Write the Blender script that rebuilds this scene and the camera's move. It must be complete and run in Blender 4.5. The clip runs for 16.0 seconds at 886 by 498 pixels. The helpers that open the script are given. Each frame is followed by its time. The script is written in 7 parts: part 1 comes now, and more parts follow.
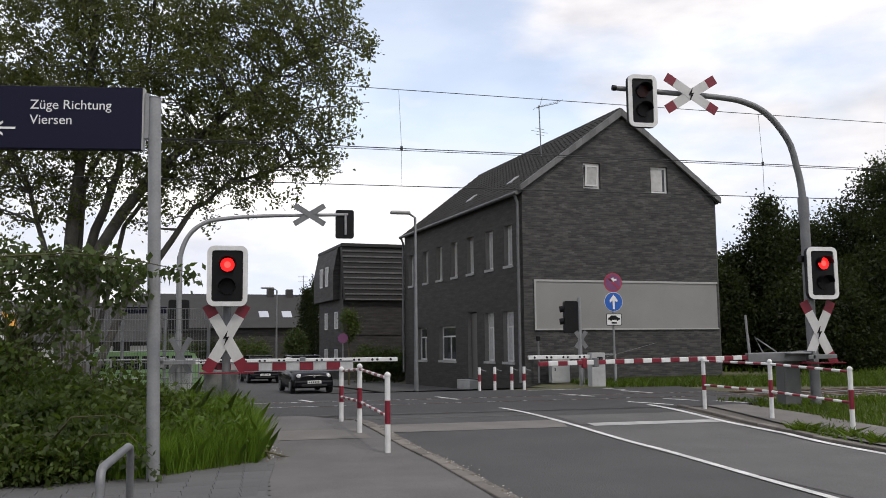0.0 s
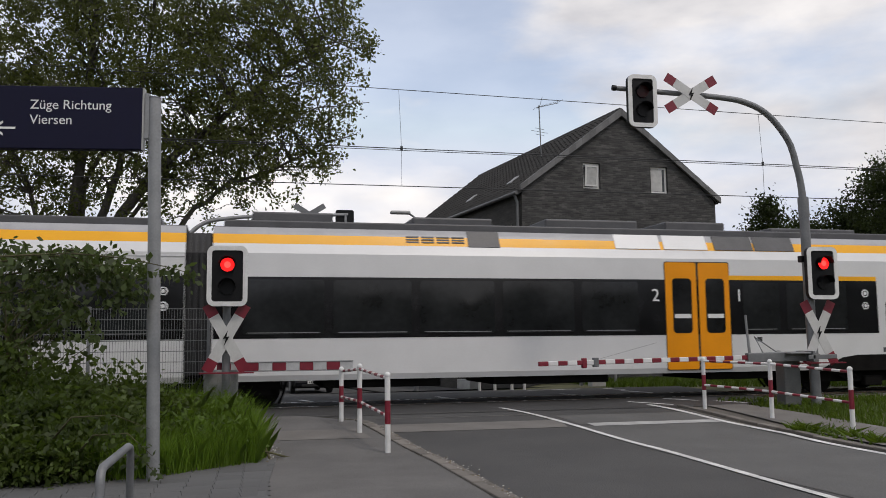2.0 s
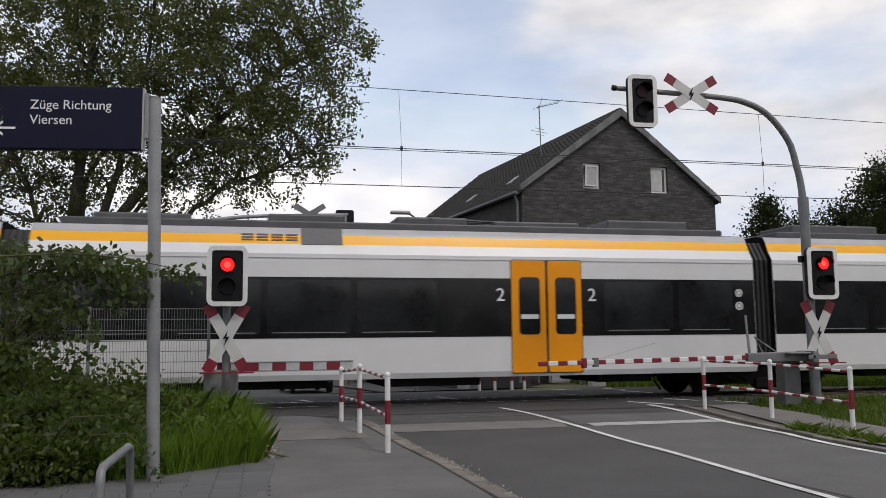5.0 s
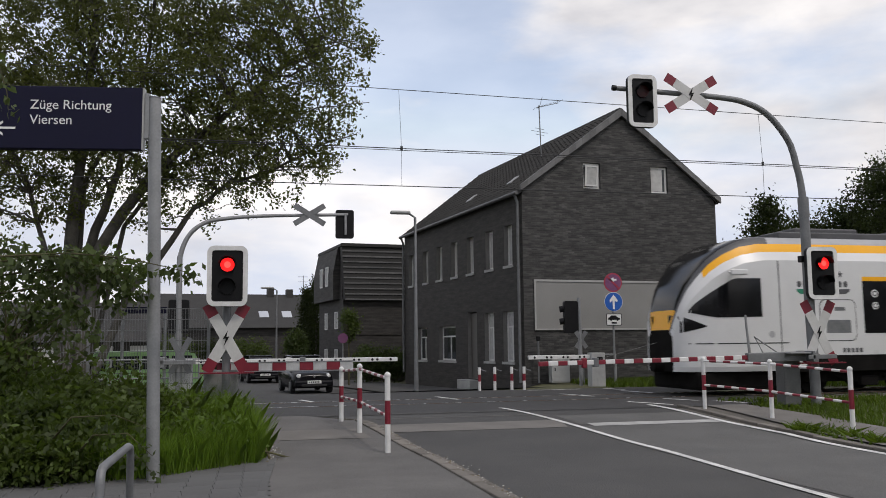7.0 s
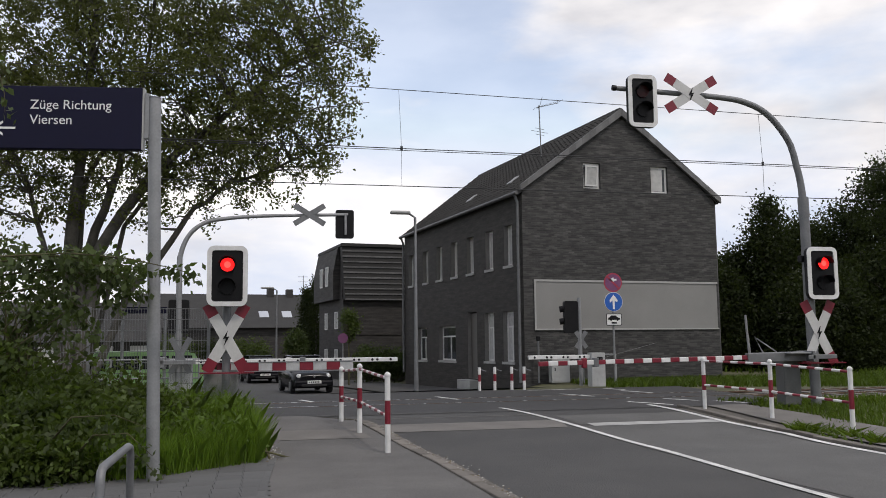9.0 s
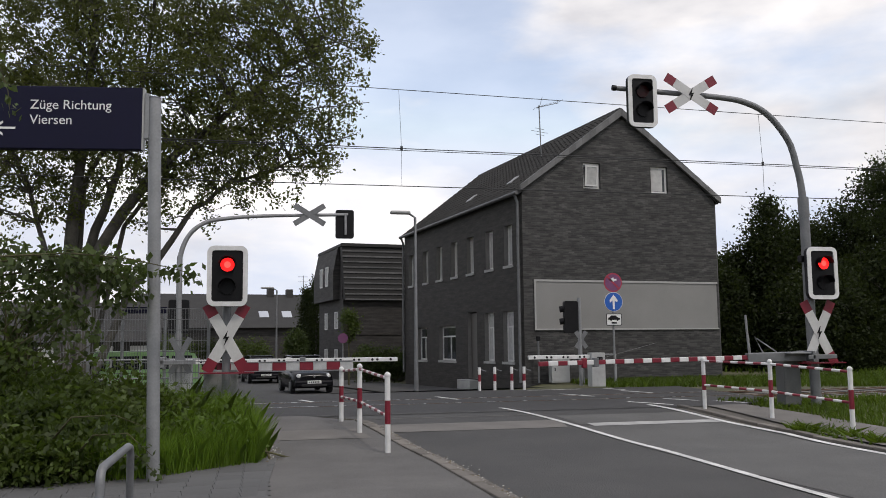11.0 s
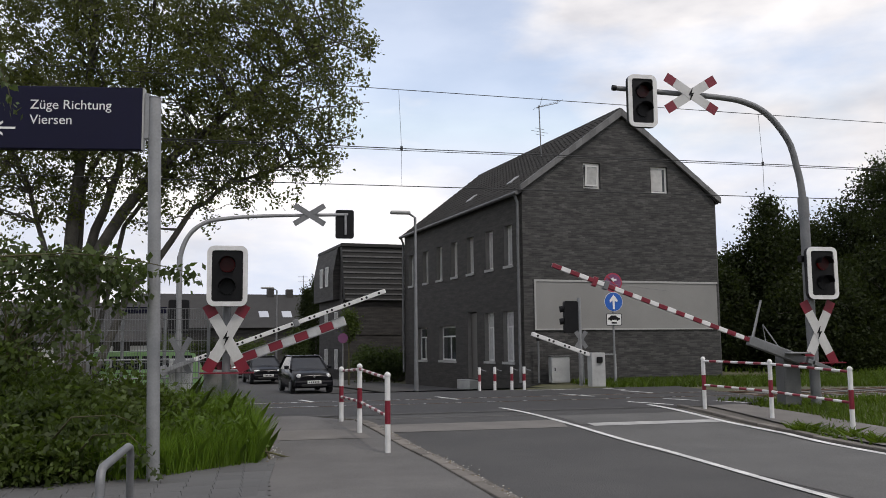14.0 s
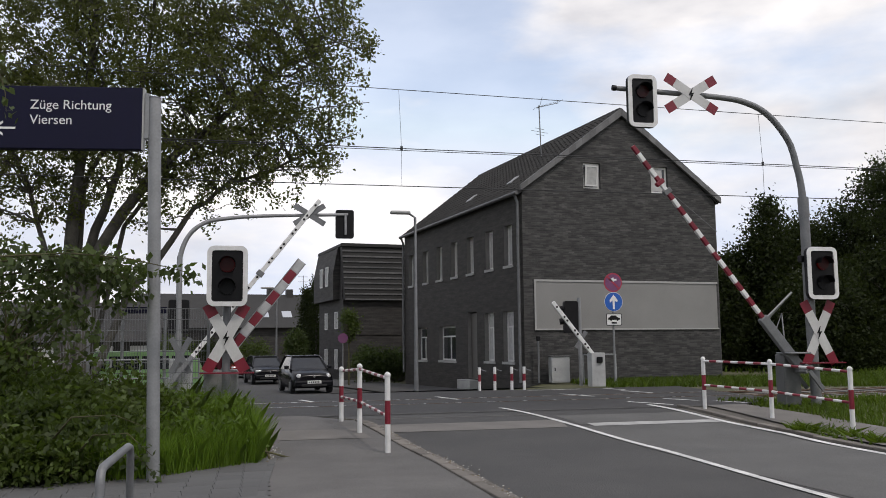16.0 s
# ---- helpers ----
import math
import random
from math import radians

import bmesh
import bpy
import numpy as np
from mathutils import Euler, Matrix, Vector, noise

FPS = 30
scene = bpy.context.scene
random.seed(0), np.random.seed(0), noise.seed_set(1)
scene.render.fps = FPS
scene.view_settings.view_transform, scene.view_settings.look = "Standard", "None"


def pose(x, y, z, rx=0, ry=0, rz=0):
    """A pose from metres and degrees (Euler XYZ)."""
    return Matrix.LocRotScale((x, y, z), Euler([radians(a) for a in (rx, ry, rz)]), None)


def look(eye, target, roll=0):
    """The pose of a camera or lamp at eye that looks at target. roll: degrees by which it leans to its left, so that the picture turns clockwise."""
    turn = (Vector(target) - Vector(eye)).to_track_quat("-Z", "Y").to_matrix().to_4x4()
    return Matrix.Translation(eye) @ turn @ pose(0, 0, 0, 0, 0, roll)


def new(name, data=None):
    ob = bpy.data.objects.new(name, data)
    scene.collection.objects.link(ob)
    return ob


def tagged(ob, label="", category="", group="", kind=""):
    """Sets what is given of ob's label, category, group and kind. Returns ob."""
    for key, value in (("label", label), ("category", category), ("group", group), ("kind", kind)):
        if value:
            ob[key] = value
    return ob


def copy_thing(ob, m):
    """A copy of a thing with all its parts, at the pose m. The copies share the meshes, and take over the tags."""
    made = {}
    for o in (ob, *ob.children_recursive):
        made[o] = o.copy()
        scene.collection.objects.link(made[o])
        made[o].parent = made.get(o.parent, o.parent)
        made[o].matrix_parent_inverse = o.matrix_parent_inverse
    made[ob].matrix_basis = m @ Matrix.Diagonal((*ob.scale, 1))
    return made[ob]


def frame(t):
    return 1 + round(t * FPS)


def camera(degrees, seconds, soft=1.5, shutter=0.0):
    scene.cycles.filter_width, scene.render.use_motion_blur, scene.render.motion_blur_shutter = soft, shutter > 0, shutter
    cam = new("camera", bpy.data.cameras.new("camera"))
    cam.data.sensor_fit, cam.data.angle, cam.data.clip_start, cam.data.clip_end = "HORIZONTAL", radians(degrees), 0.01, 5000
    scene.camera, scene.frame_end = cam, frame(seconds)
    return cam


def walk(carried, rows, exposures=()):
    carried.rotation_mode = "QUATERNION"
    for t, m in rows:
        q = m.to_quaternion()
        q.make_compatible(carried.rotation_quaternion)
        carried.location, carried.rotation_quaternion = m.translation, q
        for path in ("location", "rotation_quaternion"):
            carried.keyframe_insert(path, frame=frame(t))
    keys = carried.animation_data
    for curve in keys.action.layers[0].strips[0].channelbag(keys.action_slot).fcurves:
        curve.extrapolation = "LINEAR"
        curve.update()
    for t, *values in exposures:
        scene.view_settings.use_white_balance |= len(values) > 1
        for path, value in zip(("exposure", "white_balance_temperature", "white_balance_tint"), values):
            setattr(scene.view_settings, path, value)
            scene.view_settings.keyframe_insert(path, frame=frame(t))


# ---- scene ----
cam = camera(53.66, 16.0, soft=0.9, shutter=0.1)
EYE = Vector((0, 0, 1.55))
AIM = EYE + Vector((math.sin(radians(11.6)) * math.cos(radians(6.15)), math.cos(radians(11.6)) * math.cos(radians(6.15)), math.sin(radians(6.15))))
walk(cam, [(0, look(EYE, AIM, -0.63)), (16, look(EYE, AIM, -0.63))], exposures=[(0, 0.04, 6750, 13), (0.5, 0.02, 6750, 13), (1.0, -0.04, 6750, 13), (1.4, -0.16, 6750, 13), (2.0, -0.3, 6750, 13), (3.0, -0.22, 6750, 13), (4.2, -0.22, 6750, 13), (6.5, -0.28, 6750, 13), (7.2, -0.18, 6750, 13), (8.5, -0.12, 6750, 13), (16, -0.1, 6750, 13)])

# ---- sky and sun: bright broken cloud, the sun high behind the viewer's right shoulder ----
SUN_DIR = Vector((0.29, -0.46, 0.83)).normalized()
world = bpy.data.worlds.new("sky")
scene.world = world
world.use_nodes = True
wn, wl = world.node_tree.nodes, world.node_tree.links
wn.clear()
w_out = wn.new("ShaderNodeOutputWorld")
w_bg = wn.new("ShaderNodeBackground")
w_bg.inputs["Strength"].default_value = 0.12
w_sky = wn.new("ShaderNodeTexSky")
w_sky.sky_type, w_sky.sun_disc = "NISHITA", False
w_sky.sun_elevation = math.asin(SUN_DIR.z)
w_sky.sun_rotation = math.atan2(SUN_DIR.x, SUN_DIR.y)
w_tc = wn.new("ShaderNodeTexCoord")
w_map = wn.new("ShaderNodeMapping")
w_map.inputs["Scale"].default_value = (1.0, 1.0, 2.6)
w_map.inputs["Rotation"].default_value = (0, 0, radians(24))
w_map.inputs["Location"].default_value = (0.35, 0.1, 0.2)
w_n1 = wn.new("ShaderNodeTexNoise")
w_n1.inputs["Scale"].default_value, w_n1.inputs["Detail"].default_value, w_n1.inputs["Roughness"].default_value = 2.6, 7, 0.52
w_r1 = wn.new("ShaderNodeValToRGB")
w_r1.color_ramp.elements[0].position, w_r1.color_ramp.elements[1].position = 0.42, 0.57
w_r1.color_ramp.elements[0].color = (0.3, 0.3, 0.3, 1)
w_n2 = wn.new("ShaderNodeTexNoise")
w_n2.inputs["Scale"].default_value, w_n2.inputs["Detail"].default_value = 4.5, 6
w_r2 = wn.new("ShaderNodeValToRGB")
w_r2.color_ramp.elements[0].position, w_r2.color_ramp.elements[1].position = 0.32, 0.62
w_r2.color_ramp.elements[0].color, w_r2.color_ramp.elements[1].color = (6.0, 6.2, 6.7, 1), (10.6, 10.6, 10.6, 1)
w_mix = wn.new("ShaderNodeMixRGB")
w_blue = wn.new("ShaderNodeMixRGB")
w_blue.blend_type = "MULTIPLY"
w_blue.inputs[0].default_value, w_blue.inputs[2].default_value = 1.0, (2.3, 2.1, 1.95, 1)
w_veil = wn.new("ShaderNodeMixRGB")
w_veil.blend_type = "DARKEN"
w_veil.inputs[0].default_value, w_veil.inputs[2].default_value = 1.0, (5.6, 6.7, 8.6, 1)
for a, b in ((w_tc.outputs["Generated"], w_map.inputs[0]), (w_map.outputs[0], w_n1.inputs["Vector"]), (w_map.outputs[0], w_n2.inputs["Vector"]),
             (w_n1.outputs["Fac"], w_r1.inputs[0]), (w_n2.outputs["Fac"], w_r2.inputs[0]), (w_sky.outputs[0], w_blue.inputs[1]),
             (w_r1.outputs[0], w_mix.inputs[0]), (w_blue.outputs[0], w_veil.inputs[1]), (w_veil.outputs[0], w_mix.inputs[1]), (w_r2.outputs[0], w_mix.inputs[2]),
             (w_mix.outputs[0], w_bg.inputs["Color"]), (w_bg.outputs[0], w_out.inputs[0])):
    wl.new(a, b)
sun = new("sun", bpy.data.lights.new("sun", "SUN"))
sun.data.energy, sun.data.angle, sun.data.color = 1.5, radians(8), (1.0, 0.95, 0.88)
sun.matrix_world = look(SUN_DIR * 50, (0, 0, 0))


# ---- materials ----
def mat(name, col, rough=0.6, metal=0.0, var=0.25, scale=6.0, fine=60.0, bump=0.0, dirt=None, random_tint=0.0, spec=0.5, coat=0.0, island=0.0):
    """A surface with a coarse and a fine variation of its colour, and fine relief."""
    m = bpy.data.materials.new(name)
    m.use_nodes = True
    n, l = m.node_tree.nodes, m.node_tree.links
    b = n["Principled BSDF"]
    b.inputs["Roughness"].default_value, b.inputs["Metallic"].default_value = rough, metal
    b.inputs["Specular IOR Level"].default_value = spec
    b.inputs["Coat Weight"].default_value = coat
    tc = n.new("ShaderNodeTexCoord")
    geo = n.new("ShaderNodeNewGeometry")
    src = geo.outputs["Position"] if name.startswith("ground_") else tc.outputs["Object"]
    n1, n2 = n.new("ShaderNodeTexNoise"), n.new("ShaderNodeTexNoise")
    n1.inputs["Scale"].default_value, n1.inputs["Detail"].default_value = scale, 5
    n2.inputs["Scale"].default_value, n2.inputs["Detail"].default_value = fine, 3
    l.new(src, n1.inputs["Vector"])
    l.new(src, n2.inputs["Vector"])
    add = n.new("ShaderNodeMath")
    add.operation = "MULTIPLY_ADD"
    add.inputs[1].default_value = 0.5
    l.new(n2.outputs["Fac"], add.inputs[0])
    l.new(n1.outputs["Fac"], add.inputs[2])
    ramp = n.new("ShaderNodeValToRGB")
    ramp.color_ramp.elements[0].position, ramp.color_ramp.elements[1].position = 0.45, 1.05
    lo = dirt if dirt else tuple(c * (1 - var) for c in col)
    hi = tuple(min(1, c * (1 + var)) for c in col)
    ramp.color_ramp.elements[0].color, ramp.color_ramp.elements[1].color = (*lo, 1), (*hi, 1)
    l.new(add.outputs[0], ramp.inputs[0])
    out = ramp.outputs[0]
    if random_tint or island:
        hs = n.new("ShaderNodeHueSaturation")
        mr = n.new("ShaderNodeMapRange")
        k = random_tint or island
        mr.inputs[3].default_value, mr.inputs[4].default_value = 1 - k, 1 + k
        if island:
            l.new(geo.outputs["Random Per Island"], mr.inputs[0])
        else:
            oi = n.new("ShaderNodeObjectInfo")
            l.new(oi.outputs["Random"], mr.inputs[0])
        l.new(mr.outputs[0], hs.inputs["Value"])
        l.new(out, hs.inputs["Color"])
        out = hs.outputs[0]
    l.new(out, b.inputs["Base Color"])
    rr = n.new("ShaderNodeMapRange")
    rr.inputs[3].default_value, rr.inputs[4].default_value = max(0, rough - 0.08), min(1, rough + 0.1)
    l.new(n1.outputs["Fac"], rr.inputs[0])
    l.new(rr.outputs[0], b.inputs["Roughness"])
    if bump:
        bp = n.new("ShaderNodeBump")
        bp.inputs["Strength"].default_value, bp.inputs["Distance"].default_value = bump, 0.01
        l.new(n2.outputs["Fac"], bp.inputs["Height"])
        l.new(bp.outputs[0], b.inputs["Normal"])
    return m


def leaf_mat(name, col, k=0.45, gloss=0.3):
    """Thin leaves: some light passes through, each leaf has its own tone."""
    m = mat(name, col, 0.5, 0, 0.3, 1.2, 30, 0, island=k, spec=gloss)
    n, l = m.node_tree.nodes, m.node_tree.links
    b, o = n["Principled BSDF"], n["Material Output"]
    tr = n.new("ShaderNodeBsdfTranslucent")
    tr.inputs[0].default_value = (col[0] * 1.8, col[1] * 1.9, col[2] * 0.9, 1)
    mx = n.new("ShaderNodeMixShader")
    mx.inputs[0].default_value = 0.4
    l.new(b.outputs[0], mx.inputs[1])
    l.new(tr.outputs[0], mx.inputs[2])
    l.new(mx.outputs[0], o.inputs[0])
    return m


def brick_mat(name, c1, c2, mortar, bw=0.24, bh=0.075, joint=0.01):
    """Bond of thin bricks, in the wall's own axes: x along, z up."""
    m = bpy.data.materials.new(name)
    m.use_nodes = True
    n, l = m.node_tree.nodes, m.node_tree.links
    b = n["Principled BSDF"]
    b.inputs["Roughness"].default_value = 0.75
    tc, sep, cmb = n.new("ShaderNodeTexCoord"), n.new("ShaderNodeSeparateXYZ"), n.new("ShaderNodeCombineXYZ")
    sm = n.new("ShaderNodeMath")
    l.new(tc.outputs["Object"], sep.inputs[0])
    l.new(sep.outputs["X"], sm.inputs[0])
    l.new(sep.outputs["Y"], sm.inputs[1])
    l.new(sm.outputs[0], cmb.inputs["X"])
    l.new(sep.outputs["Z"], cmb.inputs["Y"])
    bt = n.new("ShaderNodeTexBrick")
    bt.inputs["Scale"].default_value = 1.0
    bt.inputs["Brick Width"].default_value, bt.inputs["Row Height"].default_value, bt.inputs["Mortar Size"].default_value = bw, bh, joint
    bt.inputs["Color1"].default_value, bt.inputs["Color2"].default_value, bt.inputs["Mortar"].default_value = (*c1, 1), (*c2, 1), (*mortar, 1)
    bt.inputs["Bias"].default_value = -0.3
    l.new(cmb.outputs[0], bt.inputs["Vector"])
    ns = n.new("ShaderNodeTexNoise")
    ns.inputs["Scale"].default_value, ns.inputs["Detail"].default_value = 2.0, 8
    mp = n.new("ShaderNodeMapping")
    mp.inputs["Scale"].default_value = (0.7, 0.7, 4.0)
    l.new(tc.outputs["Object"], mp.inputs[0])
    l.new(mp.outputs[0], ns.inputs["Vector"])
    mr = n.new("ShaderNodeMapRange")
    mr.inputs[1].default_value, mr.inputs[2].default_value, mr.inputs[3].default_value, mr.inputs[4].default_value = 0.32, 0.72, 0.55, 1.6
    l.new(ns.outputs["Fac"], mr.inputs[0])
    hs = n.new("ShaderNodeHueSaturation")
    l.new(bt.outputs["Color"], hs.inputs["Color"])
    l.new(mr.outputs[0], hs.inputs["Value"])
    l.new(hs.outputs[0], b.inputs["Base Color"])
    bp = n.new("ShaderNodeBump")
    bp.inputs["Strength"].default_value, bp.inputs["Distance"].default_value = 0.6, 0.008
    bp.invert = True
    l.new(bt.outputs["Fac"], bp.inputs["Height"])
    l.new(bp.outputs[0], b.inputs["Normal"])
    return m


def glow_mat(name, col, strength):
    m = bpy.data.materials.new(name)
    m.use_nodes = True
    b = m.node_tree.nodes["Principled BSDF"]
    b.inputs["Base Color"].default_value = (*col, 1)
    b.inputs["Emission Color"].default_value, b.inputs["Emission Strength"].default_value = (*col, 1), strength
    return m


ASPHALT = mat("ground_asphalt", (0.049, 0.048, 0.047), 0.85, 0, 0.34, 0.7, 38, 0.8)
ASPHALT_DARK = mat("ground_asphalt_dark", (0.032, 0.031, 0.031), 0.8, 0, 0.4, 0.9, 34, 0.8)
ASPHALT_PALE = mat("ground_asphalt_pale", (0.085, 0.084, 0.081), 0.85, 0, 0.28, 0.8, 36, 0.8)
PATH = mat("ground_path", (0.1, 0.096, 0.092), 0.88, 0, 0.32, 0.9, 40, 0.8)
CONCRETE = mat("ground_concrete", (0.13, 0.122, 0.112), 0.85, 0, 0.25, 2, 40, 0.4)
SLAB = mat("paving_slab", (0.088, 0.088, 0.088), 0.85, 0, 0.2, 3, 60, 0.4, random_tint=0.12)
KERB = mat("kerb_stone", (0.135, 0.122, 0.107), 0.85, 0, 0.3, 4, 50, 0.5, random_tint=0.25)
LITTER_PALE = mat("pale_grit", (0.42, 0.41, 0.38), 0.9, 0, 0.3, 8, 60)
LITTER_BROWN = mat("dry_litter", (0.13, 0.1, 0.06), 0.95, 0, 0.4, 8, 60)
LINE_WORN = mat("worn_line_paint", (0.36, 0.36, 0.35), 0.75, 0, 0.25, 3, 25, 0.3, dirt=(0.2, 0.2, 0.195))
LINE_WHITE = mat("ground_line_paint", (0.62, 0.62, 0.6), 0.6, 0, 0.15, 3, 25, 0.3, dirt=(0.36, 0.36, 0.35))
SOIL = mat("ground_soil", (0.075, 0.075, 0.035), 0.95, 0, 0.4, 0.8, 12, 0.8)
BALLAST = mat("ground_ballast", (0.12, 0.1, 0.085), 0.95, 0, 0.5, 3, 22, 1.0)
GRAVEL = mat("ground_gravel", (0.1, 0.092, 0.078), 0.95, 0, 0.25, 2, 40, 0.8)
STEEL_RAIL = mat("rail_steel", (0.16, 0.11, 0.08), 0.5, 0.7, 0.4, 5, 40, 0.2)
RAIL_TOP = mat("rail_running_face", (0.55, 0.55, 0.56), 0.25, 1.0, 0.1, 5, 40)
GALV = mat("galvanised_steel", (0.25, 0.255, 0.26), 0.5, 0.4, 0.18, 5, 40, 0.1)
GALV_DARK = mat("weathered_galvanised_steel", (0.17, 0.175, 0.18), 0.55, 0.45, 0.22, 5, 40, 0.1)
GREY_CABINET = mat("grey_cabinet_paint", (0.36, 0.365, 0.36), 0.55, 0, 0.18, 3, 30, 0.1)
BOX_GREY = mat("grey_drive_paint", (0.09, 0.092, 0.092), 0.5, 0.1, 0.25, 3, 30, 0.1)
GREY_DRIVE = mat("grey_weathered_drive_paint", (0.2, 0.2, 0.195), 0.6, 0.1, 0.3, 3, 30, 0.1)
ARM_GREY = mat("dulled_white_sheet", (0.4, 0.405, 0.41), 0.5, 0, 0.2, 6, 50)
RED = mat("red_reflective_paint", (0.17, 0.009, 0.022), 0.4, 0, 0.2, 6, 50)
WHITE = mat("white_reflective_paint", (0.66, 0.66, 0.65), 0.4, 0, 0.12, 6, 50)
CROSS_WHITE = mat("aged_white_sheet", (0.5, 0.5, 0.49), 0.5, 0, 0.12, 4, 40)
BLACK = mat("black_enamel", (0.007, 0.007, 0.008), 0.5, 0, 0.3, 6, 50, spec=0.2)
BLACK_RUBBER = mat("black_rubber", (0.015, 0.015, 0.016), 0.7, 0, 0.3, 8, 50, 0.2)
RED_LENS = glow_mat("lit_red_lens", (1.0, 0.012, 0.012), 1.5)
RED_CORE = glow_mat("lit_red_core", (1.0, 0.06, 0.05), 2.2)
LENS_OFF = mat("dark_red_lens", (0.03, 0.004, 0.004), 0.35, 0, 0.2, 10, 60, spec=0.2)
NAVY = mat("navy_sign_enamel", (0.006, 0.006, 0.024), 0.6, 0, 0.12, 3, 40, spec=0.2)
SIGN_WHITE = mat("white_lettering", (0.75, 0.75, 0.75), 0.5, 0, 0.04, 5, 40)
TRAIN_WHITE = mat("train_white_paint", (0.62, 0.62, 0.62), 0.3, 0, 0.05, 1.5, 25, coat=0.3)
TRAIN_YELLOW = mat("train_yellow_paint", (0.85, 0.4, 0.006), 0.38, 0, 0.05, 2, 25, spec=0.4)
TRAIN_ORANGE = mat("train_orange_door_paint", (0.8, 0.29, 0.002), 0.45, 0, 0.06, 2, 25, spec=0.3)
TRAIN_GREY = mat("train_roof_grey", (0.36, 0.36, 0.37), 0.4, 0, 0.12, 2, 25)
TRAIN_DARK = mat("train_roof_dark_grey", (0.07, 0.07, 0.075), 0.5, 0, 0.3, 2, 25)
TRAIN_BLACK = mat("train_underframe_black", (0.009, 0.0085, 0.008), 0.9, 0, 0.5, 3, 30, 0.3, spec=0.08)
TRAIN_GLASS = mat("tinted_train_glass", (0.008, 0.008, 0.009), 0.12, 0, 0.3, 2, 25, spec=0.35)
TRAIN_PANE = mat("tinted_window_pane", (0.014, 0.015, 0.016), 0.06, 0, 0.5, 1.2, 8, spec=0.4)
SEAM = mat("dark_seam_rubber", (0.03, 0.03, 0.03), 0.7, 0, 0.2, 8, 50)
HATCH_WHITE = mat("white_roof_panel", (0.74, 0.74, 0.74), 0.35, 0, 0.05, 2, 25)
GREEN_LOGO = mat("green_film", (0.02, 0.2, 0.12), 0.4, 0, 0.1, 5, 40)
BELLOWS = mat("black_bellows", (0.015, 0.015, 0.016), 0.6, 0, 0.3, 4, 30, 0.2)
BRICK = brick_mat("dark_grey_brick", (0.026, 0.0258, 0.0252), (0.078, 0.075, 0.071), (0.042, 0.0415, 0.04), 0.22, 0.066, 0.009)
# brown brick with the shade of the unlit front put into its colour
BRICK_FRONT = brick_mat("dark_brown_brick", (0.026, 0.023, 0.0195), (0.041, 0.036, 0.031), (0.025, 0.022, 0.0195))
BRICK_FAR = brick_mat("brown_brick", (0.032, 0.029, 0.027), (0.042, 0.038, 0.035), (0.032, 0.03, 0.028))
RENDERED = mat("pale_wall_render", (0.23, 0.228, 0.22), 0.9, 0, 0.1, 0.7, 30, 0.3)
TRIM_STONE = mat("pale_trim", (0.34, 0.34, 0.33), 0.8, 0, 0.15, 3, 30, 0.2)
TILE = mat("dark_clay_tile", (0.024, 0.0235, 0.023), 0.85, 0, 0.3, 2, 30, 0.2, random_tint=0.3)
TILE_STUFF = mat("dark_clay_tile_field", (0.024, 0.0235, 0.023), 0.85, 0, 0.3, 2, 30, 0.2, island=0.3)
SLATE = mat("grey_slate_verge", (0.12, 0.12, 0.12), 0.6, 0, 0.3, 3, 30, 0.2, random_tint=0.22)
ZINC = mat("dull_zinc", (0.1, 0.1, 0.1), 0.5, 0.4, 0.3, 3, 30)
FRAME_WHITE = mat("white_window_frame", (0.62, 0.62, 0.6), 0.4, 0, 0.06, 4, 30)
WINDOW_GLASS = mat("dim_window_glass", (0.03, 0.032, 0.035), 0.05, 0, 0.3, 0.8, 6, spec=0.8)
REVEAL = mat("painted_window_reveal", (0.17, 0.165, 0.155), 0.8, 0, 0.2, 3, 30)
CURTAIN = mat("net_curtain", (0.42, 0.42, 0.41), 0.9, 0, 0.2, 6, 60, 0.2)
DOOR_PAINT = mat("grey_front_door", (0.1, 0.095, 0.085), 0.5, 0, 0.2, 3, 30)
BLUE = mat("blue_reflective_sheet", (0.012, 0.1, 0.42), 0.45, 0, 0.1, 5, 40)
VIOLET = mat("faded_sign_back", (0.16, 0.05, 0.13), 0.5, 0, 0.2, 5, 40)
SIGN_RED = mat("sign_red", (0.33, 0.03, 0.06), 0.45, 0, 0.15, 5, 40)
BARK = mat("grey_bark", (0.075, 0.07, 0.06), 0.95, 0, 0.5, 3, 25, 0.8)
STEM = mat("green_brown_stem", (0.07, 0.065, 0.03), 0.9, 0, 0.3, 5, 40, 0.3)
LEAF_TREE = leaf_mat("tree_leaf", (0.075, 0.085, 0.03), 0.55)
LEAF_BUSH = leaf_mat("bush_leaf", (0.05, 0.073, 0.015), 0.6)
LEAF_WEED = leaf_mat("weed_leaf", (0.075, 0.12, 0.018), 0.5)
LEAF_NEAR = leaf_mat("near_twig_leaf", (0.052, 0.072, 0.026), 0.6)
LEAF_DARK = leaf_mat("dark_tree_leaf", (0.023, 0.031, 0.012), 0.6, 0.12)
LEAF_HEDGE = leaf_mat("hedge_leaf", (0.045, 0.065, 0.02))
GRASS = leaf_mat("grass_blade", (0.068, 0.105, 0.014), 0.45)
GRASS_TALL = leaf_mat("tall_grass_blade", (0.1, 0.165, 0.018), 0.45)
CAR_BLACK = mat("black_car_paint", (0.006, 0.006, 0.008), 0.22, 0, 0.2, 2, 30, spec=0.2)
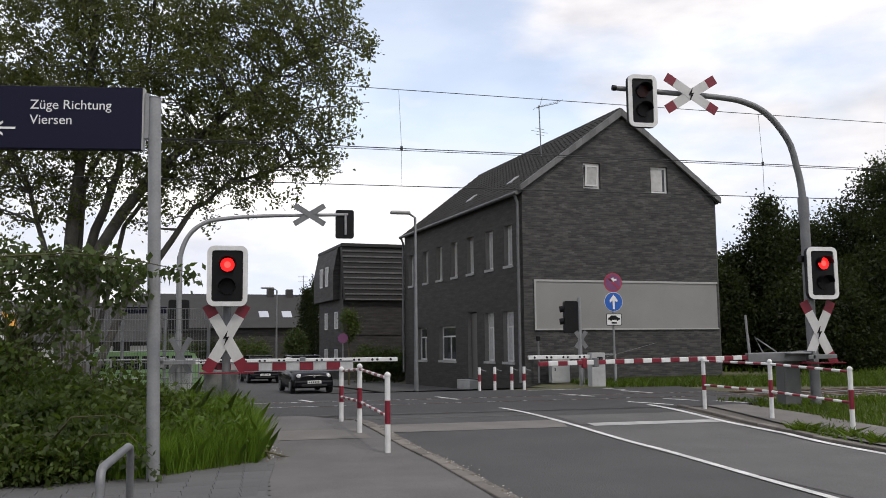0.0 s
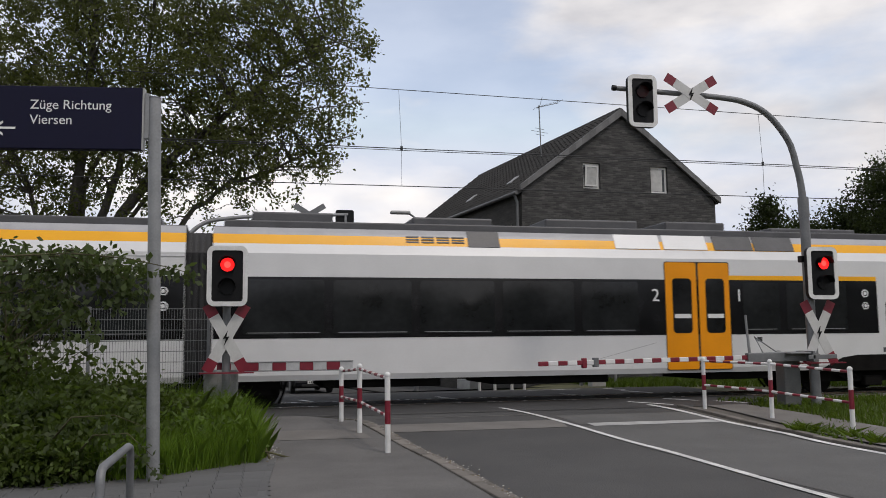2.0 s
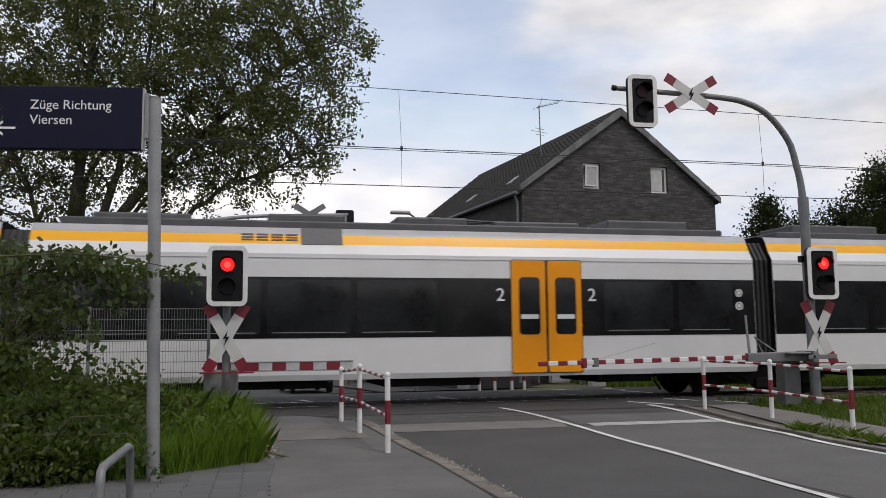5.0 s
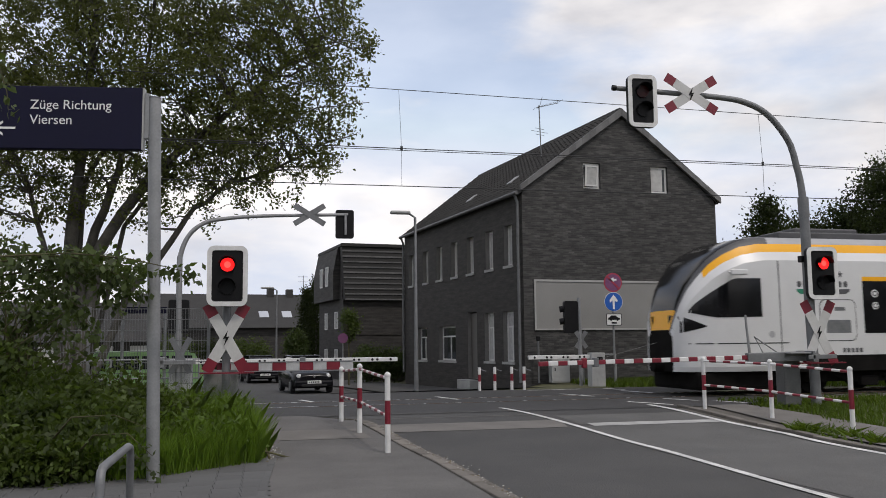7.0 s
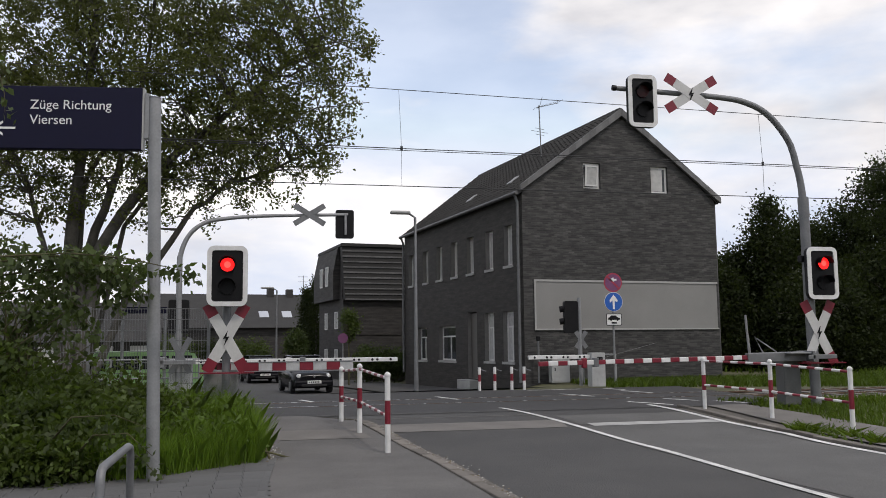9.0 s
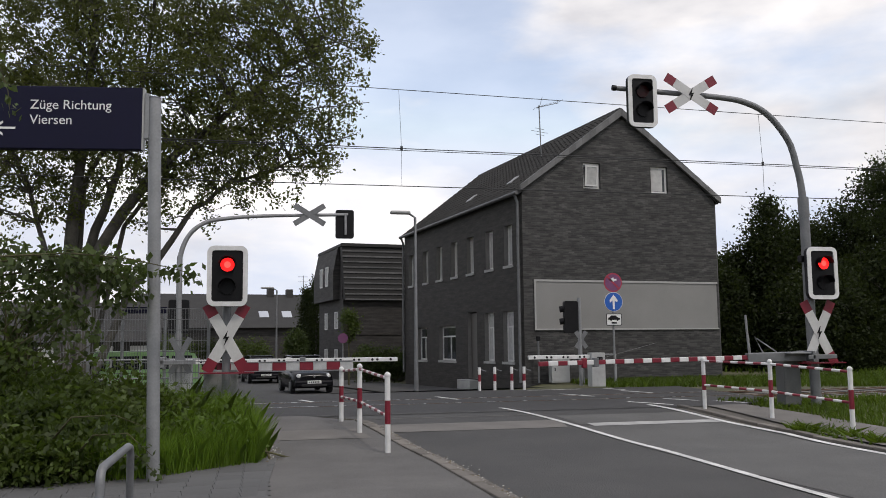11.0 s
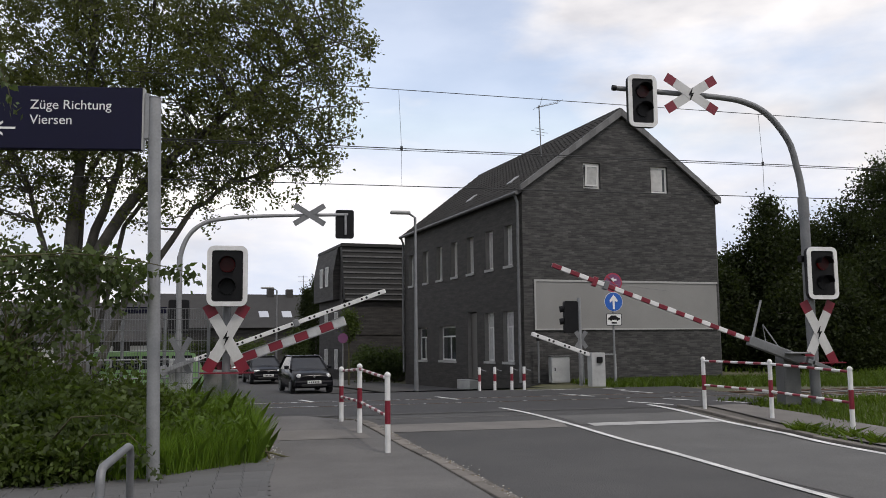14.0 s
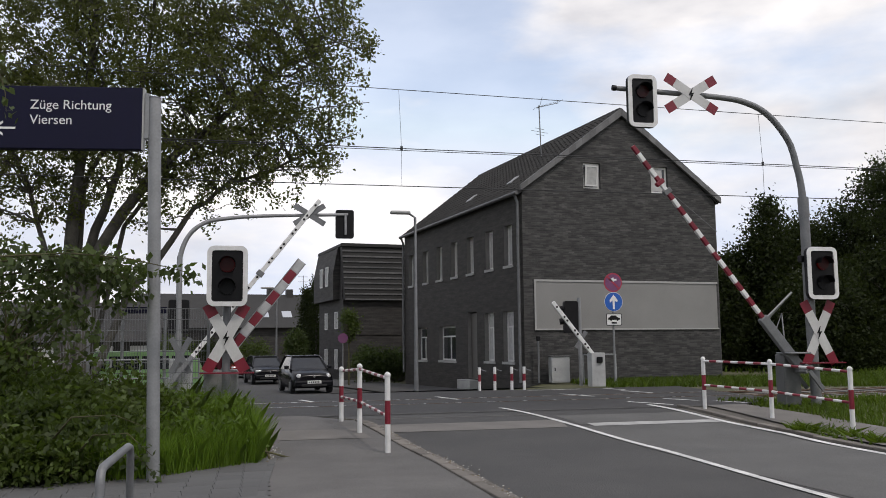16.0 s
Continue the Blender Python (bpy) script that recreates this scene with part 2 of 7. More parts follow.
WOODS = mat("ground_far_woods", (0.028, 0.036, 0.018), 0.95, 0, 0.6, 0.25, 2.0, 0.6)
CAR_RED = mat("red_car_paint", (0.2, 0.02, 0.02), 0.2, 0, 0.1, 2, 30, coat=1.0)
CAR_GREEN = mat("pale_green_van_paint", (0.26, 0.46, 0.18), 0.3, 0, 0.1, 2, 30, coat=0.5)
CAR_GLASS = mat("car_glass", (0.02, 0.022, 0.024), 0.05, 0, 0.3, 2, 10, spec=0.6)
CHROME = mat("chrome", (0.7, 0.7, 0.7), 0.15, 1.0, 0.05, 5, 40)
HEADLIGHT = mat("headlight_glass", (0.65, 0.66, 0.66), 0.12, 0.3, 0.1, 8, 40, coat=1.0)
SKYLIGHT = mat("bright_skylight_glass", (0.5, 0.52, 0.55), 0.1, 0.2, 0.05, 2, 20)
COPPER_WIRE = mat("dark_wire", (0.035, 0.037, 0.04), 0.5, 0.5, 0.2, 4, 30)


# ---- mesh helpers ----
def finish(name, bm, material, parent=None, label="", smooth=False):
    me = bpy.data.meshes.new(name)
    bm.normal_update()
    bm.to_mesh(me)
    bm.free()
    for m in (material if isinstance(material, (list, tuple)) else [material]):
        me.materials.append(m)
    if smooth:
        for p in me.polygons:
            p.use_smooth = True
    ob = new(name, me)
    if parent:
        ob.parent = parent
    if label:
        ob["label"] = label
    return ob


def part(name, bm, material, parent, label="", smooth=False):
    return finish(name, bm, material, parent, label, smooth)


def thing(name, label, category, m=None, group="", kind=""):
    ob = new(name)
    ob.empty_display_size = 0.2
    if m is not None:
        ob.matrix_world = m
    return tagged(ob, label, category, group, kind)


def bbox(bm, x0, y0, z0, x1, y1, z1, bevel=0.0, m=None, mi=0):
    """A box, its edges rounded by bevel."""
    r = bmesh.ops.create_cube(bm, size=1)
    vs = r["verts"]
    for v in vs:
        v.co = Vector(((x0 + x1) / 2 + v.co.x * (x1 - x0), (y0 + y1) / 2 + v.co.y * (y1 - y0), (z0 + z1) / 2 + v.co.z * (z1 - z0)))
        if m is not None:
            v.co = m @ v.co
    fs = list({f for v in vs for f in v.link_faces})
    for f in fs:
        f.material_index = mi
    if bevel:
        es = list({e for v in vs for e in v.link_edges})
        bmesh.ops.bevel(bm, geom=es, offset=bevel, segments=2, affect="EDGES", profile=0.5, clamp_overlap=True)
    return bm


def box(*a, **k):
    return bbox(bmesh.new(), *a, **k)


def tube(bm, pts, r, seg=10, mi=0, cap=True):
    """A round tube through points; r: one radius or one per point."""
    pts = [Vector(p) for p in pts]
    rs = r if isinstance(r, (list, tuple)) else [r] * len(pts)
    rings, side = [], None
    for i, p in enumerate(pts):
        d = (pts[min(i + 1, len(pts) - 1)] - pts[max(i - 1, 0)]).normalized()
        if side is None:
            side = d.orthogonal().normalized()
        side = (side - d * side.dot(d)).normalized()
        up = d.cross(side)
        rings.append([bm.verts.new(p + (side * math.cos(2 * math.pi * k / seg) + up * math.sin(2 * math.pi * k / seg)) * rs[i]) for k in range(seg)])
    for a, b in zip(rings, rings[1:]):
        for k in range(seg):
            f = bm.faces.new((a[k], a[(k + 1) % seg], b[(k + 1) % seg], b[k]))
            f.material_index, f.smooth = mi, True
    if cap:
        for ring in (rings[0][::-1], rings[-1]):
            bm.faces.new([bm.verts.new(v.co) for v in ring]).material_index = mi
    return bm


def sweep(pts, rs, n=5):
    """A smooth way through points, with radii between theirs."""
    P = [Vector(p) for p in pts]
    out, rad = [], []
    for i in range(len(P) - 1):
        a, b, c, d = P[max(i - 1, 0)], P[i], P[i + 1], P[min(i + 2, len(P) - 1)]
        for k in range(n):
            u = k / n
            out.append(0.5 * (2 * b + (c - a) * u + (2 * a - 5 * b + 4 * c - d) * u * u + (3 * b - a - 3 * c + d) * u ** 3))
            rad.append(rs[i] + (rs[i + 1] - rs[i]) * u)
    return out + [P[-1]], rad + [rs[-1]]


def prism(bm, outline, d0, d1, axis="y", m=None, mi=0):
    """An outline of (a, b) pairs pulled from d0 to d1 along an axis: y (a=x, b=z), x (a=y, b=z) or z (a=x, b=y)."""
    def at(a, b, d):
        v = Vector((a, d, b) if axis == "y" else (d, a, b) if axis == "x" else (a, b, d))
        return m @ v if m is not None else v
    A = [bm.verts.new(at(a, b, d0)) for a, b in outline]
    B = [bm.verts.new(at(a, b, d1)) for a, b in outline]
    n = len(outline)
    fs = [bm.faces.new(A), bm.faces.new(B[::-1])] + [bm.faces.new((A[k], B[k], B[(k + 1) % n], A[(k + 1) % n])) for k in range(n)]
    for f in fs:
        f.material_index = mi
    bmesh.ops.recalc_face_normals(bm, faces=fs)
    return bm


def rounded(x0, z0, x1, z1, r, n=4):
    """The outline of a rounded rectangle."""
    pts = []
    for cx, cz, a0 in ((x1 - r, z0 + r, -90), (x1 - r, z1 - r, 0), (x0 + r, z1 - r, 90), (x0 + r, z0 + r, 180)):
        for k in range(n + 1):
            a = radians(a0 + 90 * k / n)
            pts.append((cx + r * math.cos(a), cz + r * math.sin(a)))
    return pts


def disc(bm, c, r, d0, d1, axis="y", seg=20, mi=0):
    return prism(bm, [(c[0] + r * math.cos(2 * math.pi * k / seg), c[1] + r * math.sin(2 * math.pi * k / seg)) for k in range(seg)], d0, d1, axis, mi=mi)


def lettering(name, body, size, m, material, parent, depth=0.002, align="LEFT"):
    """Raised letters in the built-in font as a mesh."""
    cu = bpy.data.curves.new(name, "FONT")
    cu.body, cu.size, cu.extrude, cu.align_x, cu.offset = body, size, depth, align, 0.0
    tmp = new(name + "_curve", cu)
    me = bpy.data.meshes.new_from_object(tmp.evaluated_get(bpy.context.evaluated_depsgraph_get()))
    bpy.data.objects.remove(tmp)
    me.materials.clear()
    me.materials.append(material)
    ob = new(name, me)
    ob.parent = parent
    ob.matrix_local = m
    return ob


def mesh_from(name, verts, faces, material, parent=None, label="", smooth=False):
    me = bpy.data.meshes.new(name)
    me.from_pydata(verts, [], faces)
    me.materials.append(material)
    if smooth:
        me.polygons.foreach_set("use_smooth", [True] * len(me.polygons))
    ob = new(name, me)
    if parent:
        ob.parent = parent
    if label:
        ob["label"] = label
    return ob


def gz(y):
    """The ground's height: it climbs a little towards the track, and falls off again beyond it."""
    if y > 24.5:
        for (y0, z0), (y1, z1) in (((24.5, 0.2), (28, -0.06)), ((28, -0.06), (32, -0.24)), ((32, -0.24), (45, -0.4)), ((45, -0.4), (3000, -0.45))):
            if y <= y1:
                return z0 + (z1 - z0) * (y - y0) / (y1 - y0)
    s = min(1.0, max(0.0, (y - 11.5) / 6.0))
    return 0.2 * s * s * (3 - 2 * s)


def strip(name, left, right, y_rows, lift, material, parent=None, label="", bottom=None):
    """A sheet on the ground between two edges x(y)."""
    vs, fs = [], []
    for y in y_rows:
        vs += [(left(y), y, gz(y) + lift), (right(y), y, gz(y) + lift)]
    n = len(y_rows)
    fs = [(2 * i, 2 * i + 1, 2 * i + 3, 2 * i + 2) for i in range(n - 1)]
    return mesh_from(name, vs, fs, material, parent, label)


def lerp_pts(pts):
    """x as a function of y through (y, x) points."""
    def f(y):
        for (y0, x0), (y1, x1) in zip(pts, pts[1:]):
            if y <= y1:
                return x0 + (x1 - x0) * (y - y0) / (y1 - y0)
        return pts[-1][1]
    return f


# ---- ground, road, track ----
F = Vector((-0.15, 0.989, 0)).normalized()      # along the street beyond the crossing
R = Vector((F.y, -F.x, 0))                        # across it, to the right
TRACK = pose(5.0, 20.4, 0, 0, 0, 2.29)           # the track crosses the road a little askew; its own x runs along it
YS = [-30, -10, 0, 4, 7, 9, 10, 11, 11.5, 12, 12.5, 13, 13.5, 14, 14.5, 15, 15.5, 16, 16.5, 17, 17.5, 18, 19, 20, 21, 22, 23, 24, 25]


def build_ground():
    ys = YS + [26, 28, 30, 32, 40, 45, 60, 100, 200, 400, 900, 2500]
    xs = [-2500, -600, -150, -50, -20, -8, -3, 0, 3, 8, 9.2, 14, 20, 50, 150, 600, 2500]
    ys = [-2500, -400, -100] + ys
    vs = [(x, y, (0.2 if x > 9 and 24 < y < 60 else gz(y)) - 0.05) for y in ys for x in xs]
    n = len(xs)
    fs = [(i * n + k, i * n + k + 1, (i + 1) * n + k + 1, (i + 1) * n + k) for i in range(len(ys) - 1) for k in range(n - 1)]
    tagged(mesh_from("ground", vs, fs, SOIL), "weedy brown soil and turf around the level crossing", "ground", kind="structure")
    left = lerp_pts([(-30, 2.6), (8.7, 2.55), (11.6, 2.45), (14.4, 2.12), (16, 1.9), (18, 0.2), (19, -0.6), (25, -1.4)])
    right = lerp_pts([(-30, 8.1), (10.6, 8.3), (13, 8.4), (14.5, 8.2), (18, 8.3), (19, 9.0), (25, 9.6)])
    rd = tagged(strip("road", left, right, YS, 0.0, ASPHALT), "grey asphalt road with worn white lines", "road", kind="structure")
    # the street beyond, bent to the left
    a = Vector((-1.4, 24.9, 0))
    vs = []
    for d in (-0.6, 0.5, 1.5, 3.2, 5, 7.2, 12, 20, 30, 80, 160):
        for w in (-0.2, 6.9):
            p = a + F * d + R * w
            vs.append((p.x, p.y, gz(24.9 + d) - 0.003))
    o = mesh_from("road", vs, [(2 * k, 2 * k + 1, 2 * k + 3, 2 * k + 2) for k in range(10)], ASPHALT)
    tagged(o, "grey asphalt street beyond the level crossing", "road", kind="structure")
    # darker surface of the crossing and paler patches
    dk = tagged(strip("crossing_surface", lerp_pts([(16.9, 0.1), (25, -2.2)]), lerp_pts([(16.9, 9.7), (18.4, 11.6), (24.6, 12.2)]), [16.9, 18, 19, 20, 21, 22, 23, 24.6], 0.006, ASPHALT_DARK),
           "dark patched asphalt between and beside the rails", "crossing", kind="structure")
    strip("pale_patch", left, lerp_pts([(10, 4.3), (16, 5.4)]), [14.5, 15, 15.4], 0.006, CONCRETE, rd, "pale worn asphalt patch")
    strip("pale_patch", lerp_pts([(9, 5.62), (16, 5.3)]), lerp_pts([(9, 8.2), (16, 8.05)]), [-5, 0, 5, 9, 10, 11, 12, 13, 14, 14.55], 0.005, ASPHALT_PALE, rd, "paler asphalt lane")
    strip("pale_patch", lerp_pts([(14, 5.5), (16, 5.4)]), lerp_pts([(14, 8.15), (16, 8.1)]), [14.75, 15.1, 15.6, 16.0], 0.005, ASPHALT_PALE, rd)
    for y0, y1, x0, x1 in ((17.05, 17.09, 0.1, 9.0), (16.2, 16.23, 2.0, 5.0), (22.5, 22.54, -1.0, 9.8)):
        strip("tar_joint", lambda y, a=x0: a, lambda y, b=x1: b, [y0, y1], 0.009, ASPHALT_DARK if y0 > 17.06 else CONCRETE, rd, "joint in the road surface")
    # painted lines
    strip("stop_line", lerp_pts([(14, 5.6), (16, 5.6)]), lerp_pts([(14, 8.0), (16, 8.0)]), [14.5, 14.85], 0.011, LINE_WORN, rd, "worn white stop line")
    c = lerp_pts([(-30, 5.4), (7.9, 5.45), (11.8, 5.6), (14.7, 5.3), (17.8, 4.83)])
    strip("centre_line", lambda y: c(y) - 0.055, lambda y: c(y) + 0.055, [-20, 0] + [y for y in YS if 3 < y < 17.9] + [17.8], 0.012, LINE_WHITE, rd, "solid white centre line")
    e = lerp_pts([(-30, 8.1), (10.6, 8.22), (13, 8.33), (14.6, 8.1), (17.6, 8.05)])
    strip("edge_line", lambda y: e(y) - 0.09, lambda y: e(y) + 0.04, [-20, 0] + [y for y in YS if 3 < y < 17.6] + [17.6], 0.012, LINE_WHITE, rd, "white edge line")
    for x0, y0, x1, y1 in ((1.15, 21.1, 0.9, 22.0), (4.6, 20.7, 4.3, 22.0), (8.0, 20.7, 7.6, 22.0), (8.5, 17.4, 8.0, 18.6), (9.9, 23.2, 9.6, 24.0), (9.95, 21.6, 9.6, 22.8),
                           (10.2, 17.4, 9.9, 18.2), (9.6, 18.4, 9.2, 19.3), (7.3, 23.9, 8.9, 24.0)):
        d = Vector((x1 - x0, y1 - y0, 0)).normalized()
        s = Vector((d.y, -d.x, 0)) * 0.06
        p, q = Vector((x0, y0, 0.213)), Vector((x1, y1, 0.213))
        mesh_from("dash", [p - s, p + s, q + s, q - s], [(0, 1, 2, 3)], LINE_WHITE, dk, "white painted dash")
    # footpath
    pv = strip("pavement", lerp_pts([(-30, -3.5), (11, -3.5), (12.0, -1.2), (12.6, -0.3), (16, -0.6), (17, -0.8)]), lambda y: left(y) - 0.28, [y for y in YS if y < 17.1], 0.02, PATH)
    tagged(pv, "grey-brown asphalt footpath", "pavement", kind="structure")
    strip("pale_patch", lerp_pts([(13, 0.1), (16, -0.1)]), lambda y: left(y) - 0.5, [13.9, 14.4, 14.9], 0.026, CONCRETE, pv, "pale mended strip of footpath")
    p2 = strip("pavement", lerp_pts([(-30, 8.75), (11, 8.8), (17, 9.0)]), lerp_pts([(-30, 12), (10, 10.6), (13.6, 10.3), (17, 9.9)]), [y for y in YS if y < 17.1], 0.02, CONCRETE)
    tagged(p2, "pale gravelly footpath", "pavement", kind="structure")
    vg = strip("verge", lerp_pts([(-30, 8.2), (13, 8.4), (14.5, 8.2), (17, 8.3)]), lerp_pts([(-30, 8.85), (17, 9.05)]), [y for y in YS if y < 17.1], -0.006, GRAVEL)
    tagged(vg, "grey-brown gravelly verge along the road edge", "verge", kind="structure")
    # pavement by the houses
    a = Vector((5.3, 25.3, 0))
    vs = []
    for d in (0, 1, 2.7, 4.5, 6.7, 12, 20, 40, 100):
        for w in (0.0, 3.3):
            p = a + F * d + R * w
            vs.append((p.x, p.y, gz(25.3 + d) + 0.06))
    o = mesh_from("pavement", vs, [(2 * k, 2 * k + 1, 2 * k + 3, 2 * k + 2) for k in range(8)], ASPHALT)
    tagged(o, "grey paved footway before the brick house", "pavement", kind="structure")
    return rd, pv, p2, left


def build_track():
    """One electrified track: ballast, sleepers, two rails."""
    bm = bmesh.new()
    for x0, x1 in ((-95, -6.6), (7.4, 105)):
        prism(bm, [(-2.2, 0.05), (-1.7, 0.16), (1.7, 0.16), (2.2, 0.05)], x0, x1, "x")
    bed = tagged(finish("track_bed", bm, BALLAST), "brown crushed-stone ballast of a railway track", "track bed", kind="structure")
    bed.matrix_world = TRACK
    for y in (-0.75, 0.75):
        prof = [(-0.07, 0.0), (0.07, 0.0), (0.02, 0.03), (0.015, 0.11), (0.036, 0.12), (0.036, 0.155), (-0.036, 0.155), (-0.036, 0.12), (-0.015, 0.11), (-0.02, 0.03)]
        bm = bmesh.new()
        prism(bm, [(y + a, b + 0.058) for a, b in prof], -95, 105, "x")
        r = tagged(finish("rail", bm, STEEL_RAIL), "rusty steel rail with a shiny running face", "rail", group="rails of the track")
        r.matrix_world = TRACK
        part("running_face", box(-95, y - 0.03, 0.213, 105, y + 0.03, 0.217), RAIL_TOP, r, "bright worn running face")
    bm = bmesh.new()
    for k in range(260):
        x = -66 + k * 0.6
        if -7 < x < 7.6:
            continue
        bbox(bm, x - 0.13, -1.3, 0.06, x + 0.13, 1.3, 0.185)
    tagged(finish("sleepers", bm, CONCRETE), "grey concrete sleepers in the ballast", "sleepers", kind="stuff").matrix_world = TRACK
    # overhead line
    for a, b, r, lab in (((-60, 5.55), (76, 5.0), 0.011, "contact wire of the overhead line"), ((-60, 6.76), (76, 5.57), 0.011, "messenger wire of the overhead line"),
                         ((-60, 6.72), (76, 5.52), 0.008, "messenger wire of the overhead line"), ((-60, 9.0), (76, 6.1), 0.009, "upper feeder wire of the overhead line")):
        bm = bmesh.new()
        tube(bm, [(a[0], 20.4, a[1]), ((a[0] + b[0]) / 2, 20.4, (a[1] + b[1]) / 2), (b[0], 20.4, b[1])], r, 5)
        tagged(finish("overhead_wire", bm, COPPER_WIRE), "dark " + lab, "wire", group="overhead wires")


def droppers():
    """Thin vertical wires that hang the contact wire from the messenger."""
    for x in (-6.5, 3.2, 12.75, 22.4):
        u = (x + 60) / 136
        z0, z1, z2 = 5.55 + (5.0 - 5.55) * u, 6.76 + (5.57 - 6.76) * u, 9.0 + (6.1 - 9.0) * u
        bm = tube(bmesh.new(), [(x, 20.4, z0), (x, 20.4, z1), (x - 0.06, 20.4, z2)], 0.005, 4)
        d = tagged(finish("dropper", bm, COPPER_WIRE), "thin dropper wire between the overhead wires", "wire", group="droppers of the overhead line")
        part("clamp", box(x - 0.03, 20.38, z1 - 0.04, x + 0.03, 20.42, z1 + 0.06, 0.01), COPPER_WIRE, d)


# ---- the train: five articulated cars, its own x axis to the front, z from the rail head ----
HALF, ZB = 1.4, 0.64
LEVELS = [(1.36, 0.60), (1.4, 0.72), (1.4, 1.49), (1.4, 2.79), (1.39, 3.29), (1.25, 3.51), (1.16, 3.72), (1.07, 3.88), (0.8, 3.93)]
STRIP_MATS = [0, 0, 0, 0, 0, 1, 2, 3]            # white, white, white, white, white slope, yellow, grey, dark


def nose_shape(s):
    """Factors at s metres behind the tip: height of the outline above the sill, half width, and the sill's height."""
    tops = [(0, 1.62), (0.05, 1.95), (0.14, 2.3), (0.3, 2.7), (0.5, 3.0), (0.8, 3.36), (1.15, 3.62), (1.6, 3.83), (2.1, 3.92), (2.8, 3.93)]
    wid = [(0, 0.62), (0.05, 0.78), (0.14, 0.9), (0.3, 1.03), (0.5, 1.14), (0.8, 1.25), (1.15, 1.32), (1.6, 1.37), (2.1, 1.4), (2.8, 1.4)]
    def ip(tab):
        for (a, u), (b, v) in zip(tab, tab[1:]):
            if s <= b:
                return u + (v - u) * (s - a) / (b - a)
        return tab[-1][1]
    return ip(tops), ip(wid)


def section(top, half):
    k = (top - 0.72) / (3.93 - 0.72)
    out = []
    for y, z in LEVELS:
        zz = z if z <= 0.72 else 0.72 + (z - 0.72) * k
        out.append((y * half / 1.4, zz))
    return out


def side_y(s, z):
    """Half width of the nose at s metres behind the tip and height z."""
    top, half = nose_shape(s)
    sec = section(top, half)
    for (y0, z0), (y1, z1) in zip(sec, sec[1:]):
        if z0 <= z <= z1 and z1 > z0:
            return y0 + (y1 - y0) * (z - z0) / (z1 - z0)
    return sec[-1][0]


def loft(bm, stations):
    """Skin through cross-sections [(x, section)], both sides, closed below."""
    rings = []
    for x, sec in stations:
        pts = [(x, -y, z) for y, z in sec] + [(x, y, z) for y, z in reversed(sec)]
        rings.append([bm.verts.new(p) for p in pts])
    n = len(rings[0])
    k = len(STRIP_MATS)
    cols = STRIP_MATS + [3] + STRIP_MATS[::-1] + [4]
    for a, b in zip(rings, rings[1:]):
        for i in range(n):
            f = bm.faces.new((a[i], a[(i + 1) % n], b[(i + 1) % n], b[i]))
            f.material_index = cols[i]
            f.smooth = i not in (n - 1,)
    crease = LEVELS.index((1.39, 3.29))
    for a, b in zip(rings, rings[1:]):           # the crease under the bright roof slope stays sharp
        for i in (1, crease, crease + 1, n - 1 - crease, n - 2 - crease, n - 2):
            bm.edges.get((a[i], b[i])).smooth = False
    bm.faces.new(rings[0]).material_index = 4
    bm.faces.new(rings[-1][::-1]).material_index = 4
    bmesh.ops.recalc_face_normals(bm, faces=bm.faces[:])
    return bm


BODY_MATS = [TRAIN_WHITE, TRAIN_YELLOW, TRAIN_GREY, TRAIN_DARK, TRAIN_BLACK]
GLASS_OUT = 0.006


def side_plate(bm, x0, z0, x1, z1, out, r=0.0, depth=0.02, mi=0, sides=(-1, 1)):
    """A plate on the flat sides of a car, standing out by that much."""
    o = rounded(x0, z0, x1, z1, r) if r else [(x0, z0), (x1, z0), (x1, z1), (x0, z1)]
    for s in sides:
        prism(bm, o, s * (HALF - depth), s * (HALF + out), "y", mi=mi)
    return bm


def slope_plate(bm, x0, x1, z0, z1, out=0.012, mi=0, sides=(-1, 1)):
    """A plate on the sloping roof edge, between two heights."""
    def y_at(z):
        for (a, b), (c, d) in zip(LEVELS, LEVELS[1:]):
            if b <= z <= d:
                return a + (c - a) * (z - b) / (d - b)
        return 0.9
    for s in sides:
        v = [bm.verts.new((x, s * (y_at(z) + out), z + out * 0.5)) for x, z in ((x0, z0), (x1, z0), (x1, z1), (x0, z1))]
        w = [bm.verts.new((x, s * (y_at(z) - 0.03), z - 0.02)) for x, z in ((x0, z0), (x1, z0), (x1, z1), (x0, z1))]
        fs = [bm.faces.new(v), bm.faces.new(w[::-1])] + [bm.faces.new((v[k], w[k], w[(k + 1) % 4], v[(k + 1) % 4])) for k in range(4)]
        bmesh.ops.recalc_face_normals(bm, faces=fs)
        for f in fs:
            f.material_index = mi
    return bm


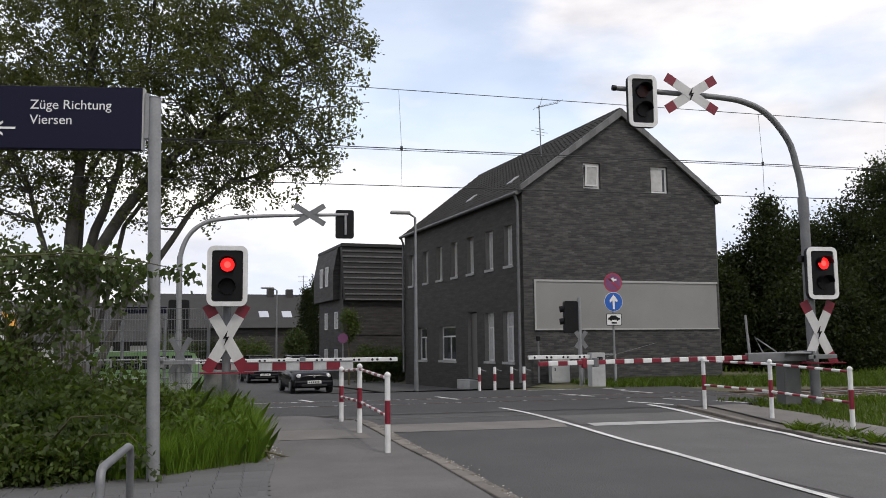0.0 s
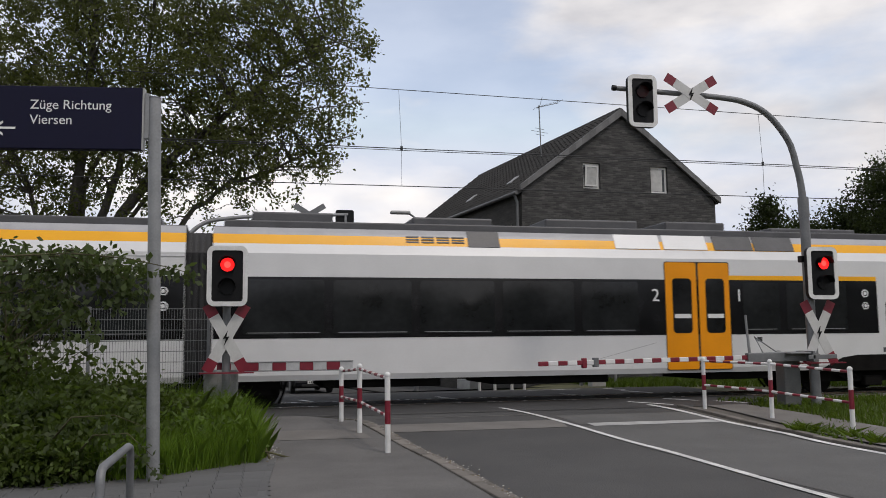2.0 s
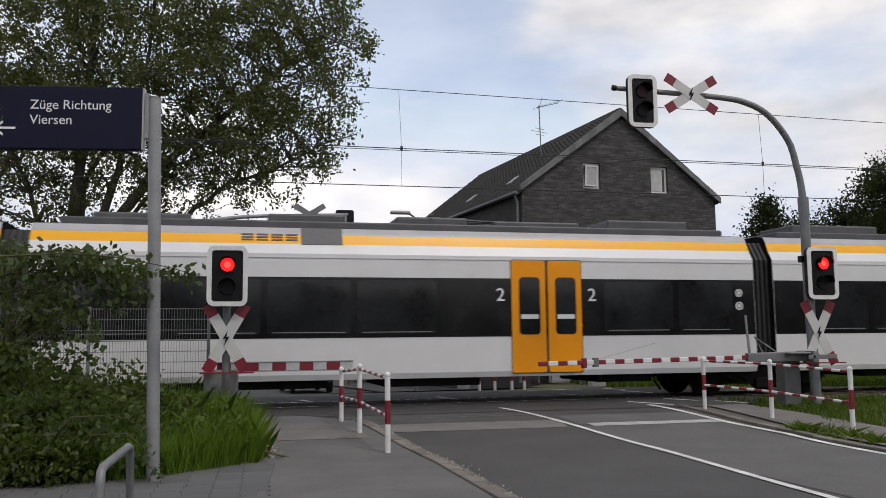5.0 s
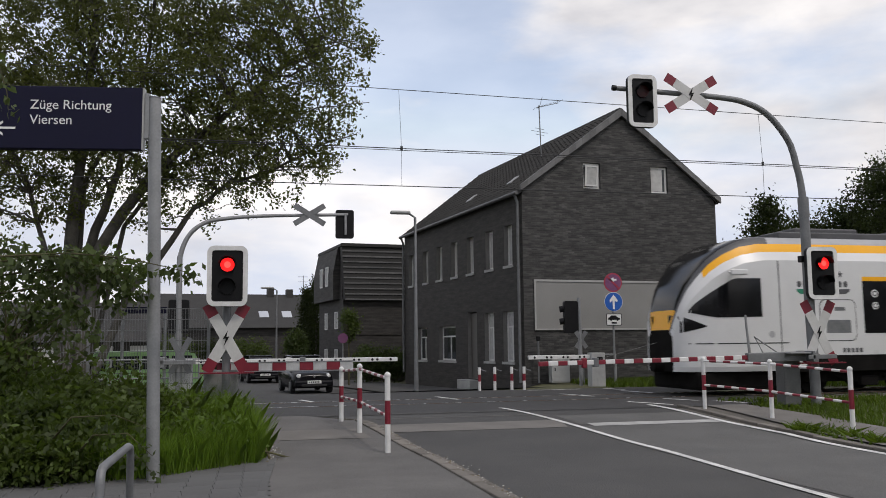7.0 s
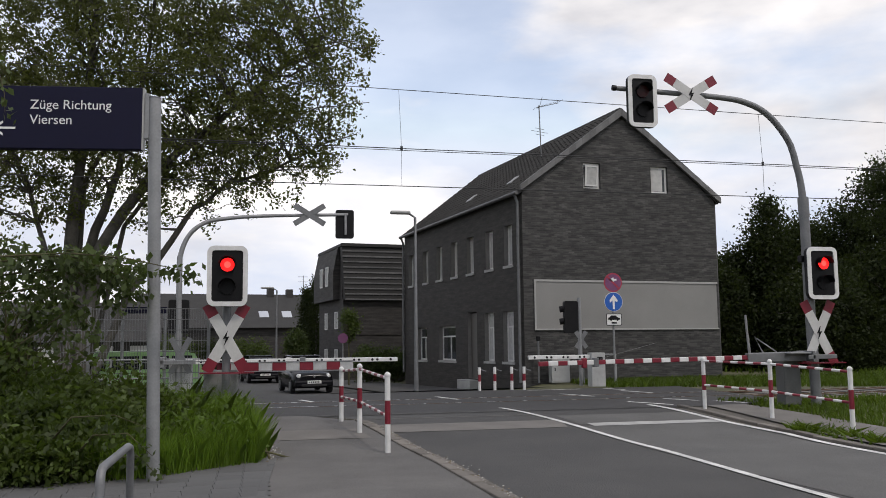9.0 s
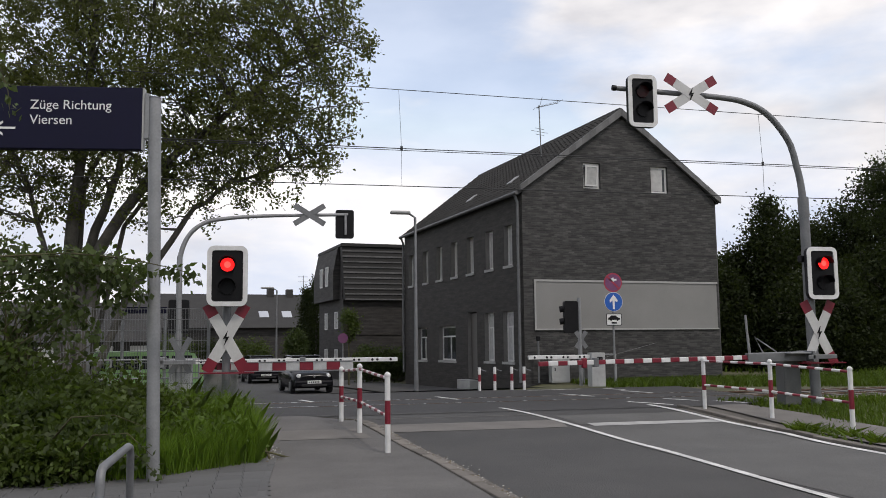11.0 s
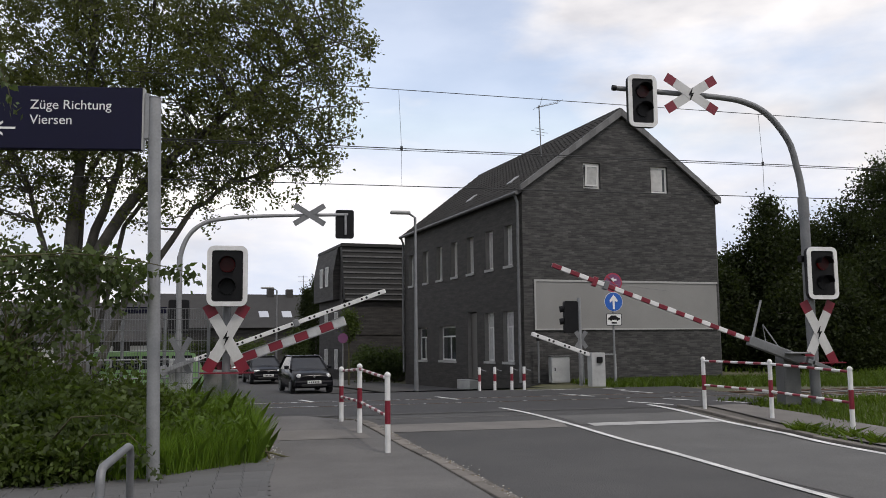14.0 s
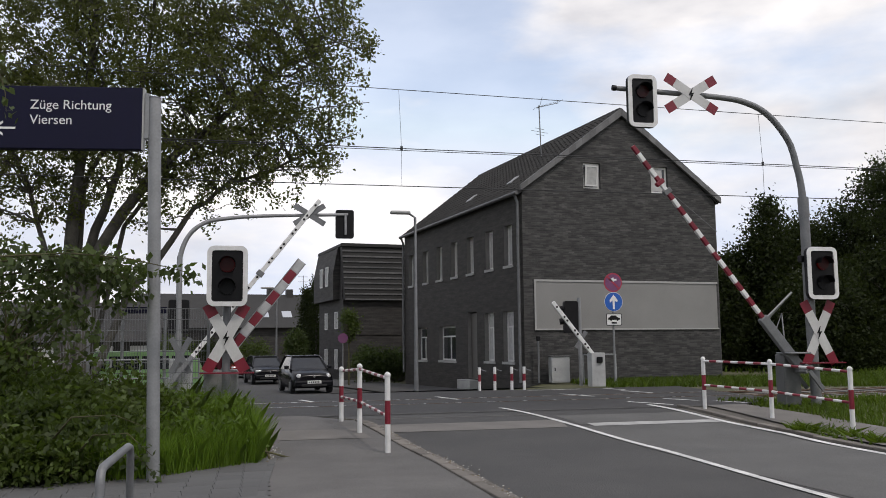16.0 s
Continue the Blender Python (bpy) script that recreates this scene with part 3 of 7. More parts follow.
def train_door(body, xc, digits):
    """A double door with two leaves and their windows, on both sides."""
    w = 0.86
    for s in (-1, 1):
        part("door_gap", side_plate(bmesh.new(), xc - w, 0.66, xc + w, 3.22, 0.002, 0.05, sides=(s,)), SEAM, body)
        for k in (-1, 1):
            x0, x1 = (xc - w + 0.02, xc - 0.03) if k < 0 else (xc + 0.03, xc + w - 0.02)
            leaf = part("door_leaf", side_plate(bmesh.new(), x0, 0.68, x1, 3.2, 0.012, 0.05, sides=(s,)), TRAIN_ORANGE, body, "orange sliding door leaf")
            cx = (x0 + x1) / 2 + 0.02
            part("door_window", side_plate(bmesh.new(), cx - 0.25, 1.53, cx + 0.25, 2.82, 0.018, 0.09, sides=(s,)), TRAIN_PANE, leaf, "tinted door window")
            part("notice", side_plate(bmesh.new(), cx - 0.21, 1.88, cx + 0.21, 1.98, 0.021, sides=(s,)), HATCH_WHITE, leaf, "white notice strip")
    for d, dx in zip(digits, (-1, 1)):
        if d:
            lettering("class_number", d, 0.42, Matrix.Translation((xc + dx * 1.1, -HALF - 0.014, 2.28)) @ pose(0, 0, 0, 90), HATCH_WHITE, body, 0.002, "CENTER")


def roof_kit(body, x0, x1, seed):
    rnd = random.Random(seed)
    part("roof_walkway", box(x0, -0.92, 3.88, x1, 0.92, 4.06, 0.03), TRAIN_DARK, body)
    x = x0 + 0.6
    while x < x1 - 2.4:
        w = rnd.uniform(1.6, 2.8)
        part("roof_unit", box(x, -0.72, 4.04, x + w, 0.72, 4.18 + rnd.uniform(0, 0.12), 0.04), TRAIN_DARK, body, "dark roof equipment box")
        x += w + rnd.uniform(0.6, 2.2)


def vents(body, x0, x1, xh):
    """The grille and the dark hatch in the yellow roof edge."""
    n = 4
    w = (x1 - x0) / n
    for k in range(n):
        for j in range(3):
            for s in (-1, 1):
                part("grille_slat", slope_plate(bmesh.new(), x0 + k * w + 0.03, x0 + (k + 1) * w - 0.03, 3.58 + j * 0.06, 3.61 + j * 0.06, sides=(s,)), TRAIN_DARK, body)
    for s in (-1, 1):
        part("roof_hatch", slope_plate(bmesh.new(), x1 + 0.05, xh, 3.5, 3.87, 0.014, sides=(s,)), TRAIN_DARK, body, "dark roof hatch")


def star(cx, cz, r):
    return [(cx + (r if k % 2 == 0 else r * 0.42) * math.sin(math.pi * k / 5), cz + (r if k % 2 == 0 else r * 0.42) * math.cos(math.pi * k / 5)) for k in range(10)]


def bogie(train, x):
    b = part("bogie", box(x - 1.7, -1.05, 0.3, x + 1.7, 1.05, 0.62, 0.06), TRAIN_BLACK, train, "black bogie frame")
    for dx in (-1.3, 1.3):
        for y in (-0.78, 0.78):
            bm = bmesh.new()
            disc(bm, (x + dx, 0.43), 0.43, y - 0.06, y + 0.06, "y", 24)
            disc(bm, (x + dx, 0.43), 0.15, y - 0.1, y + 0.1, "y", 16)
            part("wheel", bm, TRAIN_BLACK, b, "dark steel wheel")
        for s in (-1, 1):
            part("axle_box", box(x + dx - 0.2, s * 1.0 - 0.1, 0.28, x + dx + 0.2, s * 1.0 + 0.1, 0.6, 0.04), TRAIN_BLACK, b)
        for s in (-1, 1):
            part("sand_pipe", tube(bmesh.new(), [(x + dx * 1.42, s * 0.95, 0.6), (x + dx * 1.36, s * 0.95, 0.3), (x + dx * 1.3, s * 0.8, 0.1)], 0.03, 6), TRAIN_BLACK, b)
            part("damper", tube(bmesh.new(), [(x + dx * 0.35, s * 1.2, 0.42), (x + dx * 0.8, s * 1.22, 0.72)], 0.055, 8), TRAIN_BLACK, b, "dark damper")
    for s in (-1, 1):
        part("side_frame", prism(bmesh.new(), [(x - 1.75, 0.42), (x - 1.0, 0.5), (x - 0.6, 0.3), (x + 0.6, 0.3), (x + 1.0, 0.5), (x + 1.75, 0.42), (x + 1.7, 0.62), (x + 0.7, 0.7), (x - 0.7, 0.7), (x - 1.7, 0.62)], s * 1.1, s * 1.18, "y"), TRAIN_BLACK, b)
        part("brake_unit", box(x - 0.25, s * 1.2 - 0.1, 0.2, x + 0.25, s * 1.2 + 0.08, 0.44, 0.03), TRAIN_BLACK, b)
    for s in (-1, 1):
        part("spring", box(x - 0.5, s * 1.08 - 0.1, 0.32, x + 0.5, s * 1.08 + 0.1, 0.66, 0.05), TRAIN_BLACK, b)
    return b


def mid_car(train, x0, x1, seed, door_at):
    full = section(3.93, 1.4)
    body = part("car_body", loft(bmesh.new(), [(x, full) for x in (x0, (x0 * 2 + x1) / 3, (x0 + 2 * x1) / 3, x1)]), BODY_MATS, train, "white railcar body with a yellow roof edge")
    xd = x0 + door_at
    for sd in (-1, 1):
        part("window_band", side_plate(bmesh.new(), x0 + 0.01, 1.49, x1 - 0.01, 2.79, GLASS_OUT, 0, 0.02, sides=(sd,)), TRAIN_GLASS, body, "dark tinted window band")
    for a in [x0 + 0.9 + k * 1.9 for k in range(5)] + [xd + 1.4 + k * 1.9 for k in range(2)]:
        b = min(a + 1.75, x1 - 0.6)
        if b - a > 0.6 and not (a < xd + 0.95 and b > xd - 0.95):
            for sd in (-1, 1):
                part("pane", side_plate(bmesh.new(), a, 1.57, b, 2.73, GLASS_OUT + 0.006, 0.06, sides=(sd,)), TRAIN_PANE, body, "tinted passenger window")
                part("vent_rail", side_plate(bmesh.new(), a + 0.1, 1.6, b - 0.1, 1.615, GLASS_OUT + 0.01, sides=(sd,)), GALV, body)
    train_door(body, xd, "22")
    for z, n in ((2.48, 6), (2.17, 12)):
        for rr, mt, o in ((0.1, HATCH_WHITE, 0.008), (0.07, TRAIN_GLASS, 0.01), (0.045, HATCH_WHITE, 0.012)):
            bm = bmesh.new()
            disc(bm, (x1 - 0.42, z), rr, -(HALF - 0.01), -(HALF + o), "y", n)
            part("round_sticker", bm, mt, body, "white round sticker")
    roof_kit(body, x0 + 0.5, x1 - 0.5, seed)
    vents(body, x0 + 4.12, x0 + 5.36, x0 + 6.3)
    part("roof_line", side_plate(bmesh.new(), x0 + 0.02, 3.195, x1 - 0.02, 3.205, 0.004, sides=(-1,)), TRAIN_GREY, body)
    for a, b in ((x0 + 2.6, x0 + 6.0), (x0 + 7.2, x0 + 9.4), (x0 + 12.2, x0 + 13.6)):
        part("underfloor_unit", box(a, -1.2, 0.42, b, 1.2, 0.62, 0.04), TRAIN_BLACK, body)
    return body


def end_car(train, joint, way, seed):
    """An end car with its cab. joint: x of its coupled end, way: +1 where the cab is to the front."""
    L = 21.32
    X = lambda d: joint + way * d                # d metres from the coupled end
    full = section(3.93, 1.4)
    st = [(X(d), full) for d in (0.28, 6, 12, L - 2.75)]
    for s in (2.4, 2.1, 1.85, 1.6, 1.38, 1.15, 0.98, 0.8, 0.65, 0.5, 0.4, 0.3, 0.21, 0.14, 0.09, 0.05, 0.02, 0):
        st.append((X(L - s), section(*nose_shape(s))))
    bm = loft(bmesh.new(), st)
    body = part("car_body", bm, BODY_MATS, train, "white cab car body with a yellow roof edge")
    # windscreen strip: the centre of the nose below the roof becomes glass
    me = body.data
    me.materials.append(TRAIN_GLASS)
    me.materials.append(TRAIN_YELLOW)
    for p in me.polygons:
        d = (p.center.x - joint) * way
        if p.material_index == 3 and d > L - 1.9:
            p.material_index = 5 if p.center.z > 2.05 else 6
        if p.material_index == 2 and d > L - 2.3:
            p.material_index = 3
        if p.material_index == 1 and d > L - 0.62:
            p.material_index = 0
    def pl(name, d0, z0, d1, z1, out, r, material, label="", depth=0.02, parent=None):
        a, b = sorted((X(d0), X(d1)))
        for sd in (1, -1):
            o = part(name, side_plate(bmesh.new(), a, z0, b, z1, out, r, depth, sides=(sd,)), material, parent or body, label)
        return o
    pl("window_band", 0.3, 1.49, 16.45, 2.79, GLASS_OUT, 0, TRAIN_GLASS, "dark tinted window band")
    pl("first_class_stripe", 12.1, 2.79, 16.45, 2.9, 0.006, 0, TRAIN_YELLOW, "yellow first class stripe")
    for d0, d1 in ((0.9, 2.6), (2.8, 4.5), (4.7, 6.4), (6.6, 8.3), (8.5, 9.9), (12.65, 13.65), (13.85, 15.55)):
        pl("pane", d0, 1.57, d1, 2.73, GLASS_OUT + 0.006, 0.06, TRAIN_PANE, "tinted passenger window")
        pl("vent_rail", d0 + 0.1, 1.6, d1 - 0.1, 1.615, GLASS_OUT + 0.01, 0, GALV)
    train_door(body, X(11.45 if way > 0 else 11.2), "21" if way > 0 else "12")
    for z, r in ((2.48, 0.1), (2.17, 0.1)):
        for rr, m, o in ((r, HATCH_WHITE, 0.008), (r * 0.72, TRAIN_GLASS, 0.01), (r * 0.45, HATCH_WHITE, 0.012)):
            for s in (-1, 1):
                bm = bmesh.new()
                disc(bm, (X(16.1), z), rr, s * (HALF - 0.01), s * (HALF + o), "y", 12 if z > 2.3 else 6)
                part("round_sticker", bm, m, body, "white round sticker")
    # name and stars as plain shapes, green swoosh
    for k in range(9):
        d = 17.6 + (k - 4) * 0.165 * way
        for sd in (-1, 1):
            bm = side_plate(bmesh.new(), X(d) - 0.055, 2.63, X(d) + 0.055, 2.78 + (0.08 if k in (4, 6) else 0), 0.006, 0.045, sides=(sd,))
            part("name_bar", bm, TRAIN_DARK, body, "dark bar of the operator's name")
    cx = X(17.6)
    for sd in (-1, 1):
        bm = prism(bmesh.new(), [(cx - 0.74, 2.585), (cx - 0.72, 2.51), (cx - 0.62, 2.46), (cx + 0.4, 2.455), (cx + 0.4, 2.585)], sd * (HALF - 0.01), sd * (HALF + 0.006), "y")
        part("swoosh", bm, GREEN_LOGO, body, "green swoosh")
        bm = prism(bmesh.new(), [(cx + 0.4, 2.455), (cx + 0.66, 2.465), (cx + 0.76, 2.52), (cx + 0.78, 2.585), (cx + 0.4, 2.585)], sd * (HALF - 0.01), sd * (HALF + 0.006), "y")
        part("swoosh_end", bm, TRAIN_DARK, body, "dark end of the swoosh")
        part("swoosh_bar", side_plate(bmesh.new(), cx - 0.35, 2.5, cx + 0.15, 2.545, 0.009, 0, sides=(sd,)), HATCH_WHITE, body)
    for dd, z, r in ((-0.37, 2.93, 0.06), (-0.15, 3.02, 0.09), (0.18, 3.06, 0.14), (0.52, 2.95, 0.09)):
        for s in (-1, 1):
            bm = bmesh.new()
            prism(bm, star(X(17.6) + dd, z, r), s * (HALF - 0.01), s * (HALF + 0.006), "y")
            part("star", bm, TRAIN_DARK, body, "dark grey star")
    pl("hatch_rim", 16.68, 1.3, 17.72, 2.33, 0.003, 0.16, SEAM)
    h = pl("side_hatch", 16.7, 1.32, 17.7, 2.31, 0.007, 0.15, TRAIN_WHITE, "white service hatch")
    pl("grille", 17.0, 2.05, 17.3, 2.14, 0.011, 0, GALV_DARK, "", parent=h)
    if way < 0:
        pl("grille", 16.85, 1.5, 17.55, 1.82, 0.011, 0, GALV_DARK, "", parent=h)
    for k in range(5):
        pl("fleet_number_bar", 16.55 + k * 0.12, 1.02, 16.63 + k * 0.12, 1.13, 0.004, 0, TRAIN_DARK, "dark bar in place of the fleet number")
    pl("lamp_cover", 19.0, 1.4, 19.16, 1.56, 0.004, 0.07, TRAIN_GREY)
    pl("cab_seam", L - 2.51, 0.66, L - 2.485, 3.27, 0.003, 0, SEAM)
    pl("filler_cap", 13.45, 0.9, 13.65, 1.1, 0.006, 0.09, TRAIN_GREY)
    pl("socket", 13.0, 1.32, 13.13, 1.42, 0.006, 0.0, SEAM)
    # cab side window, headlight and sill follow the nose
    def patch(name, s0, s1, lo, hi, out, material, label="", n=14):
        for sd in (-1, 1):
            bm = bmesh.new()
            rows = []
            for i in range(n + 1):
                s = s0 + (s1 - s0) * i / n
                z0, z1 = lo(i / n), hi(i / n)
                rows.append([bm.verts.new((X(L - s), sd * (side_y(s, z0 + (z1 - z0) * j / 5) + out), z0 + (z1 - z0) * j / 5)) for j in range(6)])
            for a, b in zip(rows, rows[1:]):
                for j in range(5):
                    bm.faces.new((a[j], a[j + 1], b[j + 1], b[j])).smooth = True
            bmesh.ops.recalc_face_normals(bm, faces=bm.faces[:])
            part(name, bm, material, body, label)
    patch("cab_window", 0.25, 2.0, lambda u: 2.02 - 0.13 * min(1, u * 3) + 0.02 * u, lambda u: 2.08 + 0.76 * min(1, (u / 0.6)) ** 0.75, 0.008, TRAIN_GLASS, "dark cab side window")
    patch("headlight", 0.02, 0.62, lambda u: 1.52 + 0.16 * u, lambda u: 1.98 - 0.28 * u, 0.008, TRAIN_GLASS, "dark wedge headlight", 8)
    patch("sill_line", 0.03, 2.7, lambda u: 1.26, lambda u: 1.285, 0.006, SEAM, "", 12)
    for sd in (-1, 1):
        bm = bmesh.new()
        tube(bm, [(X(L - 1.35), sd * 1.28, 2.98), (X(L - 1.2), sd * 1.5, 3.02), (X(L - 1.02), sd * 1.58, 2.96)], 0.025, 6)
        bbox(bm, X(L - 1.3) - 0.22, sd * 1.56 - 0.06, 2.9, X(L - 1.3) + 0.22, sd * 1.56 + 0.06, 3.04, 0.03)
        part("mirror", bm, TRAIN_WHITE, body, "white folded mirror")
    # skirt, coupler, underfloor
    a, b = sorted((X(L - 0.35), X(L - 2.6)))
    part("snow_plough", box(a, -1.15, 0.16, b, 1.15, 0.6, 0.08), TRAIN_BLACK, body, "black front skirt")
    bm = bmesh.new()
    tube(bm, [(X(L - 0.6), 0, 0.75), (X(L + 0.25), 0, 0.75)], 0.16, 10)
    part("coupler", bm, TRAIN_BLACK, body, "black coupler")
    a, b = sorted((X(14.6), X(18.5)))
    for sd in (-1, 1):
        part("bogie_arch", prism(bmesh.new(), [(a, 0.57), (b, 0.57), (b - 0.35, 0.72), (b - 0.75, 0.9), (b - 1.2, 0.96), (a + 1.2, 0.96), (a + 0.75, 0.9), (a + 0.35, 0.72)], sd * (HALF - 0.02), sd * (HALF + 0.004), "y"), TRAIN_BLACK, body, "dark cut-out above the bogie")
    roof_kit(body, *sorted((X(0.5), X(L - 2.9))), seed)
    a, b = sorted((X(12.2), X(13.0)))
    for d0, d1, m in ((9.45, 10.6, HATCH_WHITE), (10.7, 11.85, HATCH_WHITE), (12.05, 13.1, TRAIN_DARK), (13.15, 14.25, TRAIN_DARK)) if way > 0 else ((11.95, 12.95, HATCH_WHITE), (10.85, 11.9, TRAIN_DARK)):
        a, b = sorted((X(d0), X(d1)))
        for sd in (-1, 1):
            part("roof_panel", slope_plate(bmesh.new(), a, b, 3.52, 3.87, 0.02, sides=(sd,)), m, body, "roof edge panel")
    if way > 0:
        vents(body, X(4.4), X(5.8), X(6.6))
    for d0, d1 in ((2.6, 5.2), (6.4, 9.2), (11.8, 13.4)):
        a, b = sorted((X(d0), X(d1)))
        part("underfloor_unit", box(a, -1.2, 0.42, b, 1.2, 0.62, 0.04), TRAIN_BLACK, body)
    return body


def build_train():
    t = thing("train", "white five-car regional train with yellow roof edge and orange doors", "train")
    end_car(t, 0, 1, 1)
    J = [0, -16.8, -33.6, -50.4]
    for k in range(3):
        mid_car(t, J[k + 1] + 0.27, J[k] - 0.27, k + 5, 10.93)
    end_car(t, J[3], -1, 4)
    for j in J:
        bm = bmesh.new()
        n = 9
        for k in range(n):
            x = j - 0.26 + 0.52 * k / (n - 1)
            w = 1.26 if k % 2 else 1.2
            prism(bm, [(-w, 0.75), (w, 0.75), (w, 3.3), (w - 0.3, 3.75), (-w + 0.3, 3.75), (-w, 3.3)], x - 0.035, x + 0.035, "x")
        part("bellows", bm, BELLOWS, t, "black folded gangway bellows")
        bogie(t, j)
    bogie(t, 16.3)
    bogie(t, J[3] - 16.3)
    # pantograph lying folded on a middle car
    bm = bmesh.new()
    for y in (-0.45, 0.45):
        tube(bm, [(-42.0, y, 4.1), (-39.7, y * 0.6, 4.22), (-41.7, y * 0.5, 4.3)], 0.03, 6)
    tube(bm, [(-41.7, -0.8, 4.3), (-41.7, 0.8, 4.3)], 0.03, 6)
    bbox(bm, -42.3, -0.7, 3.98, -39.4, 0.7, 4.08, 0.03)
    part("pantograph", bm, TRAIN_DARK, t, "folded pantograph")
    return t


# ---- level crossing gear ----
def light_box(parent, c, w=0.66, h=1.06, lit=True, mask=True):
    """A crossing signal: black panel in a white rim, two hooded lenses; the lower stays dark."""
    x, y, z = c
    panel = part("signal_panel", prism(bmesh.new(), rounded(x - w / 2, z - h / 2, x + w / 2, z + h / 2, 0.13), y - 0.1, y, "y"), BLACK, parent, "black signal panel")
    bm = bmesh.new()
    o, i = rounded(x - w / 2, z - h / 2, x + w / 2, z + h / 2, 0.13, 5), rounded(x - w / 2 + 0.085, z - h / 2 + 0.085, x + w / 2 - 0.085, z + h / 2 - 0.085, 0.05, 5)
    rings = [[bm.verts.new((a, d, b)) for a, b in ol] for ol, d in ((o, y - 0.1), (o, y - 0.125), (i, y - 0.125), (i, y - 0.1))]
    n = len(o)
    for a, b in zip(rings, rings[1:]):
        for k in range(n):
            bm.faces.new((a[k], a[(k + 1) % n], b[(k + 1) % n], b[k]))
    bmesh.ops.recalc_face_normals(bm, faces=bm.faces[:])
    part("white_rim", bm, WHITE, panel, "white reflective rim")
    for dz, on in ((0.2, True), (-0.2, False)):
        bm = bmesh.new()
        disc(bm, (x, z + dz), 0.135, y - 0.13, y - 0.1, "y", 20)
        part("lens_housing", bm, LENS_OFF if on else BLACK, panel, "dark lens")
        bm = bmesh.new()
        seg = 12
        A = [(x + 0.15 * math.cos(math.pi * k / seg), z + dz + 0.15 * math.sin(math.pi * k / seg)) for k in range(seg + 1)]
        v = [[bm.verts.new((a, d, b)) for a, b in A] for d in (y - 0.1, y - 0.3)]
        for k in range(seg):
            bm.faces.new((v[0][k], v[0][k + 1], v[1][k + 1], v[1][k]))
        bmesh.ops.solidify(bm, geom=bm.faces[:], thickness=0.008)
        part("hood", bm, BLACK, panel, "black hood")
    if lit:
        bm = bmesh.new()
        disc(bm, (0, 0), 0.125, -0.006, 0.006, "y", 24)
        bm.normal_update()
        disc(bm, (0, 0), 0.06, -0.012, -0.004, "y", 16, mi=1)
        me = bpy.data.meshes.new("lamp_glass")
        bm.to_mesh(me)
        bm.free()
        me.materials.append(RED_LENS)
        me.materials.append(RED_CORE)
        me.materials.append(LENS_OFF)
        for p in me.polygons:
            if p.normal.y > -0.5:
                p.material_index = 2
        lamp = new("lamp_glass", me)
        lamp.parent = parent
        lamp["label"] = "glowing red lamp"
        lamp.location = (x, y - 0.15, z + 0.2)
        return lamp


def cross(parent, c, w, h, wide=False, back=False, bw=0.2):
    """A St Andrew's cross: two crossed boards, red at the ends, with a black flash."""
    x, y, z = c
    L = math.hypot(w, h)
    a = math.atan2(h, w)
    for k, s in enumerate((1, -1)):
        m = Matrix.Translation((x, y - 0.02 - 0.008 * k, z)) @ Matrix.Rotation(-s * a, 4, "Y")
        ends = L / 2
        cutted = L * 0.17
        bm = bmesh.new()
        bbox(bm, -ends + cutted, -0.004, -bw / 2, ends - cutted, 0.004, bw / 2, m=m)
        b = part("board", bm, GALV_DARK if back else CROSS_WHITE, parent, "board of the cross")
        for e in (-1, 1):
            bm = bmesh.new()
            x0, x1 = sorted((e * ends, e * (ends - cutted)))
            bbox(bm, x0, -0.004, -bw / 2, x1, 0.004, bw / 2, m=m)
            part("red_end", bm, GALV_DARK if back else RED, b, "" if back else "red board end")
    if not back:
        bm = bmesh.new()
        prism(bm, [(x + 0.03, z + 0.14), (x - 0.06, z - 0.02), (x - 0.005, z - 0.01), (x - 0.035, z - 0.14), (x + 0.06, z + 0.03), (x + 0.005, z + 0.02)], y - 0.05, y - 0.035, "y")
        part("flash", bm, BLACK, parent, "black flash sign")


def stripes(arm, length, z0, z1, d, n, x_way=-1, first_red=True, y0=0.0, pale=None):
    """Red and white lengths of a barrier arm, from the pivot outwards."""
    step = length / n
    for k in range(n):
        a, b = sorted((x_way * k * step, x_way * (k + 1) * step))
        part("stripe", box(a, y0 - d, z0, b, y0 + d, z1, 0.012), RED if (k % 2 == 0) == first_red else pale or WHITE, arm)


ARM_ANGLE = ((0, 0), (12.7, 0), (12.9, 0.8), (13.1, 2.2), (13.5, 8.6), (14.0, 19.8), (14.5, 28.0), (15.0, 36.2), (15.5, 44.2), (16.0, 52.0))


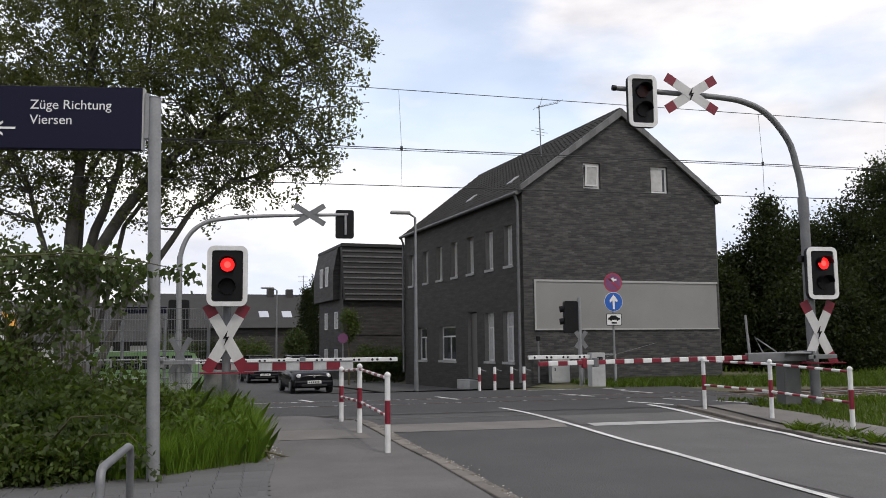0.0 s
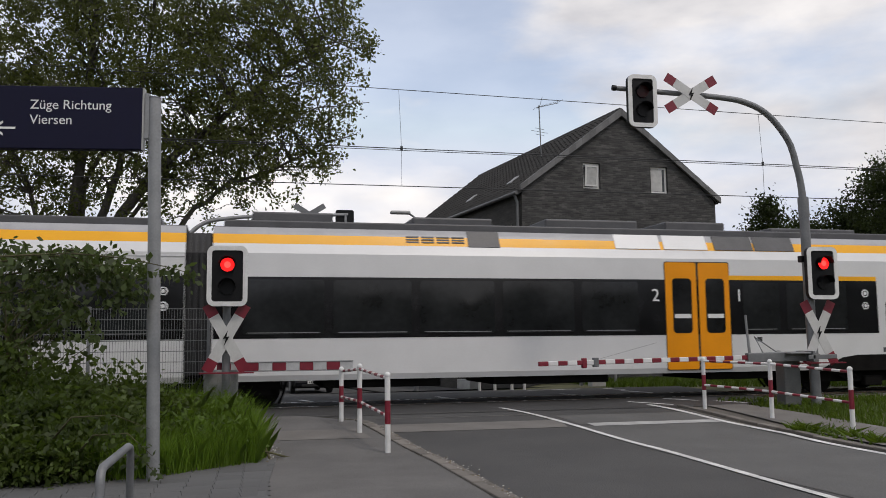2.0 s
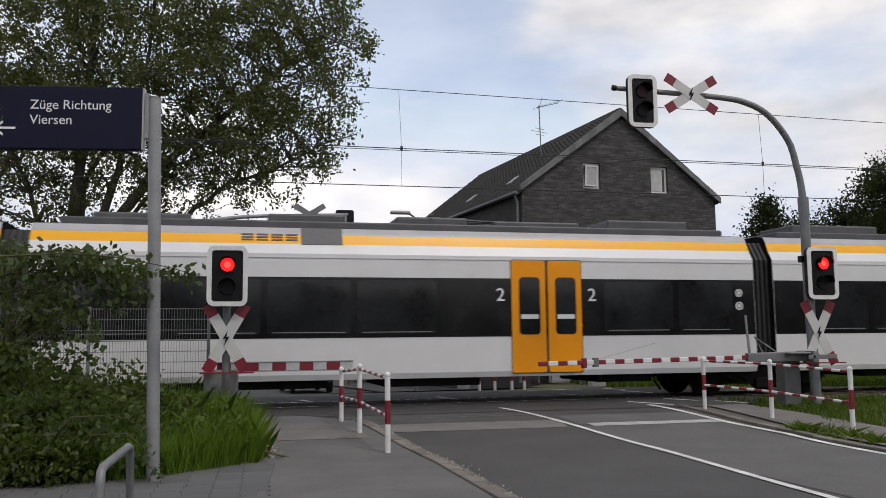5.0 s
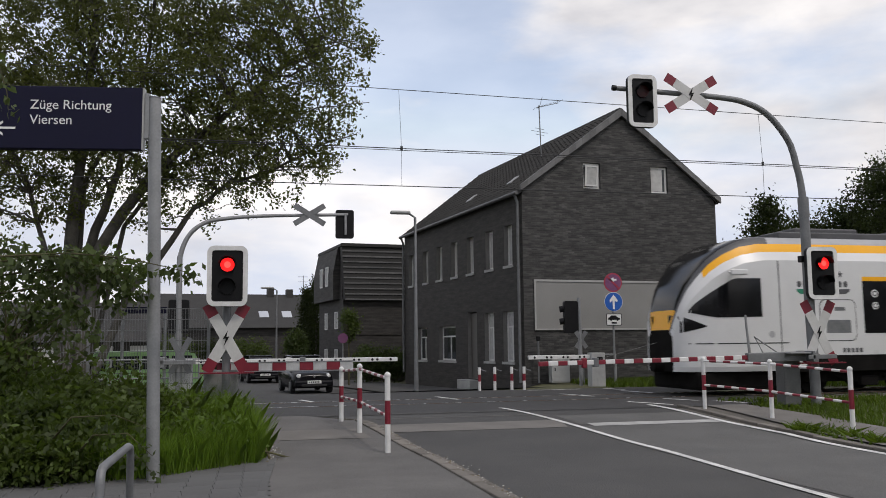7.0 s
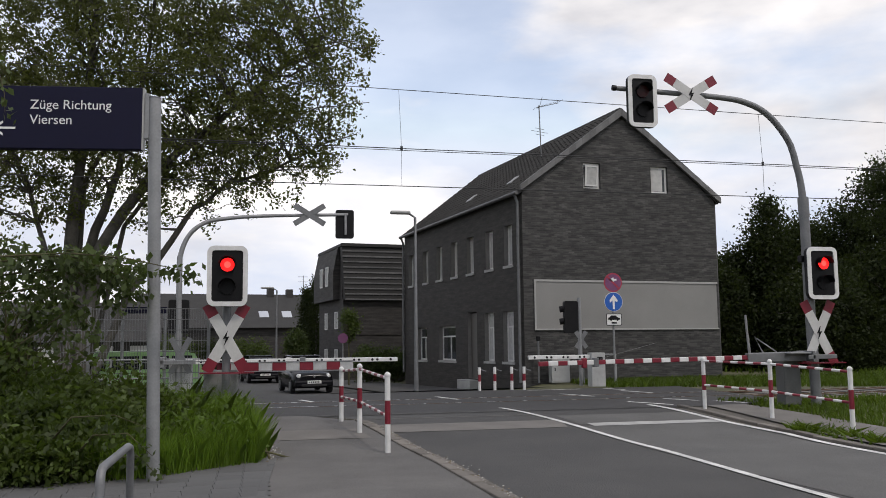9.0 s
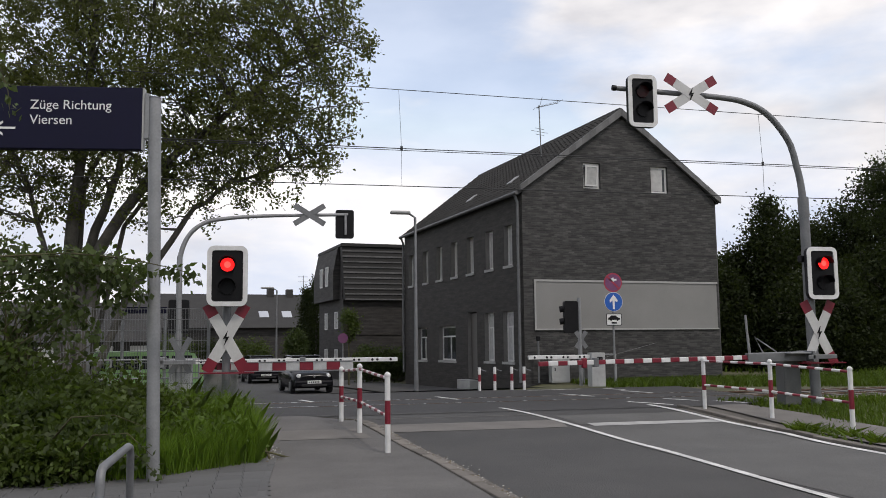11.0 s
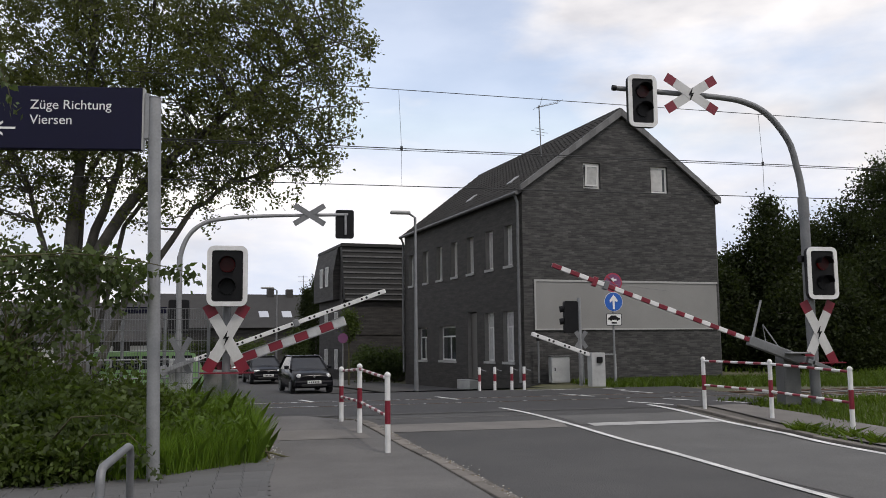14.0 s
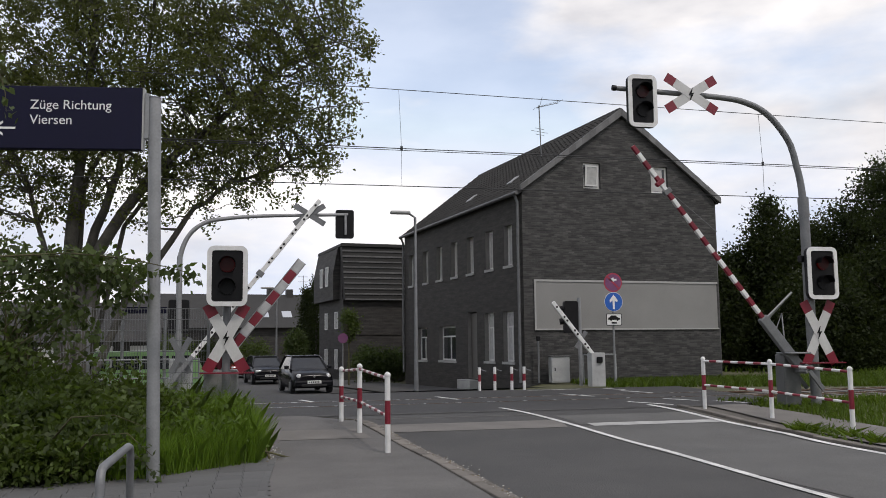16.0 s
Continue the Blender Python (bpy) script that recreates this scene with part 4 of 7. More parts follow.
def near_right_barrier():
    g = thing("level_crossing_barrier", "road barrier with a long red and white arm and counterweight", "barrier", pose(11.05, 16.5, 0.19))
    part("drive_cabinet", box(-0.42, 0.1, 0.0, -0.04, 0.44, 1.06, 0.03), BOX_GREY, g, "dark grey drive cabinet")
    part("cabinet_lid", box(-0.5, -0.26, 1.06, 0.0, 0.28, 1.1, 0.02), GALV_DARK, g)
    arm = new("arm")
    arm.parent = g
    arm["label"] = "red and white barrier arm on a grey carrier"
    arm.location = (-0.3, 0, 1.01)
    stripes(arm, 4.54, -0.035, 0.055, 0.04, 23)
    for o in arm.children:
        o.location.x = -0.95
    part("carrier", box(-1.03, -0.07, -0.1, 0.3, 0.07, 0.1, 0.02), GALV_DARK, arm, "grey arm carrier")
    bm = bmesh.new()
    bbox(bm, 0.3, -0.3, -0.11, 0.36, 0.3, 0.11, 0.01)
    for y in (-0.28, 0.28):
        bbox(bm, 0.2, y - 0.02, -0.06, 0.85, y + 0.02, 0.03, 0.01)
    part("counterweight_frame", bm, GALV_DARK, arm, "grey counterweight frame")
    bm = bmesh.new()
    tube(bm, [(-0.96, 0, 0.1), (-1.0, 0, 0.88)], 0.025, 6)
    tube(bm, [(-0.88, 0.1, 0.1), (-1.0, 0, 0.88)], 0.018, 6)
    tube(bm, [(-0.65, 0, 0.1), (-0.8, 0.03, 0.42), (-0.3, 0.06, 0.1)], 0.016, 6)
    part("stay", bm, GALV, arm, "thin guy stay")
    part("guy_wire", tube(bmesh.new(), [(-4.2, 0, 0.08), (-3.0, 0, 0.36)], 0.004, 4), GALV_DARK, arm)
    part("arm_clamp", box(-4.36, -0.06, -0.08, -4.26, 0.06, 0.1, 0.01), GALV_DARK, arm)
    part("marker_lamp", box(-4.6, -0.05, -0.1, -4.5, 0.05, 0.1, 0.02), RED, arm)
    return arm


def near_left_barrier():
    g = thing("level_crossing_barrier", "footpath barrier with a short red and white panelled arm", "barrier", pose(-0.95, 16.75, 0.19))
    part("drive_cabinet", box(-0.1, -0.2, 0.0, 0.5, 0.3, 0.92, 0.03), GREY_DRIVE, g, "grey drive cabinet")
    arm = new("arm")
    arm.parent = g
    arm["label"] = "short red and white panelled arm"
    arm.location = (0.12, -0.05, 0.96)
    stripes(arm, 2.5, -0.07, 0.085, 0.02, 10, 1, pale=ARM_GREY)
    part("edge_strip", box(0, -0.03, 0.085, 2.5, 0.03, 0.1), GALV, arm)
    part("edge_strip", box(0, -0.03, -0.085, 2.5, 0.03, -0.07), GALV, arm)
    return arm


def white_arm(parent, length, way, mat_=None):
    """The back of a far arm: white with pairs of dark rivets."""
    arm = new("arm")
    arm.parent = parent
    arm["label"] = "white barrier arm with pairs of dark holes"
    a, b = sorted((0, way * length))
    part("tube", box(a, -0.045, -0.06, b, 0.045, 0.06, 0.012), WHITE, arm)
    k = 0.35
    while k < length:
        for dx in (0, 0.14):
            if k + dx < length - 0.08:
                bm = bmesh.new()
                disc(bm, (way * (k + dx), 0), 0.035, -0.052, -0.04, "y", 8)
                part("hole", bm, BLACK, arm)
        k += 0.52
    return arm


def far_barriers():
    g = thing("level_crossing_barrier", "far road barrier with a long white-backed arm", "barrier", pose(-2.0, 25.2, 0.2))
    part("drive_cabinet", box(-0.5, -0.2, 0, 0.1, 0.25, 1.0, 0.03), GREY_CABINET, g, "grey drive cabinet")
    arm = white_arm(g, 5.75, 1)
    arm.location = (0, -0.3, 0.92)
    bm = bmesh.new()
    bbox(bm, -0.75, -0.2, -0.06, 0.2, -0.14, 0.06, 0.01)
    bbox(bm, -0.75, 0.4, -0.06, 0.2, 0.46, 0.06, 0.01)
    bbox(bm, -0.85, -0.2, -0.14, -0.6, 0.46, 0.14, 0.02)
    part("counterweight", bm, GALV, arm, "grey counterweight")
    part("clamp", box(3.0, -0.07, -0.1, 3.16, 0.07, 0.1, 0.02), GALV_DARK, arm)
    h = thing("level_crossing_barrier", "far footpath barrier with a short white-backed arm", "barrier", pose(9.9, 25.3, 0.2))
    c = part("drive_cabinet", box(-0.22, -0.18, 0, 0.22, 0.2, 1.02, 0.02), GREY_CABINET, h, "grey drive cabinet")
    part("socket_cover", box(-0.06, -0.24, 0.72, 0.12, -0.18, 0.9, 0.02), BLACK, c)
    arm2 = white_arm(h, 2.1, -1)
    arm2.location = (-0.05, 0, 0.9)
    return arm, arm2


def masts():
    lamps = []
    # bent mast over the road, near side
    g = thing("crossing_mast", "grey bent mast with red crossing signals and crosses", "signal mast", pose(11.3, 16.6, 0.19))
    bm = bmesh.new()
    tube(bm, [(0.04, 0, 0), (0.0, 0, 2.0), (-0.01, 0, 4.1)], [0.105, 0.105, 0.1], 14)
    tube(bm, [(-0.01, 0, 3.95), (-0.02, 0, 4.38)], 0.112, 14)
    part("post", bm, GALV_DARK, g, "grey steel post with a collar")
    bm = bmesh.new()
    pts = [(-0.02, 0, 4.3), (-0.05, 0, 4.66), (-0.12, 0, 5.02), (-0.29, 0, 5.6), (-0.73, 0, 6.14), (-1.25, 0, 6.4), (-1.9, 0, 6.49), (-3.2, 0, 6.54), (-4.24, 0, 6.58)]
    tube(bm, *sweep(pts, [0.078, 0.074, 0.07, 0.068, 0.066, 0.064, 0.06, 0.055, 0.05]), 14)
    part("tube", bm, GALV_DARK, g, "grey bent steel tube")
    part("cap", tube(bmesh.new(), [(-4.2, 0, 6.578), (-4.28, 0, 6.582)], 0.058, 12), BLACK, g)
    part("listening_horn", box(-0.22, -0.12, 2.98, -0.12, 0.02, 3.12, 0.02), BLACK, g, "small black sounder")
    cross(g, (-2.58, -0.1, 6.49), 1.12, 0.7)
    light_box(g, (-3.7, -0.08, 6.28), 0.63, 1.1, lit=False)
    lamps.append(light_box(g, (0.18, -0.14, 2.74), 0.7, 1.1))
    cross(g, (0.1, -0.1, 1.5), 0.66, 1.3)
    bm = bmesh.new()
    bbox(bm, -0.42, -0.24, 0.86, 0.62, -0.1, 0.885)
    part("guard_bracket", bm, RED, g, "thin red guard rail")
    # post beside the footpath, near side
    h = thing("crossing_mast", "grey post with a red crossing signal and cross", "signal mast", pose(-0.66, 16.55, 0.19))
    bm = bmesh.new()
    tube(bm, [(0, 0.02, 0), (0, 0.02, 2.9)], 0.075, 12)
    part("tube", bm, GALV_DARK, h, "grey post")
    lamps.append(light_box(h, (0.01, -0.14, 2.62), 0.72, 1.1))
    cross(h, (0.0, -0.1, 1.5), 0.68, 1.2)
    bm = bmesh.new()
    bbox(bm, -0.45, -0.24, 0.86, 0.5, -0.12, 0.885)
    part("guard_bracket", bm, RED, h, "thin red guard rail")
    # the far bent mast, seen from behind
    k = thing("crossing_mast", "far bent mast seen from behind", "signal mast", pose(-2.25, 25.0, 0.2))
    bm = bmesh.new()
    tube(bm, *sweep([(0, 0, 0), (-0.03, 0, 3.3), (0.0, 0, 3.9), (0.2, 0, 4.4), (0.55, 0, 4.72), (1.0, 0, 4.86), (2.2, 0, 4.98), (4.6, 0, 5.06)], [0.085, 0.08, 0.07, 0.062, 0.058, 0.055, 0.05, 0.045]), 10)
    part("tube", bm, GALV, k, "grey bent steel tube")
    cross(k, (3.5, -0.06, 5.03), 0.86, 0.54, back=True, bw=0.16)
    part("signal_back", prism(bmesh.new(), rounded(4.25, 4.38, 4.77, 5.2, 0.06), 0.0, 0.12, "y"), BLACK, k, "black back of a signal")
    part("bracket", box(4.5, -0.06, 4.48, 4.56, 0.0, 5.08), GALV, k, "grey bracket")
    # low signal of the far left side, seen from behind
    part("signal_back", prism(bmesh.new(), rounded(-0.3, 1.7, 0.25, 2.62, 0.06), -0.02, 0.1, "y"), BLACK, k, "black back of a signal")
    cross(k, (0.05, -0.1, 1.1), 0.5, 0.95, back=True, bw=0.15)
    # far right low signal, turned away
    q = thing("crossing_mast", "short post with a black signal seen from behind and a cross", "signal mast", pose(9.66, 26.0, 0.2))
    bm = bmesh.new()
    tube(bm, [(0, 0, 0), (0, 0, 2.72)], 0.06, 10)
    part("tube", bm, GALV, q, "grey post")
    part("signal_back", prism(bmesh.new(), rounded(-0.5, 1.62, -0.06, 2.62, 0.06), -0.05, 0.12, "y"), BLACK, q, "black signal seen from behind")
    for z in (2.38, 2.0):
        bm = bmesh.new()
        tube(bm, [(-0.5, 0.0, z), (-0.62, 0.06, z - 0.02)], 0.1, 10)
        part("hood", bm, BLACK, q, "black hood")
    cross(q, (0.02, -0.02, 1.42), 0.34, 0.5, back=True, bw=0.13)
    return lamps


# ---- railings of the footpaths ----
def railing(posts, labels, heights):
    g = thing("railing", labels, "railing", pose(*posts[0]), group="footpath railings")
    o = Vector(posts[0])
    P = [Vector(p) - o for p in posts]
    for p, h in zip(P, heights):
        post = part("post", tube(bmesh.new(), [p, p + Vector((0, 0, h))], 0.04, 12), WHITE, g, "white post with a red band")
        part("red_band", tube(bmesh.new(), [p + Vector((0, 0, h * 0.38)), p + Vector((0, 0, h * 0.68))], 0.0415, 12, cap=False), RED, post, "red band")
        bm = bmesh.new()
        bmesh.ops.create_uvsphere(bm, u_segments=10, v_segments=6, radius=0.048, matrix=Matrix.Translation(p + Vector((0, 0, h))))
        part("cap", bm, WHITE, post, smooth=True)
    for u in (0.48, 0.96):
        for a, b, ha, hb in zip(P, P[1:], heights, heights[1:]):
            a, b = a + Vector((0, 0, ha * u)), b + Vector((0, 0, hb * u))
            n = max(2, round((b - a).length / 0.2))
            for k in range(n):
                part("rail_piece", tube(bmesh.new(), [a.lerp(b, k / n), a.lerp(b, (k + 1) / n)], 0.024, 8), RED if k % 2 else WHITE, g)
    return g


# ---- houses ----
def opening_window(house, origin, ax, w, h, z, depth_dir, sash=True, sill=True, curtain=False, parent_name="window"):
    """A recessed window: frame, panes, sill. ax: unit vector along the wall; depth_dir: unit vector into the wall."""
    m = Matrix((( ax.x, depth_dir.x, 0, origin.x), (ax.y, depth_dir.y, 0, origin.y), (0, 0, 1, z), (0, 0, 0, 1)))
    t = 0.07
    bm = bmesh.new()
    for a in ((-w / 2, 0, -w / 2 + t, h), (w / 2 - t, 0, w / 2, h), (-w / 2 + t, 0, w / 2 - t, t), (-w / 2 + t, h - t, w / 2 - t, h)):
        bbox(bm, a[0], 0.0, a[1], a[2], 0.06, a[3], m=m)
    if sash:
        bbox(bm, -0.035, 0.005, t, 0.035, 0.05, h * 0.68, m=m)
        bbox(bm, -w / 2 + t, 0.002, h * 0.68, w / 2 - t, 0.055, h * 0.68 + 0.06, m=m)
    fr = part("window", bm, FRAME_WHITE, house, "white framed window")
    part("pane", box(-w / 2 + 0.02, 0.03, 0.02, w / 2 - 0.02, 0.04, h - 0.02, m=m), WINDOW_GLASS, fr, "dim window pane")
    if curtain:
        part("curtain", box(-w / 2 + t, 0.026, t, w / 2 - t, 0.029, h - t, m=m), CURTAIN, fr, "pale net curtain")
    if sill:
        part("sill", box(-w / 2 - 0.06, -0.2, -0.09, w / 2 + 0.06, 0.02, 0.0, m=m), TRIM_STONE, fr, "pale window sill")
    return fr


def wall_with_holes(bm, ax, dn, o, length, z0, z1, holes, t=0.3, reveal=0.22):
    """A wall face along ax with rectangular holes and their reveals; dn points into the wall."""
    xs = sorted({0.0, length, *[h[0] for h in holes], *[h[2] for h in holes]})
    zs = sorted({z0, z1, *[h[1] for h in holes], *[h[3] for h in holes]})
    P = lambda a, d, z: o + ax * a + dn * d + Vector((0, 0, z))
    for a, b in zip(xs, xs[1:]):
        for c, d in zip(zs, zs[1:]):
            mx, mz = (a + b) / 2, (c + d) / 2
            if any(h[0] < mx < h[2] and h[1] < mz < h[3] for h in holes):
                continue
            bm.faces.new([bm.verts.new(P(x, 0, z)) for x, z in ((a, c), (b, c), (b, d), (a, d))])
    for x0, c, x1, d in holes:
        q = [(x0, c), (x1, c), (x1, d), (x0, d)]
        for (a0, b0), (a1, b1) in zip(q, q[1:] + q[:1]):
            bm.faces.new([bm.verts.new(P(*v)) for v in ((a0, 0, b0), (a1, 0, b1), (a1, reveal, b1), (a0, reveal, b0))]).material_index = 1
    return bm


def build_house():
    """The dark brick house; its own x runs along the gable, y along the front."""
    C = Vector((8.64, 28.56, 0.2))
    m = Matrix(((R.x, F.x, 0, C.x), (R.y, F.y, 0, C.y), (0, 0, 1, C.z), (0, 0, 0, 1)))
    H = thing("brick_house", "two-storey dark grey brick house with a steep tiled roof", "house", m)
    W, L, EV, AP = 7.95, 13.25, 6.62, 9.72
    X, Yv = Vector((1, 0, 0)), Vector((0, 1, 0))
    O = Vector((0, 0, 0))
    # gable wall
    holes = [(2.41, 6.75, 3.11, 7.68), (5.21, 6.72, 5.93, 7.7)]
    bm = wall_with_holes(bmesh.new(), X, Yv, O, W, -0.9, EV, [])
    bmesh.ops.remove_doubles(bm, verts=bm.verts[:], dist=0.001)
    half = W / 2
    slope = (AP - EV) / half
    # gable triangle in columns around the two windows
    cols = sorted({0, half, W, *[h[0] for h in holes], *[h[2] for h in holes]})
    top = lambda x: EV + slope * (x if x < half else W - x)
    for a, b in zip(cols, cols[1:]):
        hh = [h for h in holes if h[0] <= (a + b) / 2 <= h[2]]
        zs = [(EV, None)] if not hh else [(EV, hh[0][1]), (hh[0][3], None)]
        for lo, hi in zs:
            q = [(a, lo), (b, lo), (b, hi if hi else top(b)), (a, hi if hi else top(a))]
            q = [p for i, p in enumerate(q) if p not in q[:i]]
            if len(q) > 2:
                bm.faces.new([bm.verts.new((x, 0, z)) for x, z in q])
    for x0, c, x1, d in holes:
        q = [(x0, c), (x1, c), (x1, d), (x0, d)]
        for (a0, b0), (a1, b1) in zip(q, q[1:] + q[:1]):
            bm.faces.new([bm.verts.new(v) for v in ((a0, 0, b0), (a1, 0, b1), (a1, 0.16, b1), (a0, 0.16, b0))])
    bmesh.ops.remove_doubles(bm, verts=bm.verts[:], dist=0.0005)
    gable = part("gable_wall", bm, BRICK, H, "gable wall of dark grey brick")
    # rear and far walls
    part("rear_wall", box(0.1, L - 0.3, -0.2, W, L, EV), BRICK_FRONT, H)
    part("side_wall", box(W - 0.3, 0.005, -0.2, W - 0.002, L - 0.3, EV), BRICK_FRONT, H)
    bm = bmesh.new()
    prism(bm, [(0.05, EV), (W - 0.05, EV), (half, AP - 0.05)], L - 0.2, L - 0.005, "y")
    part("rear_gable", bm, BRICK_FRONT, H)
    # front wall with windows
    ups = [(0.85, 4.06, 1.55, 5.5), (2.55, 4.06, 3.25, 5.5), (4.45, 4.06, 5.15, 5.5), (6.2, 4.06, 6.9, 5.5), (8.0, 4.06, 8.7, 5.5), (9.8, 4.06, 10.5, 5.5), (11.9, 4.06, 12.6, 5.5)]
    low = [(0.85, 0.68, 1.75, 2.45), (2.55, 0.68, 3.45, 2.45), (6.5, 0.64, 8.45, 2.06), (10.05, 0.62, 11.35, 2.06)]
    door = [(4.2, 0.0, 5.15, 2.55)]
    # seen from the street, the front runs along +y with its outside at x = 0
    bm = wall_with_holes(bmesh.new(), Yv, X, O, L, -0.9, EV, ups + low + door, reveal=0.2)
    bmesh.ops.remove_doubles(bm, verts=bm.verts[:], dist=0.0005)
    # darker brick than the gable's: shade of the side turned from the sun
    front = part("front_wall", bm, [BRICK_FRONT, REVEAL], H, "front wall of brown brick, coloured darker as the shaded side")
    for x0, z0, x1, z1 in ups + low:
        opening_window(H, Vector((0.16, (x0 + x1) / 2, 0)), Yv, x1 - x0, z1 - z0, z0, X, sash=(x1 - x0) > 1.2 or z0 < 2, curtain=(x1 - x0) < 1.2)
    part("front_door", box(0.14, 4.22, 0.0, 0.2, 5.13, 2.5), DOOR_PAINT, H, "grey front door")
    part("door_step", box(-0.4, 4.0, -0.9, 0.1, 5.35, -0.05), TRIM_STONE, H)
    for x0, z0, x1, z1 in holes:
        opening_window(H, Vector(((x0 + x1) / 2, 0.09, 0)), X, x1 - x0, z1 - z0, z0, Yv, sash=False, sill=False, curtain=False)
    tilt = Matrix.Translation((2.5, 0.07, 6.84)) @ pose(0, 0, 0, 7, 0, -3)
    bm = bmesh.new()
    for a in ((0, 0, 0.06, 0.74), (0.44, 0, 0.5, 0.74), (0.06, 0, 0.44, 0.06), (0.06, 0.68, 0.44, 0.74)):
        bbox(bm, a[0], -0.03, a[1], a[2], 0.01, a[3], m=tilt)
    so = part("open_sash", bm, FRAME_WHITE, H, "white tilted sash")
    part("sash_pane", box(0.05, -0.012, 0.05, 0.45, -0.008, 0.7, m=tilt), CURTAIN, so, "pane with pale curtain")
    part("sash_pane", box(5.28, 0.078, 6.8, 5.74, 0.085, 7.62), CURTAIN, H, "pane with pale curtain")
    # floor edges behind the windows keep the rooms dark
    part("inner_wall", box(0.5, 0.35, 0.0, 0.6, L - 0.35, EV - 0.1), BRICK_FRONT, H)
    # rendered panel on the gable
    pan = part("rendered_panel", box(0.42, -0.025, 1.8, 7.86, 0.0, 3.45), RENDERED, H, "pale rendered panel")
    for a in ((0.38, 3.42, 7.9, 3.49), (0.38, 1.76, 7.9, 1.81), (0.38, 1.81, 0.44, 3.42)):
        part("panel_frame", box(a[0], -0.05, a[1], a[2], -0.02, a[3]), TRIM_STONE, pan)
    # roof: two slabs, verge, tiles
    th = math.atan2(AP - EV, half)
    ln = half / math.cos(th)
    for side in (0, 1):
        base = Matrix.Translation((0, 0, EV - 0.1)) @ Matrix.Rotation(-th, 4, "Y") if side == 0 else Matrix.Translation((W, 0, EV - 0.1)) @ Matrix.Rotation(math.pi + th, 4, "Y")
        s = 1 if side == 0 else -1
        bm = bmesh.new()
        bbox(bm, -0.16, -0.06, 0.0 if side == 0 else -0.08, ln, L + 0.1, 0.08 if side == 0 else 0.0, m=base)
        roof = part("roof", bm, TILE, H, "steep roof of dark tiles")
        # tiles: shallow curved pieces lapping in rows
        tw, tl = 0.3, 0.34
        def tile_data():
            vs, fs = [], []
            prof = [(-0.15, 0.0), (-0.1, 0.045), (-0.03, 0.03), (0.04, 0.0), (0.15, 0.0)]
            for u, lift in ((0, 0.03), (tl + 0.05, 0.0)):
                for a, b in prof:
                    vs.append((u, a, b + lift))
            n = len(prof)
            fs = [(k, k + 1, n + k + 1, n + k) for k in range(n - 1)]
            vs += [(0, a, 0.0) for a, b in prof]
            fs += [(2 * n + k, 2 * n + k + 1, k + 1, k) for k in range(n - 1)]
            return vs, fs
        vs, fs = tile_data()
        rows, ncol = int((ln + 0.17) / tl), int(L / tw)
        if side == 0:
            tm = bpy.data.meshes.new("tile")
            tm.from_pydata(vs, [], fs)
            tm.materials.append(TILE)
            rest_v, rest_f = [], []
            for r in range(rows):
                for c in range(ncol):
                    p = Vector((-0.17 + r * tl, 0.15 + c * tw, 0.083))
                    if c < 21:
                        o = new("tile", tm)
                        o.parent = roof
                        o.matrix_local = base @ Matrix.Translation(p)
                    else:
                        k = len(rest_v)
                        rest_v += [tuple(base @ (p + Vector(v))) for v in vs]
                        rest_f += [tuple(i + k for i in f) for f in fs]
            o = mesh_from("tile_field", rest_v, rest_f, TILE_STUFF, roof)
            o["kind"] = "stuff"
    # ridge tiles
    bm = bmesh.new()
    for k in range(34):
        y = -0.05 + k * 0.39
        tube(bm, [(half, y, AP - 0.06), (half, y + 0.42, AP - 0.045)], [0.12, 0.11], 8)
    rg = part("ridge", bm, TILE_STUFF, H, "dark ridge tiles")
    # verge boards
    for side in (0, 1):
        x0, x1 = (-0.1, half) if side == 0 else (W + 0.2, half)
        z0 = EV - abs(x0 - (0 if side == 0 else W)) * slope
        n = 15
        for k in range(n):                       # slates butted along the gable edge
            u, v = k / n, (k + 0.985) / n
            lo = lambda w: z0 - 0.02 + (AP - 0.26 - z0 + 0.02) * w
            hi = lambda w: z0 + 0.19 + (AP + 0.02 - z0 - 0.19) * w
            xa, xb = x0 + (x1 - x0) * u, x0 + (x1 - x0) * v
            bm = bmesh.new()
            prism(bm, [(xa, lo(u)), (xb, lo(v)), (xb, hi(v)), (xa, hi(u))], -0.16 - 0.006 * (k % 2), -0.07, "y")
            part("verge_slate", bm, SLATE, H, "grey slate of the verge")
    # gutter and downpipes
    bm = bmesh.new()
    tube(bm, [(-0.2, -0.05, EV - 0.16), (-0.2, L + 0.1, EV - 0.16)], 0.075, 8)
    part("gutter", bm, ZINC, H, "dark zinc gutter")
    for y in (0.18, L - 0.05):
        bm = bmesh.new()
        tube(bm, [(-0.2, y, EV - 0.18), (-0.09, y, EV - 0.45), (-0.09, y, 0.0)], 0.055, 8)
        part("downpipe", bm, GALV_DARK, H, "grey downpipe")
    bm = bmesh.new()
    tube(bm, [(W + 0.05, 0.1, EV - 0.1), (W + 0.05, 0.1, 0.0)], 0.05, 8)
    part("downpipe", bm, ZINC, H)
    # skylights in the front slope
    base = Matrix.Translation((0, 0, EV - 0.1)) @ Matrix.Rotation(-th, 4, "Y")
    for u, y in ((1.1, 2.6), (1.0, 6.6)):
        part("skylight", box(u, y, 0.08, u + 0.5, y + 0.4, 0.16, 0.02, m=base), GALV, H, "small bright skylight")
    # aerial
    bm = bmesh.new()
    tube(bm, [(2.36, 3.1, 8.1), (2.3, 3.1, 10.55)], 0.022, 6)
